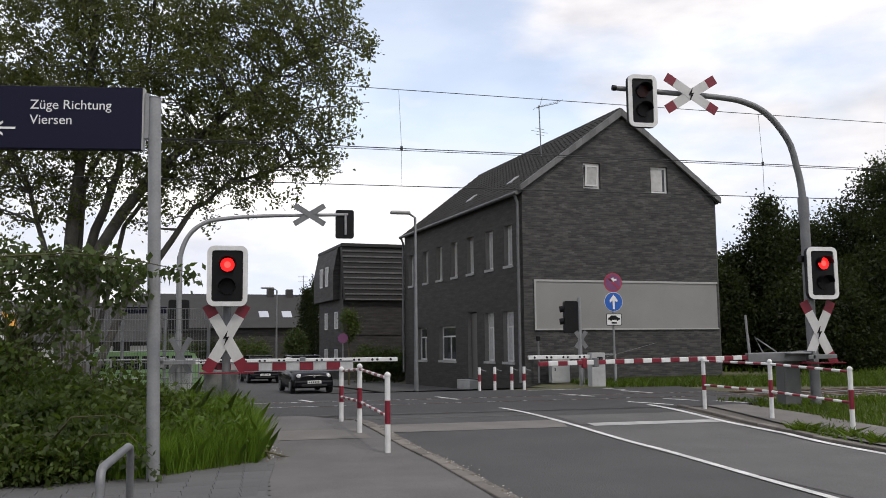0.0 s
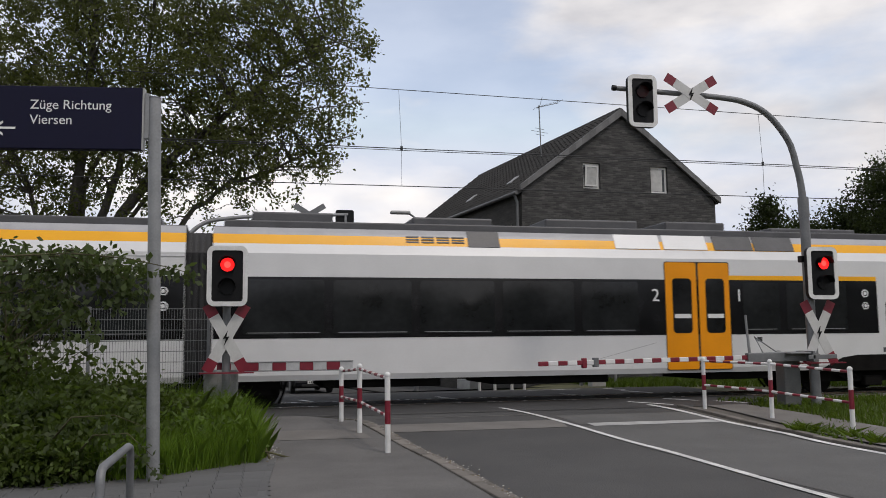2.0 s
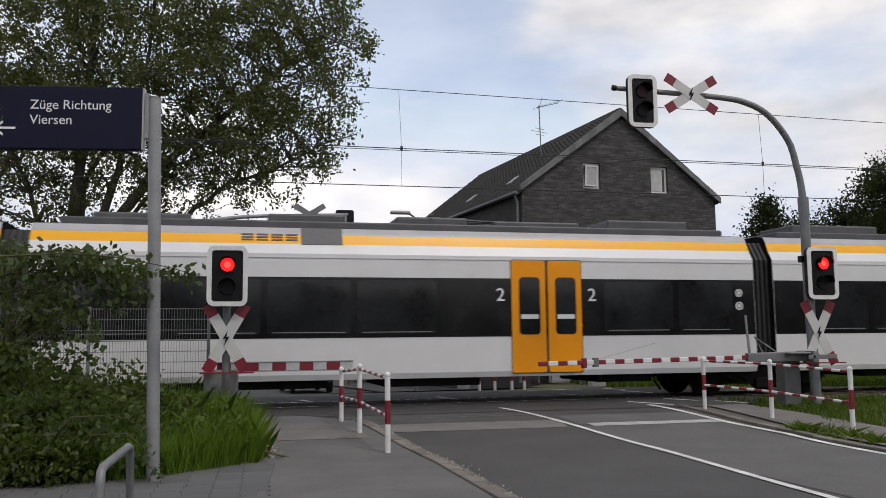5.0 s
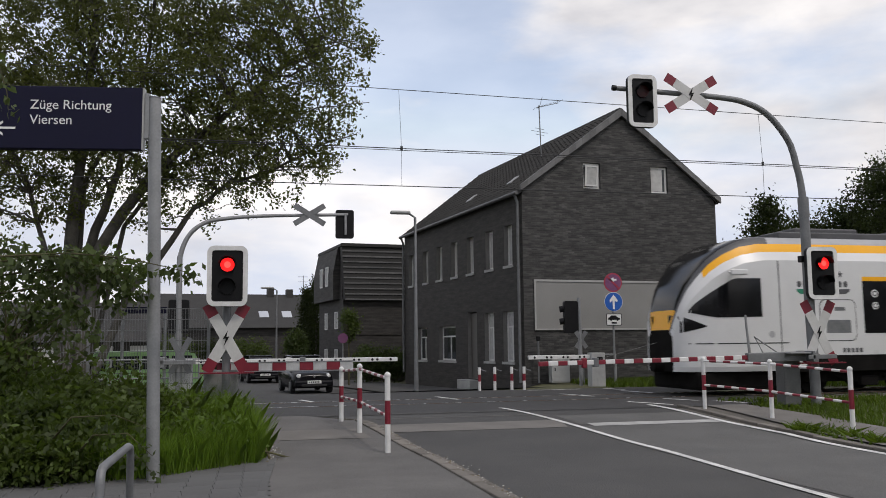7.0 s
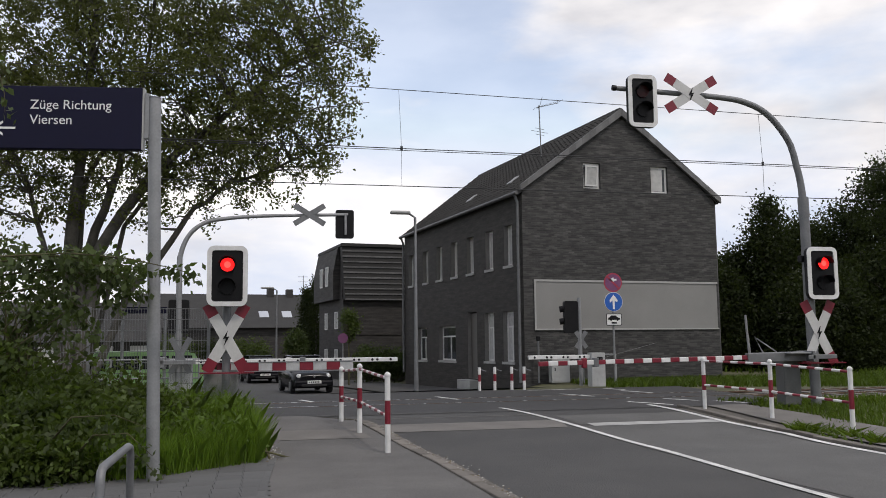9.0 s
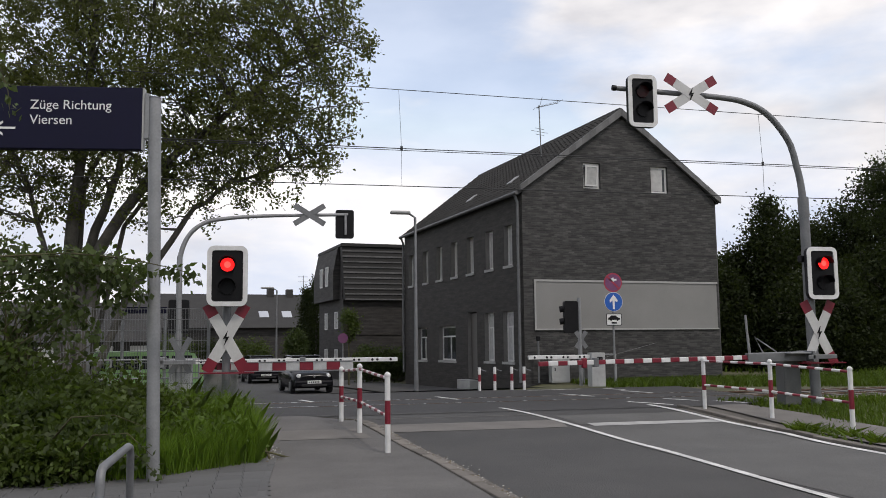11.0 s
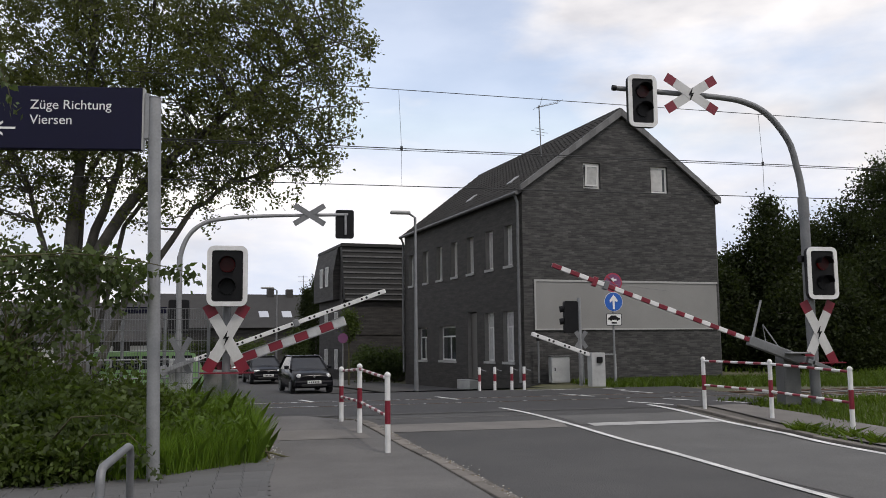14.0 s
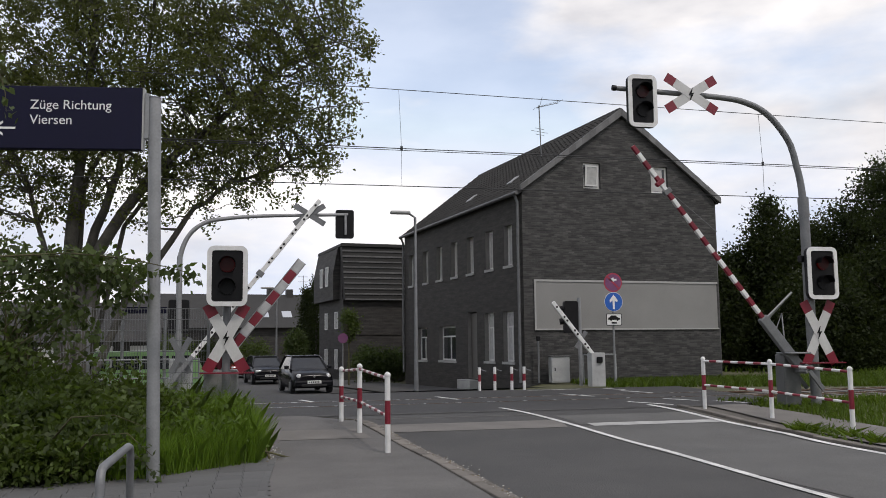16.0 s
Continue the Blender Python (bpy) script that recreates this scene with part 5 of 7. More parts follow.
    tube(bm, [(2.15, 3.0, 10.42), (3.25, 3.3, 10.78)], 0.012, 5)
    for k in range(7):
        x = 2.2 + k * 0.17
        z = 10.44 + (x - 2.15) * 0.33
        tube(bm, [(x, 2.85, z), (x, 3.4, z)], 0.007, 4)
    tube(bm, [(2.3, 3.1, 10.4), (2.45, 3.1, 10.9)], 0.009, 4)
    for w, z in ((0.42, 9.5), (0.22, 9.62), (0.22, 9.38)):
        tube(bm, [(2.3 - w, 3.1 - w * 0.3, z), (2.3 + w, 3.1 + w * 0.3, z)], 0.009, 4)
    part("aerial", bm, GALV_DARK, H, "thin television aerial")
    # lean-to annex behind the gable's far corner
    A = thing("annex", "low dark annex beside the brick house", "annex", m)
    part("wall", box(W + 0.02, 5.0, -0.2, W + 3.2, 8.0, 1.7), BRICK_FRONT, A)
    bm = bmesh.new()
    prism(bm, [(4.8, 1.69), (8.2, 1.69), (8.2, 2.3), (6.5, 2.6), (4.8, 1.85)], W + 0.03, W + 3.3, "x")
    part("roof", bm, TILE, A)
    return H


def hip_house():
    """The brown house further down the street, with a mansard of tile rows towards the viewer."""
    m = Matrix(((R.x, F.x, 0, 4.2), (R.y, F.y, 0, 47.4), (0, 0, 1, 0.2), (0, 0, 0, 1)))
    H = thing("mansard_house", "brown brick house with a steep dark tiled mansard roof", "house", m)
    part("wall", box(0, 0, -1.2, 8, 6.0, 3.8), BRICK_FAR, H, "brown brick walls")
    # street side upper storey under the hip
    bm = bmesh.new()
    prism(bm, [(0, 3.8), (8, 3.8), (8, 6.7), (0.1, 6.7)], 0.35, 5.9, "y")
    part("upper_storey", bm, BRICK_FAR, H)
    rows = 10
    for k in range(rows):
        z0, z1 = 3.75 + k * 0.295, 3.75 + (k + 1) * 0.295
        y0 = -0.15 + k * 0.04
        bm = bmesh.new()
        prism(bm, [(y0 - 0.05, z0), (y0 + 0.34, z0), (y0 + 0.34, z1 + 0.03), (y0 + 0.01, z1 + 0.03)], 0.05 - 0.01 * k, 8.2, "x")
        tr = part("roof_course", bm, TILE, H, "course of dark tiles")
        part("tile_edge", box(0.06 - 0.01 * k, y0 - 0.085, z0 - 0.02, 8.2, y0 - 0.045, z0 + 0.06), SLATE, tr)
    bm = bmesh.new()
    prism(bm, [(-0.1, 6.68), (8.2, 6.68), (8.2, 6.85), (-0.05, 6.85)], 0.1, 6.1, "y")
    part("roof_top", bm, TILE, H)
    bm = bmesh.new()
    prism(bm, [(-0.35, 3.8), (0.02, 3.8), (0.02, 6.8), (-0.1, 6.6), (-0.35, 5.3)], 0.9, 6.0, "y")
    part("street_dormer", bm, BRICK_FAR, H)
    for y, z, w, h in ((2.4, 4.6, 0.7, 1.1), (3.8, 4.6, 0.7, 1.1), (1.5, 2.2, 0.7, 0.95), (4.0, 2.2, 0.7, 0.95), (1.5, 0.0, 0.7, 1.1), (4.0, 0.0, 0.7, 1.1)):
        xx = -0.39 if z > 4 else -0.05
        opening_window(H, Vector((xx, y, 0)), Vector((0, 1, 0)), w, h, z, Vector((1, 0, 0)), sash=False, sill=False, curtain=True)
    bm = bmesh.new()
    bbox(bm, -0.04, -0.04, 1.85, 8, 0.0, 1.95)
    part("string_course", bm, BRICK_FRONT, H)
    return H


def far_house():
    """The house at the bend: long roof with two bright skylights."""
    m = Matrix(((R.x, F.x, 0, -4.5), (R.y, F.y, 0, 66.0), (0, 0, 1, 0.2), (0, 0, 0, 1)))
    H = thing("far_house", "distant house with a dark roof and two bright skylights", "house", m)
    part("wall", box(-4, 0, -1.2, 8.5, 8, 2.8), BRICK_FAR, H, "brown walls")
    bm = bmesh.new()
    prism(bm, [(-0.4, 2.65), (8.4, 2.65), (4, 5.35)], -4.3, 8.8, "x")
    roof = part("roof", bm, TILE_STUFF, H, "dark tiled roof")
    for x in (4.4, 6.15):
        bm = bmesh.new()
        prism(bm, [(0.95, 3.4), (1.7, 3.88), (1.66, 3.95), (0.91, 3.47)], x, x + 0.72, "x")
        part("skylight", bm, SKYLIGHT, roof, "bright skylight")
    part("chimney", box(6.9, 3.6, 5.0, 7.4, 4.2, 5.75), BRICK_FAR, roof)
    part("chimney", box(5.4, 3.6, 5.0, 5.9, 4.2, 5.8), BRICK_FAR, roof)
    bm = bmesh.new()
    tube(bm, [(8.3, 4, 5.2), (8.3, 4, 6.9)], 0.03, 5)
    for z in (6.4, 6.8):
        tube(bm, [(7.9, 4, z), (8.7, 4, z)], 0.02, 4)
    part("aerial", bm, GALV_DARK, H)
    return H


# ---- plants ----
def leaf_cloud(name, centres, spread, per, size, material, parent, seed, label="", droop=0.2, aspect=0.55, flat=1.0, round_leaf=False):
    """Many small pointed leaves in clumps round the centres: one mesh."""
    rng = np.random.default_rng(seed)
    c = np.repeat(np.asarray(centres, dtype=float), per, axis=0)
    n = len(c)
    c = c + rng.normal(0, 1, (n, 3)) * np.array([spread, spread, spread * flat])
    d = rng.normal(0, 1, (n, 3))
    d[:, 2] -= droop
    d /= np.linalg.norm(d, axis=1)[:, None]
    e = np.cross(d, rng.normal(0, 1, (n, 3)))
    e /= np.linalg.norm(e, axis=1)[:, None]
    s = size * rng.uniform(0.6, 1.35, (n, 1))
    v = np.empty((n, 4, 3))
    v[:, 0] = c
    v[:, 1] = c + d * s * 0.5 + e * s * aspect * 0.5
    v[:, 2] = c + d * s
    v[:, 3] = c + d * s * 0.5 - e * s * aspect * 0.5
    me = bpy.data.meshes.new(name)
    me.vertices.add(n * 4)
    me.loops.add(n * 4)
    me.polygons.add(n)
    me.vertices.foreach_set("co", v.reshape(-1))
    me.loops.foreach_set("vertex_index", np.arange(n * 4))
    me.polygons.foreach_set("loop_start", np.arange(0, n * 4, 4))
    me.polygons.foreach_set("loop_total", np.full(n, 4))
    me.update()
    me.materials.append(material)
    ob = new(name, me)
    ob.parent = parent
    ob["kind"] = "stuff"
    if label:
        ob["label"] = label
    return ob


def crown_points(rng, ellipsoids, n, shell=0.35, gap=0.9, gap_at=0.0):
    """Clump centres inside ellipsoids (centre, radii), thinned by noise so that gaps stay."""
    out = []
    tot = sum(r[0] * r[1] * r[2] for _, r in ellipsoids)
    for (c, r) in ellipsoids:
        k = int(n * r[0] * r[1] * r[2] / tot)
        got = 0
        while got < k:
            p = rng.normal(0, 1, 3)
            p /= np.linalg.norm(p)
            p *= rng.uniform(shell ** 3, 1) ** (1 / 3)
            q = Vector((c[0] + p[0] * r[0], c[1] + p[1] * r[1], c[2] + p[2] * r[2]))
            if noise.noise(q * gap) < gap_at - 0.12:
                if rng.uniform() < 0.8:
                    continue
            out.append(tuple(q))
            got += 1
    return out


def bend(a, b, rng, k=0.18, n=3):
    """Points of a slightly crooked way from a to b."""
    a, b = Vector(a), Vector(b)
    L = (b - a).length
    pts = [a]
    for i in range(1, n):
        pts.append(a.lerp(b, i / n) + Vector(rng.normal(0, 1, 3) * L * k / n) + Vector((0, 0, L * 0.05)))
    return pts + [b]


def tree(name, label, base, stems, ellipsoids, clumps, per, spread, size, material, seed, branches=160, twig_r=0.03, r_stem=0.3, gap=0.55, gap_at=0.0, shell=0.3, open_below=0.0):
    """Tapered stems, limbs that reach the clumps of leaves, and the crown."""
    rng = np.random.default_rng(seed)
    T = thing(name, label, "tree", Matrix.Translation(base))
    B = Vector(base)
    cl = crown_points(rng, ellipsoids, clumps, shell, gap, gap_at)
    if open_below:
        cl = [p for p in cl if rng.uniform() < 0.42 + max(0.0, p[2] - open_below) * 0.22]
    bm = bmesh.new()
    nodes = []
    for k, st in enumerate(stems):
        pts = [Vector(p) for p in st]
        fine = []
        for a, b in zip(pts, pts[1:]):
            for i in range(3):
                fine.append(a.lerp(b, i / 3) + Vector(rng.normal(0, 0.035, 3)))
        fine.append(pts[-1])
        n = len(fine)
        r0 = r_stem[k] if isinstance(r_stem, tuple) else r_stem
        rs = [r0 * (1 - 0.88 * (i / (n - 1)) ** 0.8) for i in range(n)]
        tube(bm, [p - B for p in fine], rs, 9)
        nodes += [(p, rs[i]) for i, p in enumerate(fine) if i > n * 0.3]
    part("trunk", bm, BARK, T, "dark grey branching stems")
    bm = bmesh.new()
    limb = []
    for p in rng.permutation(np.array(cl))[:branches]:
        v = Vector(p)
        q, r = min(nodes, key=lambda t: (t[0] - v).length + max(0, t[0].z - v.z) * 1.5)
        way = bend(q, v, rng)
        tube(bm, [w - B for w in way], [min(r * 0.6, twig_r * 2.2), twig_r * 1.3, twig_r, twig_r * 0.4], 5, cap=False)
        limb += [(w, twig_r) for w in way[1:]]
    near = nodes + limb
    for p in cl[:branches * 3]:
        v = Vector(p)
        q, r = min(near, key=lambda t: (t[0] - v).length)
        if (q - v).length < 2.5:
            tube(bm, [w - B for w in bend(q, v, rng, 0.2, 2)], [twig_r * 0.5, twig_r * 0.35, twig_r * 0.2], 4, cap=False)
    part("limb", bm, BARK, T, "dark limbs and twigs")["kind"] = "stuff"
    leaf_cloud("crown", np.array(cl) - np.array(base), spread, per, size, material, T, seed + 1, "uneven crown of small leaves")
    return T


def big_tree():
    X = lambda px: -6.06 + (px - 130) * 0.01845
    Z = lambda py: 4.92 + (430 - py) * 0.0206
    st = []
    for pts, dy in ((((128, 655), (124, 430), (134, 300), (148, 150), (160, -20), (175, -160)), 0.0), (((138, 655), (150, 440), (190, 340), (216, 250), (245, 110), (262, -60)), 0.5),
                    (((148, 655), (170, 450), (240, 345), (312, 280), (405, 205), (500, 128), (600, 60)), -0.4), (((160, 655), (225, 510), (293, 425), (332, 368), (392, 326), (482, 300), (560, 255), (630, 232)), 0.3),
                    (((118, 655), (92, 450), (40, 310), (-5, 200), (-60, 80)), -0.6), (((130, 655), (142, 330), (225, 170), (330, 60), (440, -60)), 1.0), (((150, 655), (210, 400), (290, 300), (430, 245), (560, 180), (660, 165)), 0.9)):
        st.append([(X(a), 30 + dy * (0.2 + 0.25 * i), max(0.1, Z(b))) for i, (a, b) in enumerate(pts)])
    return tree("broadleaf_tree", "tall many-stemmed tree with small grey-green leaves", (-5.9, 30, 0.15), st,
                [((-3.6, 30, 11.5), (7.35, 4.4, 6.1)), ((-8.3, 30, 8.0), (3.2, 2.4, 2.6)), ((-7.6, 29.4, 6.3), (1.9, 1.4, 1.5)), ((-0.4, 29.6, 7.5), (3.0, 2.0, 1.3))], 3500, 32, 0.17, 0.14, LEAF_TREE, 11, branches=520, twig_r=0.024,
                r_stem=(0.27, 0.22, 0.26, 0.15, 0.12, 0.12, 0.1), gap=0.95, gap_at=0.2, shell=0.15, open_below=6.2)


def dark_trees():
    rnd = random.Random(3)
    for base, h, w, seed in (((23.9, 38, 0.1), 8.1, 1.25, 21), ((26.0, 39, 0.1), 7.6, 1.8, 22), ((30.6, 37, 0.1), 10.3, 3.4, 23), ((28.2, 39, 0.1), 8.3, 2.0, 30), ((37, 40, 0.1), 12.0, 4.6, 24), ((22.5, 39, 0.1), 5.7, 1.2, 25), ((28.0, 35.5, 0.1), 5.6, 2.6, 26),
                             ((34, 34, 0.1), 6.5, 3.3, 27), ((20.9, 37.5, 0.1), 4.6, 1.3, 28), ((24.4, 35, 0.1), 4.6, 2.4, 29)):
        x, y, z = base
        st = [[(x, y, z), (x + 0.1, y, z + h * 0.3), (x - 0.1, y, z + h * 0.65), (x, y, z + h * 0.97)], [(x, y, z + 0.2), (x + w * 0.3, y, z + h * 0.4), (x + w * 0.5, y + 0.3, z + h * 0.75)], [(x, y, z + 0.2), (x - w * 0.3, y, z + h * 0.4), (x - w * 0.5, y - 0.3, z + h * 0.7)]]
        tree("dark_tree", "dense dark green tree beside the railway", base, st, [((x, y, z + h * 0.5), (w, w * 0.8, h * 0.5)), ((x + 0.2, y, z + h * 0.27), (w * 1.15, w * 0.9, h * 0.3)), ((x, y, z + h * 0.82), (w * 0.42, w * 0.4, h * 0.2))],
             int(600 * max(1.0, w / 2) ** 1.7), 52, 0.3, 0.17, LEAF_DARK, seed, branches=60, twig_r=0.03, r_stem=0.16, gap=0.6, gap_at=-0.1, shell=0.5)


def shrub(label, base, ellipsoids, clumps, per, spread, size, material, seed, name="shrub", aspect=0.6, gap_at=-0.05):
    rng = np.random.default_rng(seed)
    T = thing(name, label, "shrub", Matrix.Translation(base))
    B = Vector(base)
    cl = crown_points(rng, ellipsoids, clumps, 0.3, 1.1, gap_at)
    bm = bmesh.new()
    for p in cl[:(14 if name == "hedge" else 36)]:
        root = B + Vector((rng.normal(0, 0.35), rng.normal(0, 0.25), 0))
        if name == "street_tree":
            root = B + Vector((0, 0, 1.9))
        tube(bm, [w - B for w in bend(root, Vector(p), rng, 0.25, 3)], [0.02, 0.014, 0.009, 0.004], 5, cap=False)
    if name == "street_tree":
        tube(bm, [(0, 0, 0), (0, 0, 2.0), (0.03, 0, 2.9)], [0.045, 0.035, 0.012], 8)
    part("stem", bm, STEM, T, "thin stems")["kind"] = "stuff"
    leaf_cloud("foliage", np.array(cl) - np.array(base), spread, per, size, material, T, seed + 1, "loose green leaves", aspect=aspect)
    return T


def bushes():
    out = []
    out.append(shrub("tall leafy shrub with drooping twigs beside the footpath", (-3.7, 13.9, 0.05), [((-3.35, 13.8, 1.45), (0.95, 0.6, 0.75)), ((-4.4, 14.0, 1.6), (0.9, 0.6, 0.9)), ((-3.0, 13.5, 2.3), (0.6, 0.4, 0.35))], 210, 10, 0.1, 0.125, LEAF_NEAR, 31, gap_at=0.3))
    out.append(shrub("overhanging shrub branches with gaps of sky between the leaves", (-4.3, 13.4, 0.05), [((-3.75, 13.2, 2.85), (0.6, 0.4, 0.2)), ((-2.3, 13.2, 2.72), (0.7, 0.3, 0.17)), ((-1.85, 13.1, 2.5), (0.28, 0.2, 0.22))], 62, 8, 0.08, 0.11, LEAF_NEAR, 35, gap_at=0.25))
    out.append(shrub("leafy shrub with thin hanging twigs beside the sign post", (-2.6, 13.6, 0.05), [((-2.3, 13.6, 0.72), (1.0, 0.6, 0.5)), ((-3.6, 13.3, 0.95), (1.0, 0.7, 0.7))], 260, 30, 0.13, 0.1, LEAF_BUSH, 33))
    for k, (x, y, h) in enumerate(((-1.1, 12.4, 0.62), (-0.75, 13.4, 0.6), (-1.3, 14.6, 0.75), (-0.5, 12.3, 0.42), (-0.6, 15.2, 0.6))):
        out.append(shrub("loose leafy weed standing in the tall grass", (x, y, 0.0), [((x, y, h * 0.62), (0.45, 0.3, h * 0.4))], 46, 16, 0.1, 0.11, LEAF_WEED, 90 + k, "weed_clump", 0.45, -0.1))
    for k, (x, y, h, w) in enumerate(((-3.9, 11.6, 1.0, 1.0), (-2.7, 11.6, 0.85, 0.8), (-4.8, 12.3, 1.3, 1.1), (-2.0, 12.2, 0.75, 0.7), (-3.3, 10.9, 0.6, 0.8), (-1.7, 13.3, 0.8, 0.7), (-2.9, 12.6, 1.15, 0.9), (-2.3, 11.1, 0.5, 0.6))):
        out.append(shrub("dense low weeds with broad green leaves", (x, y, 0.0), [((x, y, h * 0.5), (w, 0.6, h * 0.55))], 210, 34, 0.11, 0.095, LEAF_BUSH, 40 + k, "weed_clump", 0.5, -0.2))
    # thin twigs reaching past the sign post and the sign
    def hanging(label, origin, way, size, seed, per):
        T = thing("hanging_twig", label, "twig", Matrix.Translation(origin))
        bm = bmesh.new()
        n = len(way)
        tube(bm, way, [0.014 * (1 - 0.8 * i / (n - 1)) for i in range(n)], 6)
        part("stem", bm, STEM, T)
        rng = np.random.default_rng(seed)
        cs = [Vector(way[i]).lerp(Vector(way[i + 1]), u) + Vector((0, rng.normal(0, 0.06), -0.03)) for i in range(n - 1) for u in np.linspace(0, 0.9, 7)]
        leaf_cloud("foliage", [tuple(c) for c in cs], 0.06, per, size, LEAF_NEAR, T, seed + 1, "", droop=1.2, aspect=0.65)
        return T
    out.append(hanging("thin twig with dark leaves reaching past the sign post", (-3.0, 10.2, 2.5), [(-0.6, 0.2, -0.05), (0.2, 0.1, 0.05), (0.9, 0, 0.08), (1.5, 0, 0.03), (2.0, 0, -0.08), (2.3, 0, -0.17)], 0.1, 5, 5))
    for k, (x, z, l, dp) in enumerate(((-2.55, 2.5, 1.05, -0.2), (-2.5, 2.36, 0.95, -0.35), (-2.6, 2.15, 0.75, -0.45), (-2.1, 2.42, 0.75, -0.28), (-2.4, 2.6, 0.9, -0.15))):
        out.append(hanging('drooping shrub twig with dark oval leaves', (x, 10.35 + 0.08 * k, z), [(-0.5, 0.3, 0.0), (0, 0.1, 0.06), (l * 0.4, 0, 0.07), (l * 0.75, 0, dp * 0.35), (l, 0, dp)], 0.085, 70 + k, 11))
    for k, (x, z, l, dp) in enumerate(((-1.75, 0.55, 0.55, -0.22), (-2.0, 0.75, 0.75, -0.12), (-1.6, 0.28, 0.45, -0.2))):
        out.append(hanging('low leafy shoot beside the steel handrail', (x, 10.45 + 0.06 * k, z), [(-0.4, 0.4, -0.3), (-0.1, 0.1, 0.02), (l * 0.5, 0, 0.04), (l, 0, dp)], 0.08, 80 + k, 4))
    out.append(hanging("small leafy twig hanging before the sign", (-3.0, 9.8, 4.75), [(-0.3, 0, 0.3), (0.05, 0, 0.0), (0.22, 0, -0.25), (0.3, 0, -0.5), (0.32, 0, -0.7)], 0.1, 15, 2))
    return out


def grass_field(name, label, area, n, h, seed, lean=0.35, width=0.012, dens=None, material=None):
    """Blades over an area: x0, y0, x1, y1, or a test dens(x, y)."""
    rng = np.random.default_rng(seed)
    x0, y0, x1, y1 = area
    x, y = rng.uniform(x0, x1, n * 2), rng.uniform(y0, y1, n * 2)
    if dens:
        keep = np.array([dens(a, b) > rng.uniform() for a, b in zip(x, y)])
        x, y = x[keep], y[keep]
    x, y = x[:n], y[:n]
    n = len(x)
    z = np.array([(0.2 if u > 9 and v > 24 else gz(v)) - 0.05 for u, v in zip(x, y)])
    hh = h * rng.uniform(0.45, 1.2, n)
    a = rng.uniform(0, 2 * np.pi, n)
    ln = np.clip(rng.normal(0, 1, (n, 2)), -1.3, 1.3) * lean * hh[:, None]
    wx, wy = np.cos(a) * width, np.sin(a) * width
    v = np.empty((n, 5, 3))
    v[:, 0] = np.stack([x - wx, y - wy, z], 1)
    v[:, 1] = np.stack([x + wx, y + wy, z], 1)
    v[:, 2] = np.stack([x + wx * 0.8 + ln[:, 0] * 0.4, y + wy * 0.8 + ln[:, 1] * 0.4, z + hh * 0.6], 1)
    v[:, 4] = np.stack([x - wx * 0.8 + ln[:, 0] * 0.4, y - wy * 0.8 + ln[:, 1] * 0.4, z + hh * 0.6], 1)
    v[:, 3] = np.stack([x + ln[:, 0] * 1.3, y + ln[:, 1] * 1.3, z + hh * 0.95], 1)
    me = bpy.data.meshes.new(name)
    me.vertices.add(n * 5)
    me.loops.add(n * 5)
    me.polygons.add(n)
    me.vertices.foreach_set("co", v.reshape(-1))
    me.loops.foreach_set("vertex_index", np.arange(n * 5))
    me.polygons.foreach_set("loop_start", np.arange(0, n * 5, 5))
    me.polygons.foreach_set("loop_total", np.full(n, 5))
    me.update()
    me.materials.append(material or GRASS)
    return tagged(new(name, me), label, "grass", kind="stuff")


def grasses():
    edge = lerp_pts([(10.8, -1.3), (11.3, -0.8), (11.9, -0.02), (12.6, 0.06), (15, -0.15), (18.2, -0.9)])
    grass_field("tall_grass", "tall bright green grass beside the footpath", (-3.2, 10.8, 0.15, 18), 30000, 0.58, 61, 0.3, 0.006,
                lambda x, y: 0.0 if x > edge(y) else 1.0, GRASS_TALL)
    grass_field("seeding_grass", "taller loose grass stalks among the weeds", (-3.2, 11.0, 0.0, 17), 3200, 0.85, 71, 0.28, 0.0045,
                lambda x, y: 0.0 if x > edge(y) - 0.35 else 0.2 + 0.8 * (noise.noise(Vector((x * 1.3, y * 1.3, 7))) > 0.05), GRASS)
    grass_field("rough_grass", "rough green grass left of the footpath", (-9, 11.0, -2.6, 18), 9000, 0.55, 62, 0.4, 0.014)
    grass_field("verge_grass", "mown green grass beside the track", (9.9, 12.0, 22, 18.4), 16000, 0.16, 63, 0.4, 0.012, lambda x, y: 1.0 if x > 10.2 + 0.3 * math.sin(y * 3) + (13.6 - y) * 0.05 else 0.0)
    grass_field("verge_grass", "mown green grass before the house gable", (10.2, 22.8, 34, 29.5), 22000, 0.2, 64, 0.4, 0.016, lambda x, y: 1.0 if y > 25.6 - (x - 10) * 0.35 and y < 28.7 + (x - 8.6) * 0.15 else 0.0)
    grass_field("verge_weeds", "broad-leaved weeds between kerb and footpath", (8.6, 11.6, 9.2, 13.7), 450, 0.19, 65, 0.9, 0.022, lambda x, y: 0.1 + 0.9 * (noise.noise(Vector((x * 2, y * 1.5, 3))) > 0.05))
    grass_field("far_grass", "distant rough grass along the railway", (-40, 23, -3.2, 40), 9000, 0.4, 66, 0.4, 0.03)
    grass_field("far_grass", "distant rough grass along the railway", (20, 23, 60, 40), 6000, 0.3, 67, 0.4, 0.03)


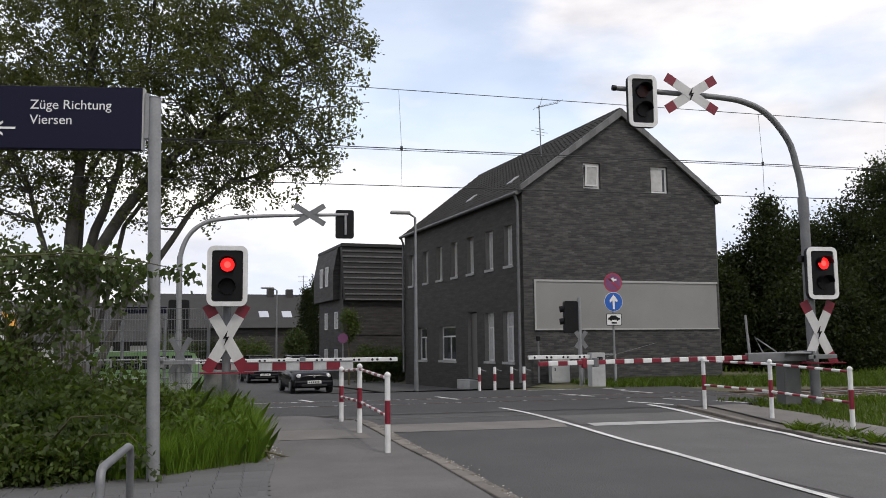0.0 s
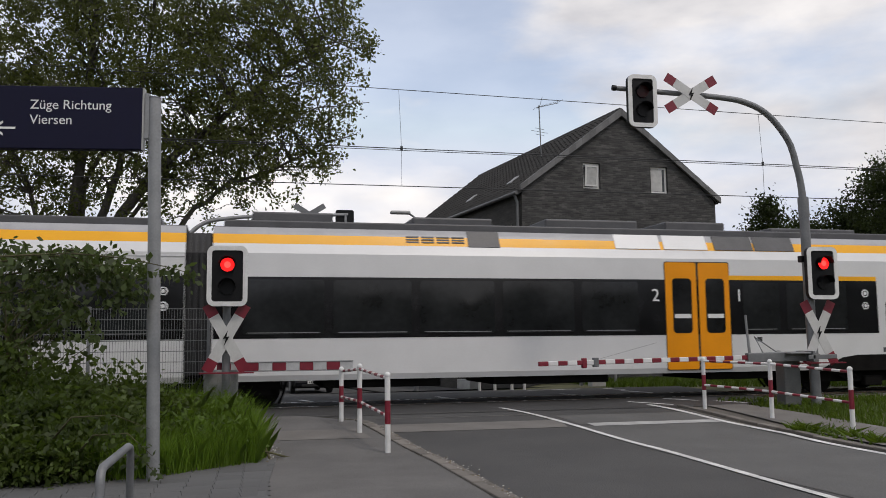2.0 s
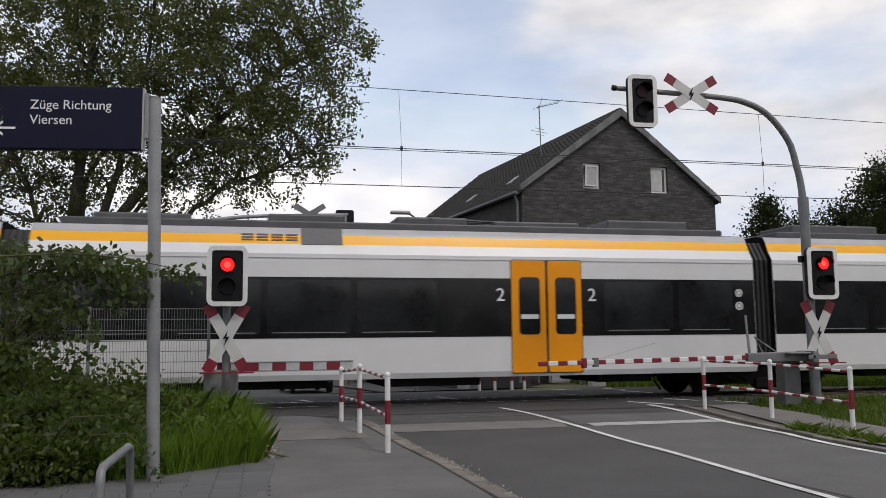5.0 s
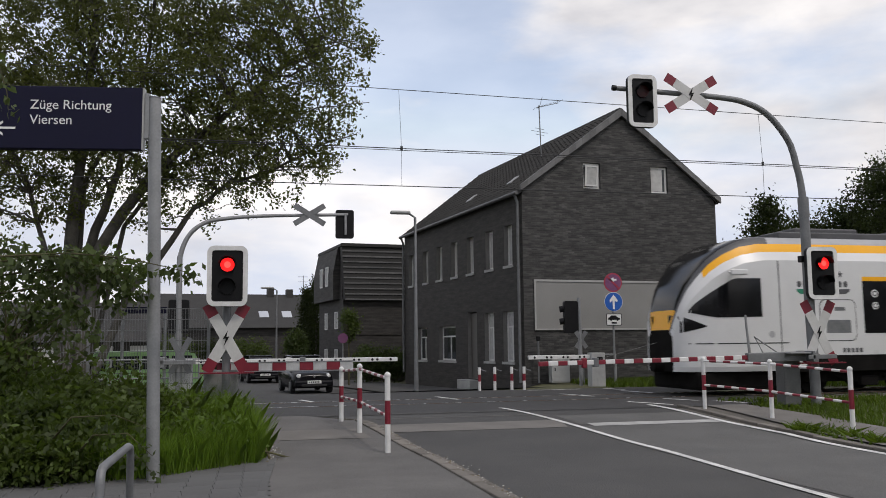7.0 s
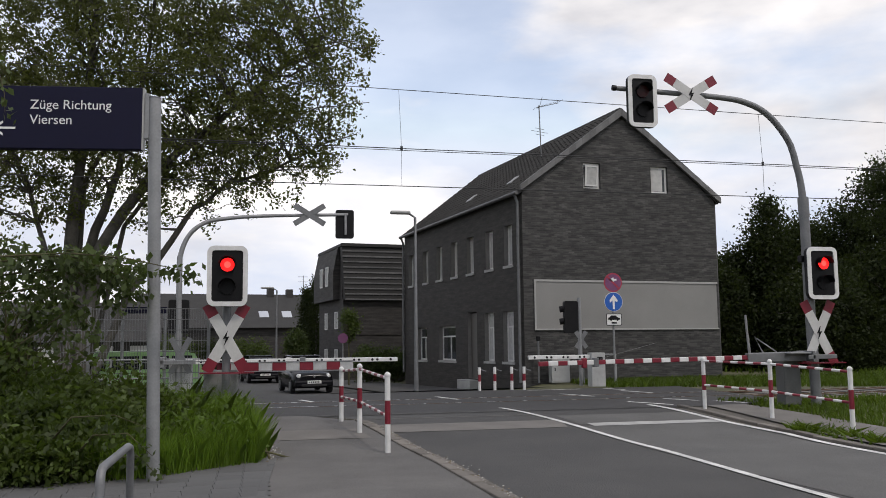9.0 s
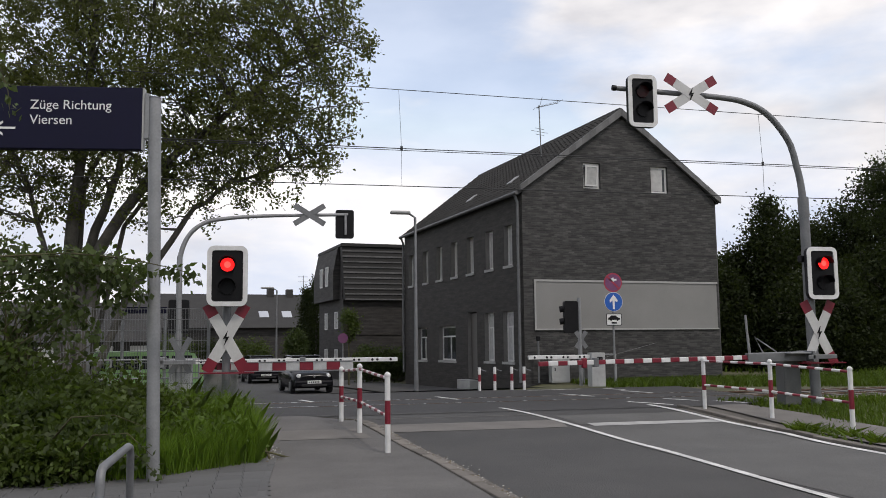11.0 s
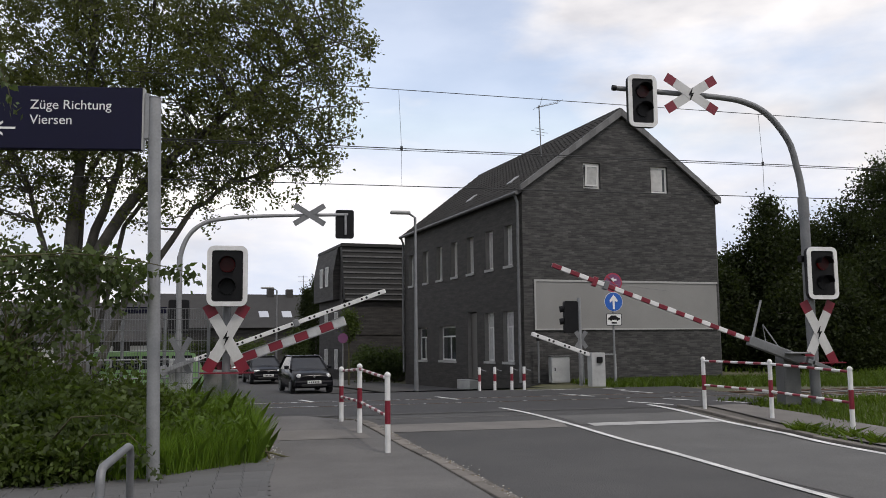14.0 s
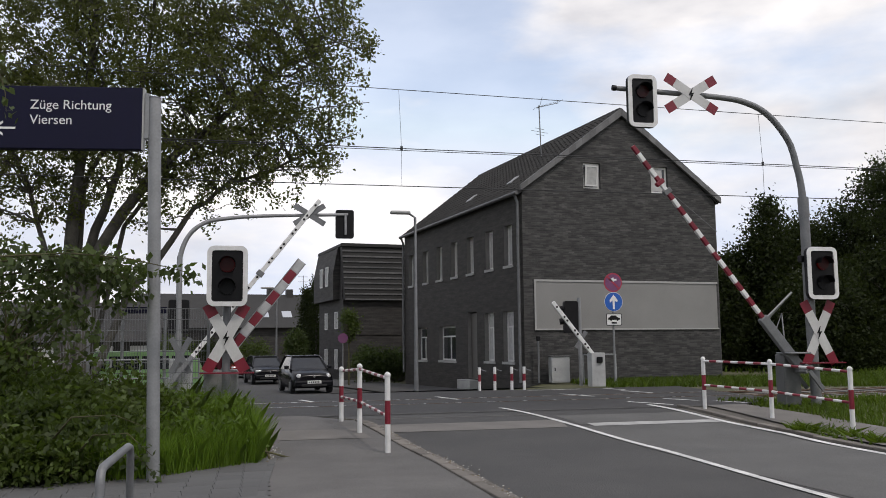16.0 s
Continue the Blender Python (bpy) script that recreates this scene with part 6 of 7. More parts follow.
def litter():
    """Grit and dry leaves that gather along the edge of the grass and in the kerb."""
    rng = np.random.default_rng(77)
    g = thing("grit", "pale grit and dry leaf litter along the footpath edge", "litter", kind="stuff")
    edge = lerp_pts([(10.0, -2.2), (10.8, -1.25), (11.3, -0.75), (11.9, 0.03), (12.6, 0.11), (15, -0.1), (18.2, -0.85)])
    for material, n in ((LITTER_PALE, 260), (LITTER_BROWN, 420)):
        v, f = [], []
        for _ in range(n):
            y = rng.uniform(10.2, 17.5)
            x = edge(y) + abs(rng.normal(0, 0.09))
            r, a, z = rng.uniform(0.006, 0.02), rng.uniform(0, 6.28), gz(y) + 0.024
            k = len(v)
            v += [(x + r * math.cos(a + i * 1.57) * (1 if i % 2 else 0.6), y + r * math.sin(a + i * 1.57) * (1 if i % 2 else 0.6), z) for i in range(4)] + [(x, y, z + r * 0.6)]
            f += [(k + i, k + (i + 1) % 4, k + 4) for i in range(4)]
        for _ in range(n):
            y = rng.uniform(8.0, 16.5)
            x = ROAD_LEFT(y) - 0.1 + rng.normal(0, 0.07)
            r, a, z = rng.uniform(0.005, 0.017), rng.uniform(0, 6.28), gz(y) + 0.012
            k = len(v)
            v += [(x + r * math.cos(a + i * 1.57) * (1 if i % 2 else 0.6), y + r * math.sin(a + i * 1.57) * (1 if i % 2 else 0.6), z) for i in range(4)] + [(x, y, z + r * 0.6)]
            f += [(k + i, k + (i + 1) % 4, k + 4) for i in range(4)]
        mesh_from("grain", v, f, material, g)["kind"] = "stuff"
    return g


def woods():
    """Dark tree line far off all round, uneven along its top."""
    vs, fs = [], []
    n = 240
    for k in range(n):
        a = 2 * math.pi * k / n
        # unseen arc behind the viewer, added so the train's panes reflect something dark
        back = math.cos(a) < 0.2
        r = 90 if back else 320
        h = (9.5 if back else 8.0) + 3.0 * noise.noise(Vector((math.cos(a) * 9, math.sin(a) * 9, 1))) + 1.6 * noise.noise(Vector((math.cos(a) * 40, math.sin(a) * 40, 2)))
        vs += [(r * math.sin(a), r * math.cos(a), -1), ((r + 2) * math.sin(a), (r + 2) * math.cos(a), h * 0.75), ((r + 6) * math.sin(a), (r + 6) * math.cos(a), h)]
    for k in range(n):
        j = (k + 1) % n
        for i in (0, 1):
            fs.append((3 * k + i, 3 * j + i, 3 * j + i + 1, 3 * k + i + 1))
    tagged(mesh_from("backdrop", vs, fs, WOODS), "far line of dark green trees, its arc behind the viewer added for dark reflections", "backdrop", kind="structure")


# ---- vehicles ----
def car(label, paint, m, w=1.62, h=1.42, L=3.7, grille="round"):
    """A small hatchback, its nose towards -y."""
    g = thing("car", label, "car", m)
    def ring(y, pts):
        return [(x, y, z) for x, z in pts]
    hw = w / 2
    # body by cross-sections from nose to tail
    secs = []
    for y, half, zt, zb in ((0, hw * 0.72, 0.62, 0.28), (0.06, hw * 0.86, 0.7, 0.22), (0.25, hw * 0.96, 0.76, 0.2), (0.7, hw, 0.84, 0.2), (1.05, hw, 0.9, 0.2), (2.4, hw, 0.93, 0.2), (3.3, hw * 0.98, 0.92, 0.22), (L - 0.08, hw * 0.92, 0.9, 0.28), (L, hw * 0.84, 0.8, 0.35)):
        secs.append([(-half * 0.96, y, zb), (-half, y, (zb + zt) * 0.5), (-half * 0.94, y, zt - 0.06), (-half * 0.8, y, zt), (-half * 0.4, y, zt + 0.03), (0, y, zt + 0.035), (half * 0.4, y, zt + 0.03), (half * 0.8, y, zt), (half * 0.94, y, zt - 0.06), (half, y, (zb + zt) * 0.5), (half * 0.96, y, zb)])
    bm = bmesh.new()
    rr = [[bm.verts.new(p) for p in s] for s in secs]
    n = len(secs[0])
    for a, b in zip(rr, rr[1:]):
        for k in range(n):
            bm.faces.new((a[k], a[(k + 1) % n], b[(k + 1) % n], b[k])).smooth = k != n - 1
    bm.faces.new(rr[0][::-1])
    bm.faces.new(rr[-1])
    bmesh.ops.recalc_face_normals(bm, faces=bm.faces[:])
    body = part("body", bm, paint, g, "rounded bodywork")
    # cabin
    bm = bmesh.new()
    lo = [(-hw * 0.9, 0.95), (hw * 0.9, 0.95), (hw * 0.92, L - 0.25), (-hw * 0.92, L - 0.25)]
    hi = [(-hw * 0.66, 1.62), (hw * 0.66, 1.62), (hw * 0.7, L - 0.55), (-hw * 0.7, L - 0.55)]
    A = [bm.verts.new((x, y, 0.88)) for x, y in lo]
    B = [bm.verts.new((x, y, h - 0.03)) for x, y in hi]
    for k in range(4):
        bm.faces.new((A[k], A[(k + 1) % 4], B[(k + 1) % 4], B[k]))
    bm.faces.new(B)
    bm.faces.new(A[::-1])
    bmesh.ops.recalc_face_normals(bm, faces=bm.faces[:])
    part("glass_house", bm, CAR_GLASS, g, "dark car windows")
    part("roof", box(-hw * 0.67, 1.55, h - 0.05, hw * 0.67, L - 0.5, h, 0.03), paint, g)
    for s in (-1, 1):
        bm = bmesh.new()
        tube(bm, [(s * hw * 0.9, 0.93, 0.88), (s * hw * 0.665, 1.6, h - 0.03), (s * hw * 0.7, 2.6, h - 0.01), (s * hw * 0.72, L - 0.5, h - 0.04), (s * hw * 0.92, L - 0.22, 0.9)], 0.04, 6)
        part("pillar", bm, paint, g)
        part("mirror", box(s * hw * 1.03 - 0.09, 1.1, 0.9, s * hw * 1.03 + 0.09, 1.22, 1.03, 0.03), paint, g)
        bm = bmesh.new()
        if grille == "round":
            bmesh.ops.create_uvsphere(bm, u_segments=14, v_segments=8, radius=0.12, matrix=Matrix.Translation((s * hw * 0.68, 0.12, 0.63)) @ Matrix.Diagonal((1, 0.9, 0.95, 1)))
        else:
            bbox(bm, s * hw * 0.66 - 0.16, 0.03, 0.58, s * hw * 0.66 + 0.16, 0.25, 0.72, 0.05)
        part("headlight", bm, HEADLIGHT, g, "clear headlight", smooth=True)
        for y in (0.62, L - 0.65):
            bm = bmesh.new()
            disc(bm, (y, 0.28), 0.28, s * (hw - 0.17), s * (hw - 0.01), "x", 20)
            wl_ = part("wheel", bm, BLACK_RUBBER, g, "black tyre")
            bm = bmesh.new()
            disc(bm, (y, 0.28), 0.17, s * (hw - 0.05), s * (hw + 0.002), "x", 14)
            part("rim", bm, GALV, wl_, "grey rim")
    part("bumper", box(-hw * 0.9, -0.05, 0.24, hw * 0.9, 0.3, 0.5, 0.07), paint, g)
    part("grille", box(-hw * 0.4, 0.0, 0.55, hw * 0.4, 0.1, 0.66, 0.02), BLACK, g, "dark grille")
    part("intake", box(-hw * 0.6, -0.06, 0.27, hw * 0.6, 0.1, 0.36, 0.02), BLACK_RUBBER, g)
    part("number_plate", box(-0.26, -0.075, 0.38, 0.26, -0.045, 0.49, 0.006), WHITE, g, "white plate with plain bars")
    for k in range(6):
        part("plate_bar", box(-0.2 + k * 0.068, -0.08, 0.41, -0.16 + k * 0.068, -0.074, 0.46), BLACK, g)
    bm = bmesh.new()
    disc(bm, (0, 0.64), 0.045, -0.03, 0.06, "y", 12)
    part("badge", bm, CHROME, g)
    return g


def along(p, z=0.2, turn=0.0):
    """A pose on the far street, y along it."""
    return Matrix.Translation((p[0], p[1], z)) @ pose(0, 0, 0, 0, 0, math.degrees(math.atan2(-F.x, F.y)) + turn)


def vehicles():
    a = car("small black hatchback waiting behind the barrier", CAR_BLACK, along((1.87, 33.2), -0.26), 1.6, 1.4, 3.45, grille="round")
    b = car("dark compact car waiting in the queue", CAR_BLACK, along((0.12, 46.6), -0.4), 1.7, 1.4, 3.9, "wide")
    c = car("dark red car at the end of the queue", CAR_RED, along((-1.15, 54.5), -0.42), 1.7, 1.42, 4.0, "wide")
    # pale green van beyond the fence
    v = thing("van", "pale green van parked beyond the fence", "van", pose(-4.2, 33.5, -0.12, 0, 0, 8))
    bm = bmesh.new()
    prism(bm, [(-2.5, 0.25), (2.0, 0.25), (2.05, 0.75), (1.7, 1.4), (1.4, 1.48), (-1.5, 1.48), (-1.9, 1.36), (-2.5, 0.8)], -0.85, 0.85, "y")
    part("body", bm, CAR_GREEN, v, "pale green bodywork")
    bm = bmesh.new()
    prism(bm, [(-2.1, 0.85), (-1.3, 0.85), (-1.3, 1.34), (-1.8, 1.34)], -0.86, 0.86, "y")
    part("window", bm, CAR_GLASS, v)
    for x0, x1 in ((-1.2, -0.2), (-0.1, 0.8), (0.9, 1.6)):
        part("window", box(x0, -0.86, 0.87, x1, 0.86, 1.34), CAR_GLASS, v)
    part("roof_rim", box(-1.7, -0.8, 1.45, 1.5, 0.8, 1.52, 0.03), CAR_GREEN, v, "pale green roof")
    for x in (-1.6, 1.3):
        for s in (-1, 1):
            bm = bmesh.new()
            disc(bm, (x, 0.32), 0.32, s * 0.7, s * 0.87, "y", 16)
            part("wheel", bm, BLACK_RUBBER, v)
    return b


# ---- small things ----
def street_lamp(p, h, reach, label, r=0.06):
    g = thing("street_lamp", label, "street lamp", Matrix.Translation(p))
    bm = bmesh.new()
    tube(bm, [(0, 0, 0), (0, 0, 1.0), (0, 0, h), (reach * 0.35, 0, h + 0.12)], [r * 1.25, r, r * 0.7, r * 0.55], 10)
    part("pole", bm, GALV_DARK, g, "grey pole")
    a, b = sorted((reach * 0.3, reach * 1.5))
    part("head", box(a, -0.11, h + 0.1, b, 0.11, h + 0.2, 0.04), GREY_CABINET, g, "pale lamp head")
    return g


def station_sign():
    g = thing("station_sign", "navy direction sign with white lettering on a grey post", "sign", pose(-1.22, 10.7, 0.0))
    bm = bmesh.new()
    tube(bm, [(0, 0, 0), (-0.08, 0, 4.5)], 0.074, 16)
    part("post", bm, GALV, g, "grey steel post")
    bm = bmesh.new()
    tube(bm, [(-0.08, 0, 4.49), (-0.08, 0, 4.51)], 0.076, 16)
    part("post_cap", bm, GALV_DARK, g)
    M = Matrix.Translation((-0.21, 0.0, 0)) @ pose(0, 0, 0, 0, 0, -6.0)
    bm = bmesh.new()
    bbox(bm, -2.9, -0.06, 3.86, 0, 0.06, 4.61, 0.01, m=M)
    panel = part("panel", bm, NAVY, g, "navy blue panel")
    part("bracket", box(0.0, -0.05, 3.86, 0.02, 0.05, 4.61, m=M), GREY_CABINET, g)
    part("bracket", box(0.02, -0.03, 4.0, 0.075, 0.03, 4.55, 0.005, m=M), GALV, g, "grey fixing bracket")
    for body, z in (("Züge Richtung", 4.335), ("Viersen", 4.155)):
        o = lettering("lettering", body, 0.158, M @ pose(-1.275, -0.062, z, 90), SIGN_WHITE, panel, 0.002)
        o["label"] = "white lettering"
    bm = bmesh.new()
    prism(bm, [(-1.66, 4.09), (-1.43, 4.09), (-1.43, 4.115), (-1.66, 4.115)], -0.066, -0.06, "y", m=M)
    prism(bm, [(-1.69, 4.1), (-1.57, 4.19), (-1.57, 4.16), (-1.65, 4.1), (-1.57, 4.04), (-1.57, 4.01)], -0.066, -0.06, "y", m=M)
    part("arrow", bm, SIGN_WHITE, panel, "white arrow")
    return g


def handrail():
    g = thing("handrail", "grey galvanised tube handrail", "handrail", pose(-0.82, 4.9, 0.0))
    bm = bmesh.new()
    tube(bm, [(0, 0, 0), (0, 0, 0.84), (-0.0, 0.02, 0.9), (-0.0, 0.08, 0.92), (0, 0.95, 0.93), (0, 1.03, 0.915), (0, 1.07, 0.86), (0, 1.07, 0)], 0.024, 12)
    part("tube", bm, GALV_DARK, g, "grey steel tube")


def bollards():
    first = None
    for x, y in ((6.03, 24.43), (6.51, 24.54), (7.04, 24.63), (7.37, 24.49)):
        if first is None:
            g = thing("bollard", "short red and white post beside the pavement", "bollard", pose(x, y, 0.2), group="posts before the house")
            part("post", tube(bmesh.new(), [(0, 0, 0), (0, 0, 0.66)], 0.045, 10), WHITE, g)
            part("red_band", tube(bmesh.new(), [(0, 0, 0.26), (0, 0, 0.46)], 0.0465, 10, cap=False), RED, g, "red band")
            bm = bmesh.new()
            tube(bm, [(0, 0, 0.64), (0.05, 0, 0.6), (0.14, 0, 0.56), (0.2, 0, 0.55)], 0.014, 6)
            part("hook", bm, GALV_DARK, g)
            first = g
        else:
            copy_thing(first, pose(x, y, 0.2))


def traffic_signs():
    g = thing("road_sign", "grey post with two round traffic signs and a plate", "road sign", pose(11.02, 26.57, 0.2))
    bm = bmesh.new()
    tube(bm, [(0, 0, 0), (0, 0, 3.55)], 0.035, 8)
    part("post", bm, GALV, g, "grey post")
    for z, rim, face in ((3.24, SIGN_RED, VIOLET), (2.62, SIGN_WHITE, BLUE)):
        bm = bmesh.new()
        disc(bm, (0, z), 0.31, -0.06, -0.05, "y", 28)
        s = part("round_sign", bm, rim, g, "round traffic sign")
        bm = bmesh.new()
        disc(bm, (0, z), 0.265 if face is VIOLET else 0.298, -0.066, -0.06, "y", 28)
        part("face", bm, face, s)
    bm = bmesh.new()
    prism(bm, [(-0.035, 2.38), (0.035, 2.38), (0.035, 2.66), (0.12, 2.6), (0.14, 2.67), (0, 2.85), (-0.14, 2.67), (-0.12, 2.6), (-0.035, 2.66)], -0.072, -0.066, "y")
    part("arrow", bm, SIGN_WHITE, g, "white arrow")
    bm = bmesh.new()
    prism(bm, [(-0.14, 3.33), (0.02, 3.41), (0.02, 3.36), (0.12, 3.36), (0.12, 3.3), (0.02, 3.3), (0.02, 3.25)], -0.072, -0.066, "y")
    part("arrow", bm, SIGN_WHITE, g, "white arrow")
    bm = bmesh.new()
    for k in (-1, 1):
        bbox(bm, -0.3, -0.003, -0.03, 0.3, 0.003, 0.03, m=Matrix.Translation((0, -0.069, 3.24)) @ pose(0, 0, 0, 0, 45, 0))
        break
    part("bar", bm, SIGN_RED, g, "red slanting bar")
    p = part("plate", prism(bmesh.new(), rounded(-0.26, 1.86, 0.26, 2.24, 0.03), -0.06, -0.05, "y"), BLACK, g)
    part("plate_face", prism(bmesh.new(), rounded(-0.24, 1.88, 0.24, 2.22, 0.025), -0.065, -0.06, "y"), WHITE, p, "white plate")
    bm = bmesh.new()
    prism(bm, [(-0.2, 2.04), (0.2, 2.04), (0.2, 2.1), (0.12, 2.12), (0.05, 2.18), (-0.1, 2.18), (-0.16, 2.12), (-0.2, 2.11)], -0.07, -0.065, "y")
    for x in (-0.11, 0.11):
        disc(bm, (x, 2.04), 0.03, -0.07, -0.065, "y", 10)
    bbox(bm, -0.09, -0.07, 1.92, 0.09, -0.065, 1.97)
    part("car_symbol", bm, BLACK, p, "black car symbol")
    # small no-stopping sign further down the street
    h = thing("road_sign", "small round sign on a thin post further down the street", "road sign", pose(3.4, 38.5, -0.32))
    bm = bmesh.new()
    tube(bm, [(0, 0, 0), (0, 0, 2.3)], 0.03, 8)
    part("post", bm, GALV, h)
    bm = bmesh.new()
    disc(bm, (0, 2.14), 0.22, -0.06, -0.04, "y", 20)
    part("round_sign", bm, VIOLET, h, "round violet sign")


def cabinets():
    g = thing("meter_cabinet", "pale grey cabinet at the foot of the gable wall", "cabinet", pose(9.72, 28.2, 0.2))
    part("body", box(-0.32, -0.15, 0, 0.32, 0.2, 0.86, 0.02), GREY_CABINET, g, "pale grey body")
    part("roof", box(-0.35, -0.18, 0.86, 0.35, 0.22, 0.9, 0.01), BOX_GREY, g)
    part("door", box(-0.28, -0.16, 0.06, 0.28, -0.15, 0.8), GREY_CABINET, g)
    part("handle", box(-0.22, -0.18, 0.4, -0.19, -0.16, 0.5), BLACK, g)
    h = thing("pipe_frame", "thin grey tube frame beside the gable", "frame", pose(11.3, 27.4, 0.2))
    bm = bmesh.new()
    tube(bm, [(-0.95, 0.2, 0), (-0.95, 0.2, 0.93), (0.1, 0, 0.93), (0.1, 0, 0)], 0.03, 8)
    part("tube", bm, GALV, h)
    part("panel", box(-0.6, 0.14, 0.1, -0.2, 0.2, 0.9, 0.02), BOX_GREY, h)
    q = thing("vent_pipe", "thin grey pipe with a dark head by the wall", "pipe", pose(9.05, 28.35, 0.2))
    bm = bmesh.new()
    tube(bm, [(0, 0, 0), (0, 0, 1.4)], 0.035, 8)
    part("tube", bm, GALV_DARK, q)
    part("head", box(-0.06, -0.06, 1.4, 0.06, 0.06, 1.56, 0.02), BLACK, q)


def mesh_fence():
    y = 17.3
    for k in range(4):
        x0 = -9.6 + k * 2.15
        g = thing("mesh_fence_panel", "grey steel bar-mesh fence panel beside the track", "fence", pose(x0, y, 0.15), group="mesh fence beside the track")
        part("post", box(2.1, -0.03, 0, 2.16, 0.03, 2.15, 0.005), GALV_DARK, g, "grey post")
        bm = bmesh.new()
        for j in range(43):
            x = j * 0.05
            bbox(bm, x - 0.003, -0.003, 0.05, x + 0.003, 0.003, 2.12)
        part("upright_wire", bm, GALV_DARK, g)["kind"] = "stuff"
        for j in range(11):
            bm = bmesh.new()
            bbox(bm, 0, -0.012, 0.1 + j * 0.2, 2.1, -0.004, 0.114 + j * 0.2)
            part("cross_wire", bm, GALV_DARK, g)


def far_greens():
    shrub("small round-headed garden tree", (1.8, 50, -0.35), [((1.8, 50, 1.5), (0.58, 0.5, 0.85))], 90, 34, 0.16, 0.13, LEAF_HEDGE, 71, "garden_tree", gap_at=-0.4)
    shrub("young street tree with yellow-green leaves", (3.8, 40, -0.33), [((3.8, 40, 2.45), (0.4, 0.36, 0.62))], 70, 22, 0.12, 0.11, LEAF_BUSH, 72, "street_tree")
    for k, (x, y, w, h, m) in enumerate(((5.3, 43.6, 1.0, 1.3, LEAF_HEDGE), (6.6, 43.6, 1.1, 1.2, LEAF_HEDGE), (7.9, 43.4, 1.1, 1.25, LEAF_HEDGE), (-3.2, 55, 1.5, 1.7, LEAF_DARK), (-0.9, 56, 1.4, 1.8, LEAF_BUSH), (-5.6, 54, 1.7, 2.0, LEAF_BUSH), (2.9, 60, 1.3, 2.2, LEAF_DARK), (-7.8, 52, 1.8, 1.8, LEAF_DARK), (-10.5, 48, 2, 2.2, LEAF_DARK), (-8.6, 28.5, 1.3, 1.7, LEAF_DARK), (-10.9, 28, 1.3, 2.0, LEAF_DARK))):
        shrub("clipped green garden hedge", (x, y, -0.35), [((x, y, -0.1 + h * 0.55), (w, 0.9, h * 0.6))], 150, 32, 0.16, 0.12, m, 80 + k, "hedge", gap_at=-0.5)
    # dark conifers between the houses
    for x, y, h, w in ((2.75, 58, 5.5, 0.75), (3.35, 57, 6.1, 0.9)):
        T = thing("conifer", "dark narrow conifer between the houses", "tree", pose(x, y, -0.35))
        bm = bmesh.new()
        tube(bm, [(0, 0, 0), (0, 0, h * 0.95)], [0.14, 0.03], 7)
        part("trunk", bm, BARK, T)
        rng = np.random.default_rng(int(h * 10))
        cs = []
        for _ in range(320):
            u = rng.uniform(0.04, 1)
            a = rng.uniform(0, 6.28)
            r = w * (1 - u) ** 0.6 * rng.uniform(0.5, 1)
            cs.append((r * math.cos(a), r * math.sin(a), u * h))
        leaf_cloud("crown", cs, 0.16, 26, 0.16, LEAF_DARK, T, 90, "", aspect=0.4)


def far_left():
    """Low roofs and a station sign beyond the track on the viewer's left."""
    H = thing("low_house", "low distant house with a brown roof beyond the fence", "house", pose(-9.5, 46, -0.3, 0, 0, 8))
    part("wall", box(-5, 0, -0.1, 4.2, 6, 2.2), BRICK_FAR, H)
    bm = bmesh.new()
    prism(bm, [(-0.4, 2.1), (6.4, 2.1), (3, 4.2)], -5.3, 4.5, "x")
    part("roof", bm, TILE_STUFF, H)
    for x in (-3.6, -1.2, 1.3, 3.0):
        part("window", box(x, -0.04, 0.8, x + 0.9, 0.0, 1.9), FRAME_WHITE, H)
    s = thing("station_sign", "far navy station sign beyond the track", "sign", pose(-4.0, 31.5, -0.1))
    part("panel", box(-0.75, -0.05, 2.78, 0.75, 0.05, 3.0, 0.01), NAVY, s, "navy panel")
    for x in (-0.7, 0.7):
        bm = bmesh.new()
        tube(bm, [(x, 0, 0), (x, 0, 3.0)], 0.05, 8)
        part("post", bm, GALV, s)
    # platform railing in pale steel
    r = thing("platform_railing", "pale grey tube railing beyond the track", "railing", pose(-5.0, 26.2, 0.1))
    for k in range(5):
        bm = bmesh.new()
        tube(bm, [(k * 0.8, 0, 0), (k * 0.8, 0, 1.1)], 0.03, 6)
        part("post", bm, GALV, r)
    for z in (0.55, 1.08):
        bm = bmesh.new()
        tube(bm, [(0, 0, z), (3.2, 0, z)], 0.028, 6)
        part("rail", bm, GALV, r)


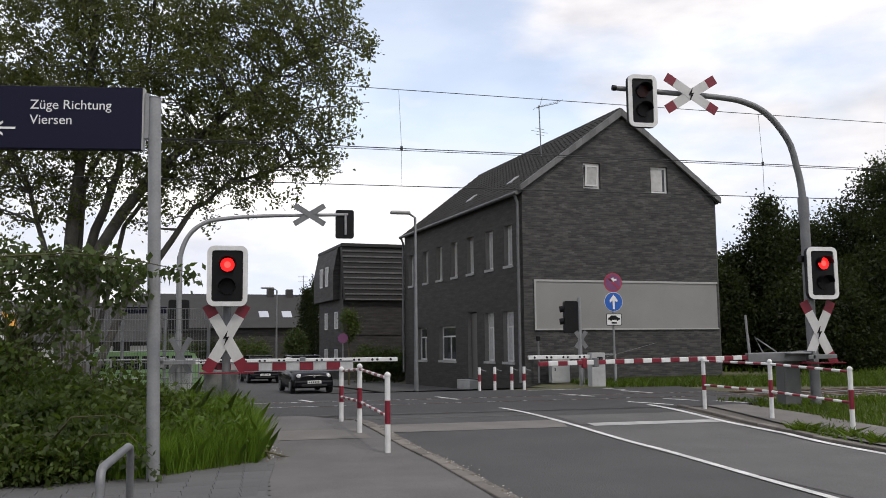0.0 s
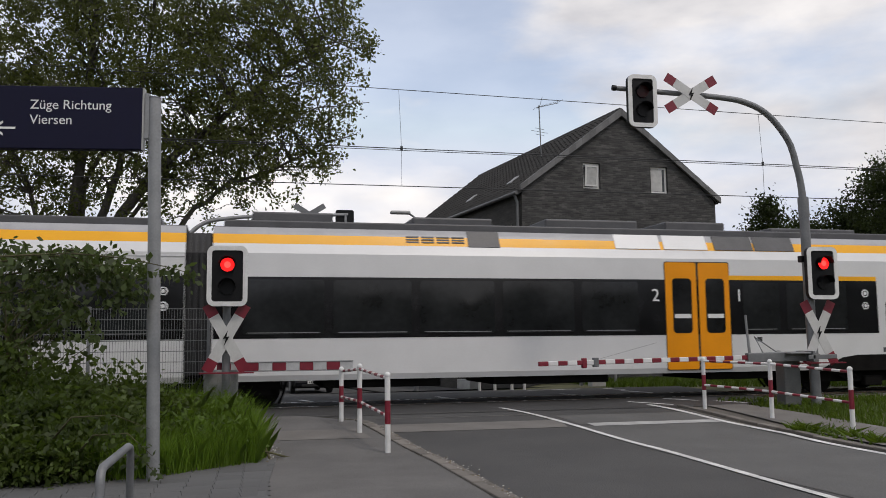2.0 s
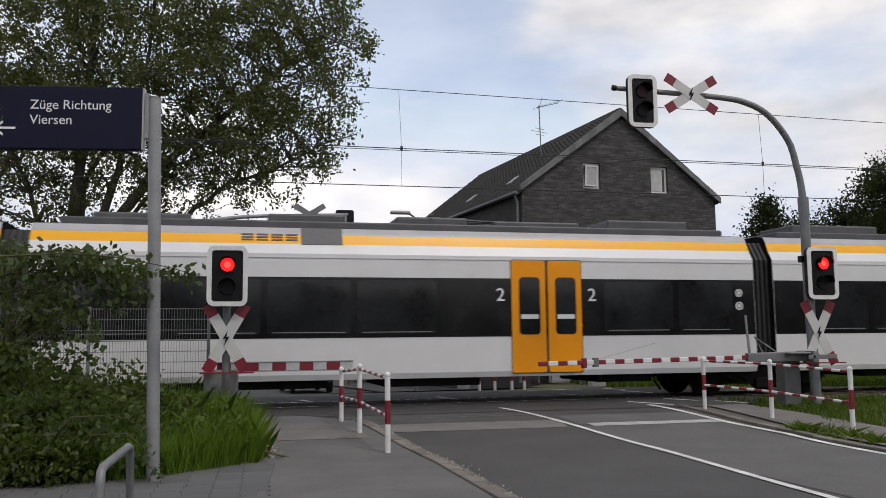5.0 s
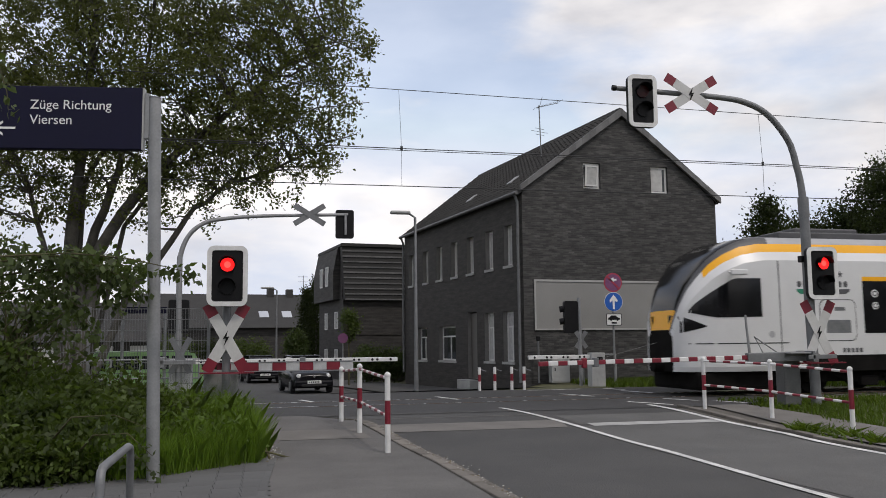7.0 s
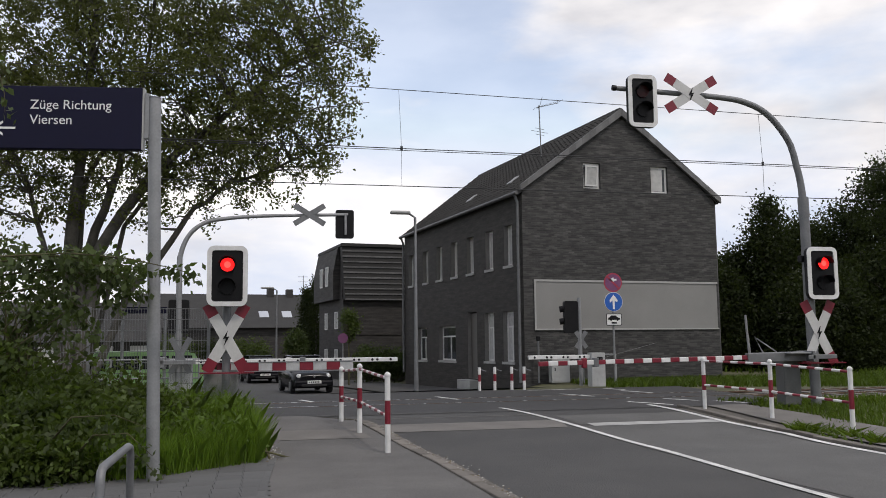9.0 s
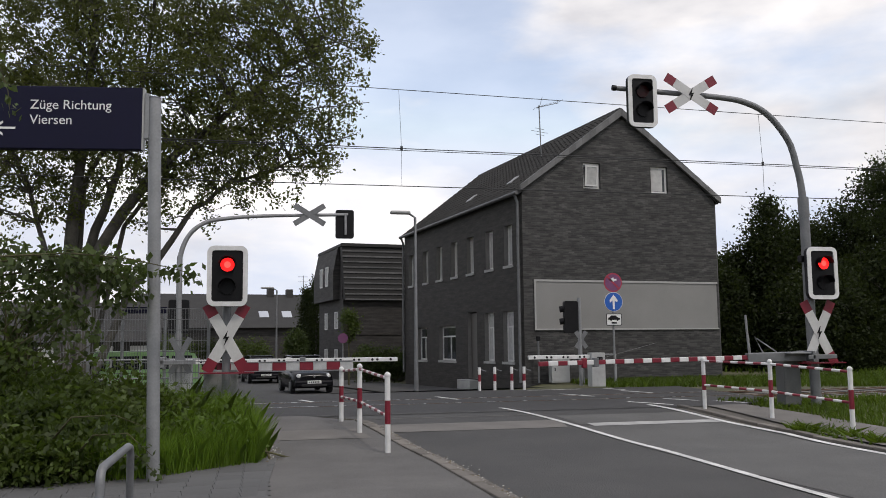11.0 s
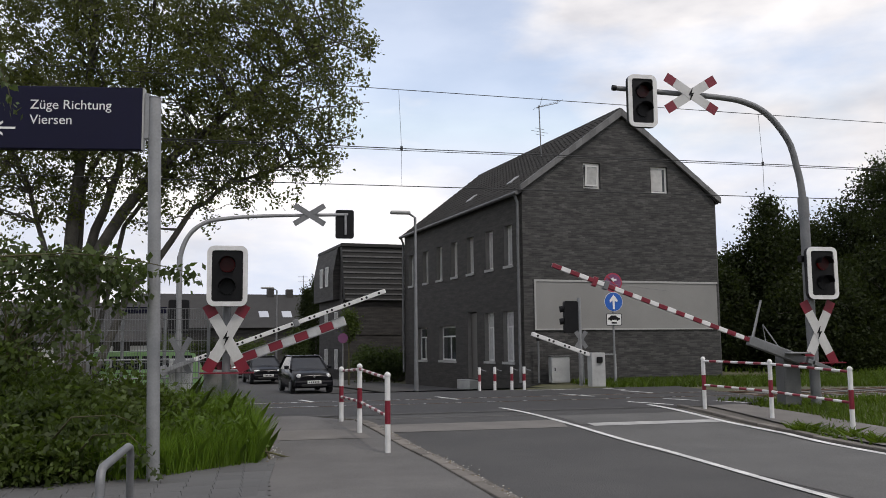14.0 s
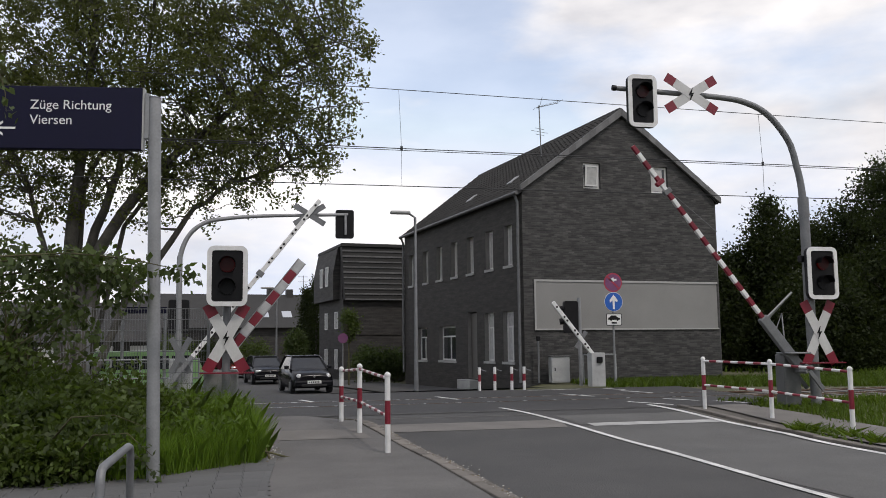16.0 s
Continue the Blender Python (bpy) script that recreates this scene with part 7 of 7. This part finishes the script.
# ---- paving pieces, last ----
def pieces():
    kerb = tagged(new("kerb"), "worn grey kerb stones and gutter along the road", "kerb", kind="structure")
    def data(name, l, w, h):
        bm = box(-w / 2, 0.006, -0.1, w / 2, l - 0.006, h, 0.012)
        me = bpy.data.meshes.new(name)
        bm.to_mesh(me)
        bm.free()
        me.materials.append(KERB)
        return me
    big, small = data("kerb_stone", 0.5, 0.13, 0.045), data("gutter_stone", 0.25, 0.13, 0.012)
    rnd = random.Random(9)
    def lay(edge, y0, y1, step, me, off):
        y = y0
        while y < y1:
            x = edge(y) + off
            d = math.degrees(math.atan2(edge(y + step) - edge(y), step))
            o = new(me.name, me)
            o.parent = kerb
            o.matrix_local = pose(x, y, gz(y) + rnd.uniform(-0.004, 0.004), math.degrees(math.atan2(gz(y + step) - gz(y), step)), rnd.uniform(-0.8, 0.8), -d + rnd.uniform(-0.6, 0.6))
            y += step
    lay(ROAD_LEFT, 5.0, 16.0, 0.5, big, -0.21)
    lay(ROAD_LEFT, 5.0, 16.0, 0.25, small, -0.075)
    r_edge = lerp_pts([(-30, 8.3), (10.6, 8.4), (13, 8.52), (14.5, 8.4), (17.5, 8.45)])
    lay(r_edge, 8.0, 17.0, 0.5, big, 0.0)
    # slabs at the foot of the weeds
    bm = box(0.0015, 0.0015, -0.06, 0.2985, 0.2985, 0.0, 0.003)
    me = bpy.data.meshes.new("slab")
    bm.to_mesh(me)
    bm.free()
    me.materials.append(SLAB)
    edge = lerp_pts([(5, -0.2), (10, 0.0), (12.2, 0.12)])
    top = lerp_pts([(-4, 9.6), (-2, 10.35), (0.2, 11.85)])
    for i in range(14):
        for j in range(26):
            x, y = -2.9 + i * 0.3, 4.4 + j * 0.3
            yy = y + (x + 1.0) * 0.12
            if x + 0.12 > edge(yy) or yy > 12.2:
                continue
            o = new("slab", me)
            o.parent = PAVE
            o.matrix_local = pose(x, yy, 0.032 + rnd.uniform(-0.001, 0.001), rnd.uniform(-0.15, 0.15), rnd.uniform(-0.15, 0.15), 7)

def edging():
    """A row of narrow stones between the slabs and the asphalt footpath."""
    rnd = random.Random(14)
    bm = box(-0.045, 0.004, -0.06, 0.045, 0.496, 0.0, 0.006)
    me = bpy.data.meshes.new("edging_stone")
    bm.to_mesh(me)
    bm.free()
    me.materials.append(SLAB)
    edge = lerp_pts([(5, -0.2), (10, 0.0), (12.2, 0.12)])
    y = 4.6
    while y < 12.0:
        o = new("edging_stone", me)
        o.parent = PAVE
        o.matrix_local = pose(edge(y) + 0.02, y, 0.036 + rnd.uniform(-0.003, 0.003), 0, rnd.uniform(-1, 1), -math.degrees(math.atan2(edge(y + 0.5) - edge(y), 0.5)))
        y += 0.5


ROAD, PAVE, PAVE_2, ROAD_LEFT = build_ground()
build_track()
droppers()
TRAIN = build_train()
ARM_R, ARM_L = near_right_barrier(), near_left_barrier()
ARM_FAR, ARM_FAR_2 = far_barriers()
LAMPS = masts()
railing([(1.73, 12.44, 0.01), (1.55, 14.44, 0.1), (1.38, 15.92, 0.17)], "red and white tubular railing beside the footpath and kerb", (1.1, 1.09, 0.94))
railing([(8.71, 16.43, 0.18), (9.12, 14.7, 0.11), (9.37, 12.79, 0.02)], "red and white tubular railing beside the gravelly footpath", (1.0, 1.04, 1.04))
build_house()
woods()
hip_house()
far_house()
station_sign()
handrail()
bollards()
traffic_signs()
cabinets()
street_lamp((4.44, 25.76, 0.12), 5.2, -0.5, "slim grey street lamp before the brick house")
street_lamp((0.72, 50.0, -0.35), 4.95, -0.6, "slim distant street lamp")
mesh_fence()
far_left()
QUEUE_CAR = vehicles()
big_tree()
dark_trees()
BUSHES = bushes()
far_greens()
grasses()
litter()
pieces()
edging()



# ---- what moves ----
def motions():
    # metres along the track, gathering speed
    run = [(0, -31.5), (0.5, -25.77), (1.0, -19.72), (1.5, -13.45), (2.0, -6.39), (2.5, 0.46), (3.0, 8.19), (3.5, 15.46), (4.0, 23.8), (4.5, 32.05), (5.0, 40.45), (5.5, 49.05), (6.0, 57.8), (6.5, 66.8), (7.0, 76.5), (7.5, 86.4)]
    run += [(8 + 0.5 * k, 96.5 + 10.2 * k) for k in range(17)]
    rows = [(t, TRACK @ pose(d, 0, 0.2)) for t, d in run]
    walk(TRAIN, rows)
    for arm, sgn in ((ARM_R, 1), (ARM_L, -1), (ARM_FAR, -1), (ARM_FAR_2, 1)):
        p = arm.location.copy()
        sag = 0.85 if arm is ARM_R else 0.0
        walk(arm, [(t, pose(*p, 0, sgn * (a - sag * max(0.0, 1 - a / 4)), 0)) for t, a in ARM_ANGLE])
    p = QUEUE_CAR.matrix_world.copy()
    walk(QUEUE_CAR, [(0, p), (8.0, p), (12, Matrix.Translation(-F * 0.5) @ p), (16, Matrix.Translation(-F * 1.6) @ p)])
    # wind in the near twigs
    for k, twig in enumerate(BUSHES[-2:]):
        p = twig.matrix_world.copy()
        rows = []
        for i in range(41):
            t = i * 0.4
            a = 2.2 * math.sin(t * 2.1 + k) + 1.4 * math.sin(t * 4.7 + 2 * k)
            off = 0.0 if k == 0 else -0.3 * min(1.0, max(0.0, (5.9 - t) / 1.5))
            rows.append((t, Matrix.Translation((off, 0, 0)) @ p @ pose(0, 0, 0, a * 0.6, a, 0)))
        walk(twig, rows)
    for lamp in LAMPS:
        p = lamp.location.copy()
        walk(lamp, [(0, pose(*p)), (13.7, pose(*p)), (13.734, pose(*p, 0, 0, 85)), (13.767, pose(*p, 0, 0, 170)), (13.8, pose(*p, 0, 0, 180)), (16, pose(*p, 0, 0, 180))])


motions()
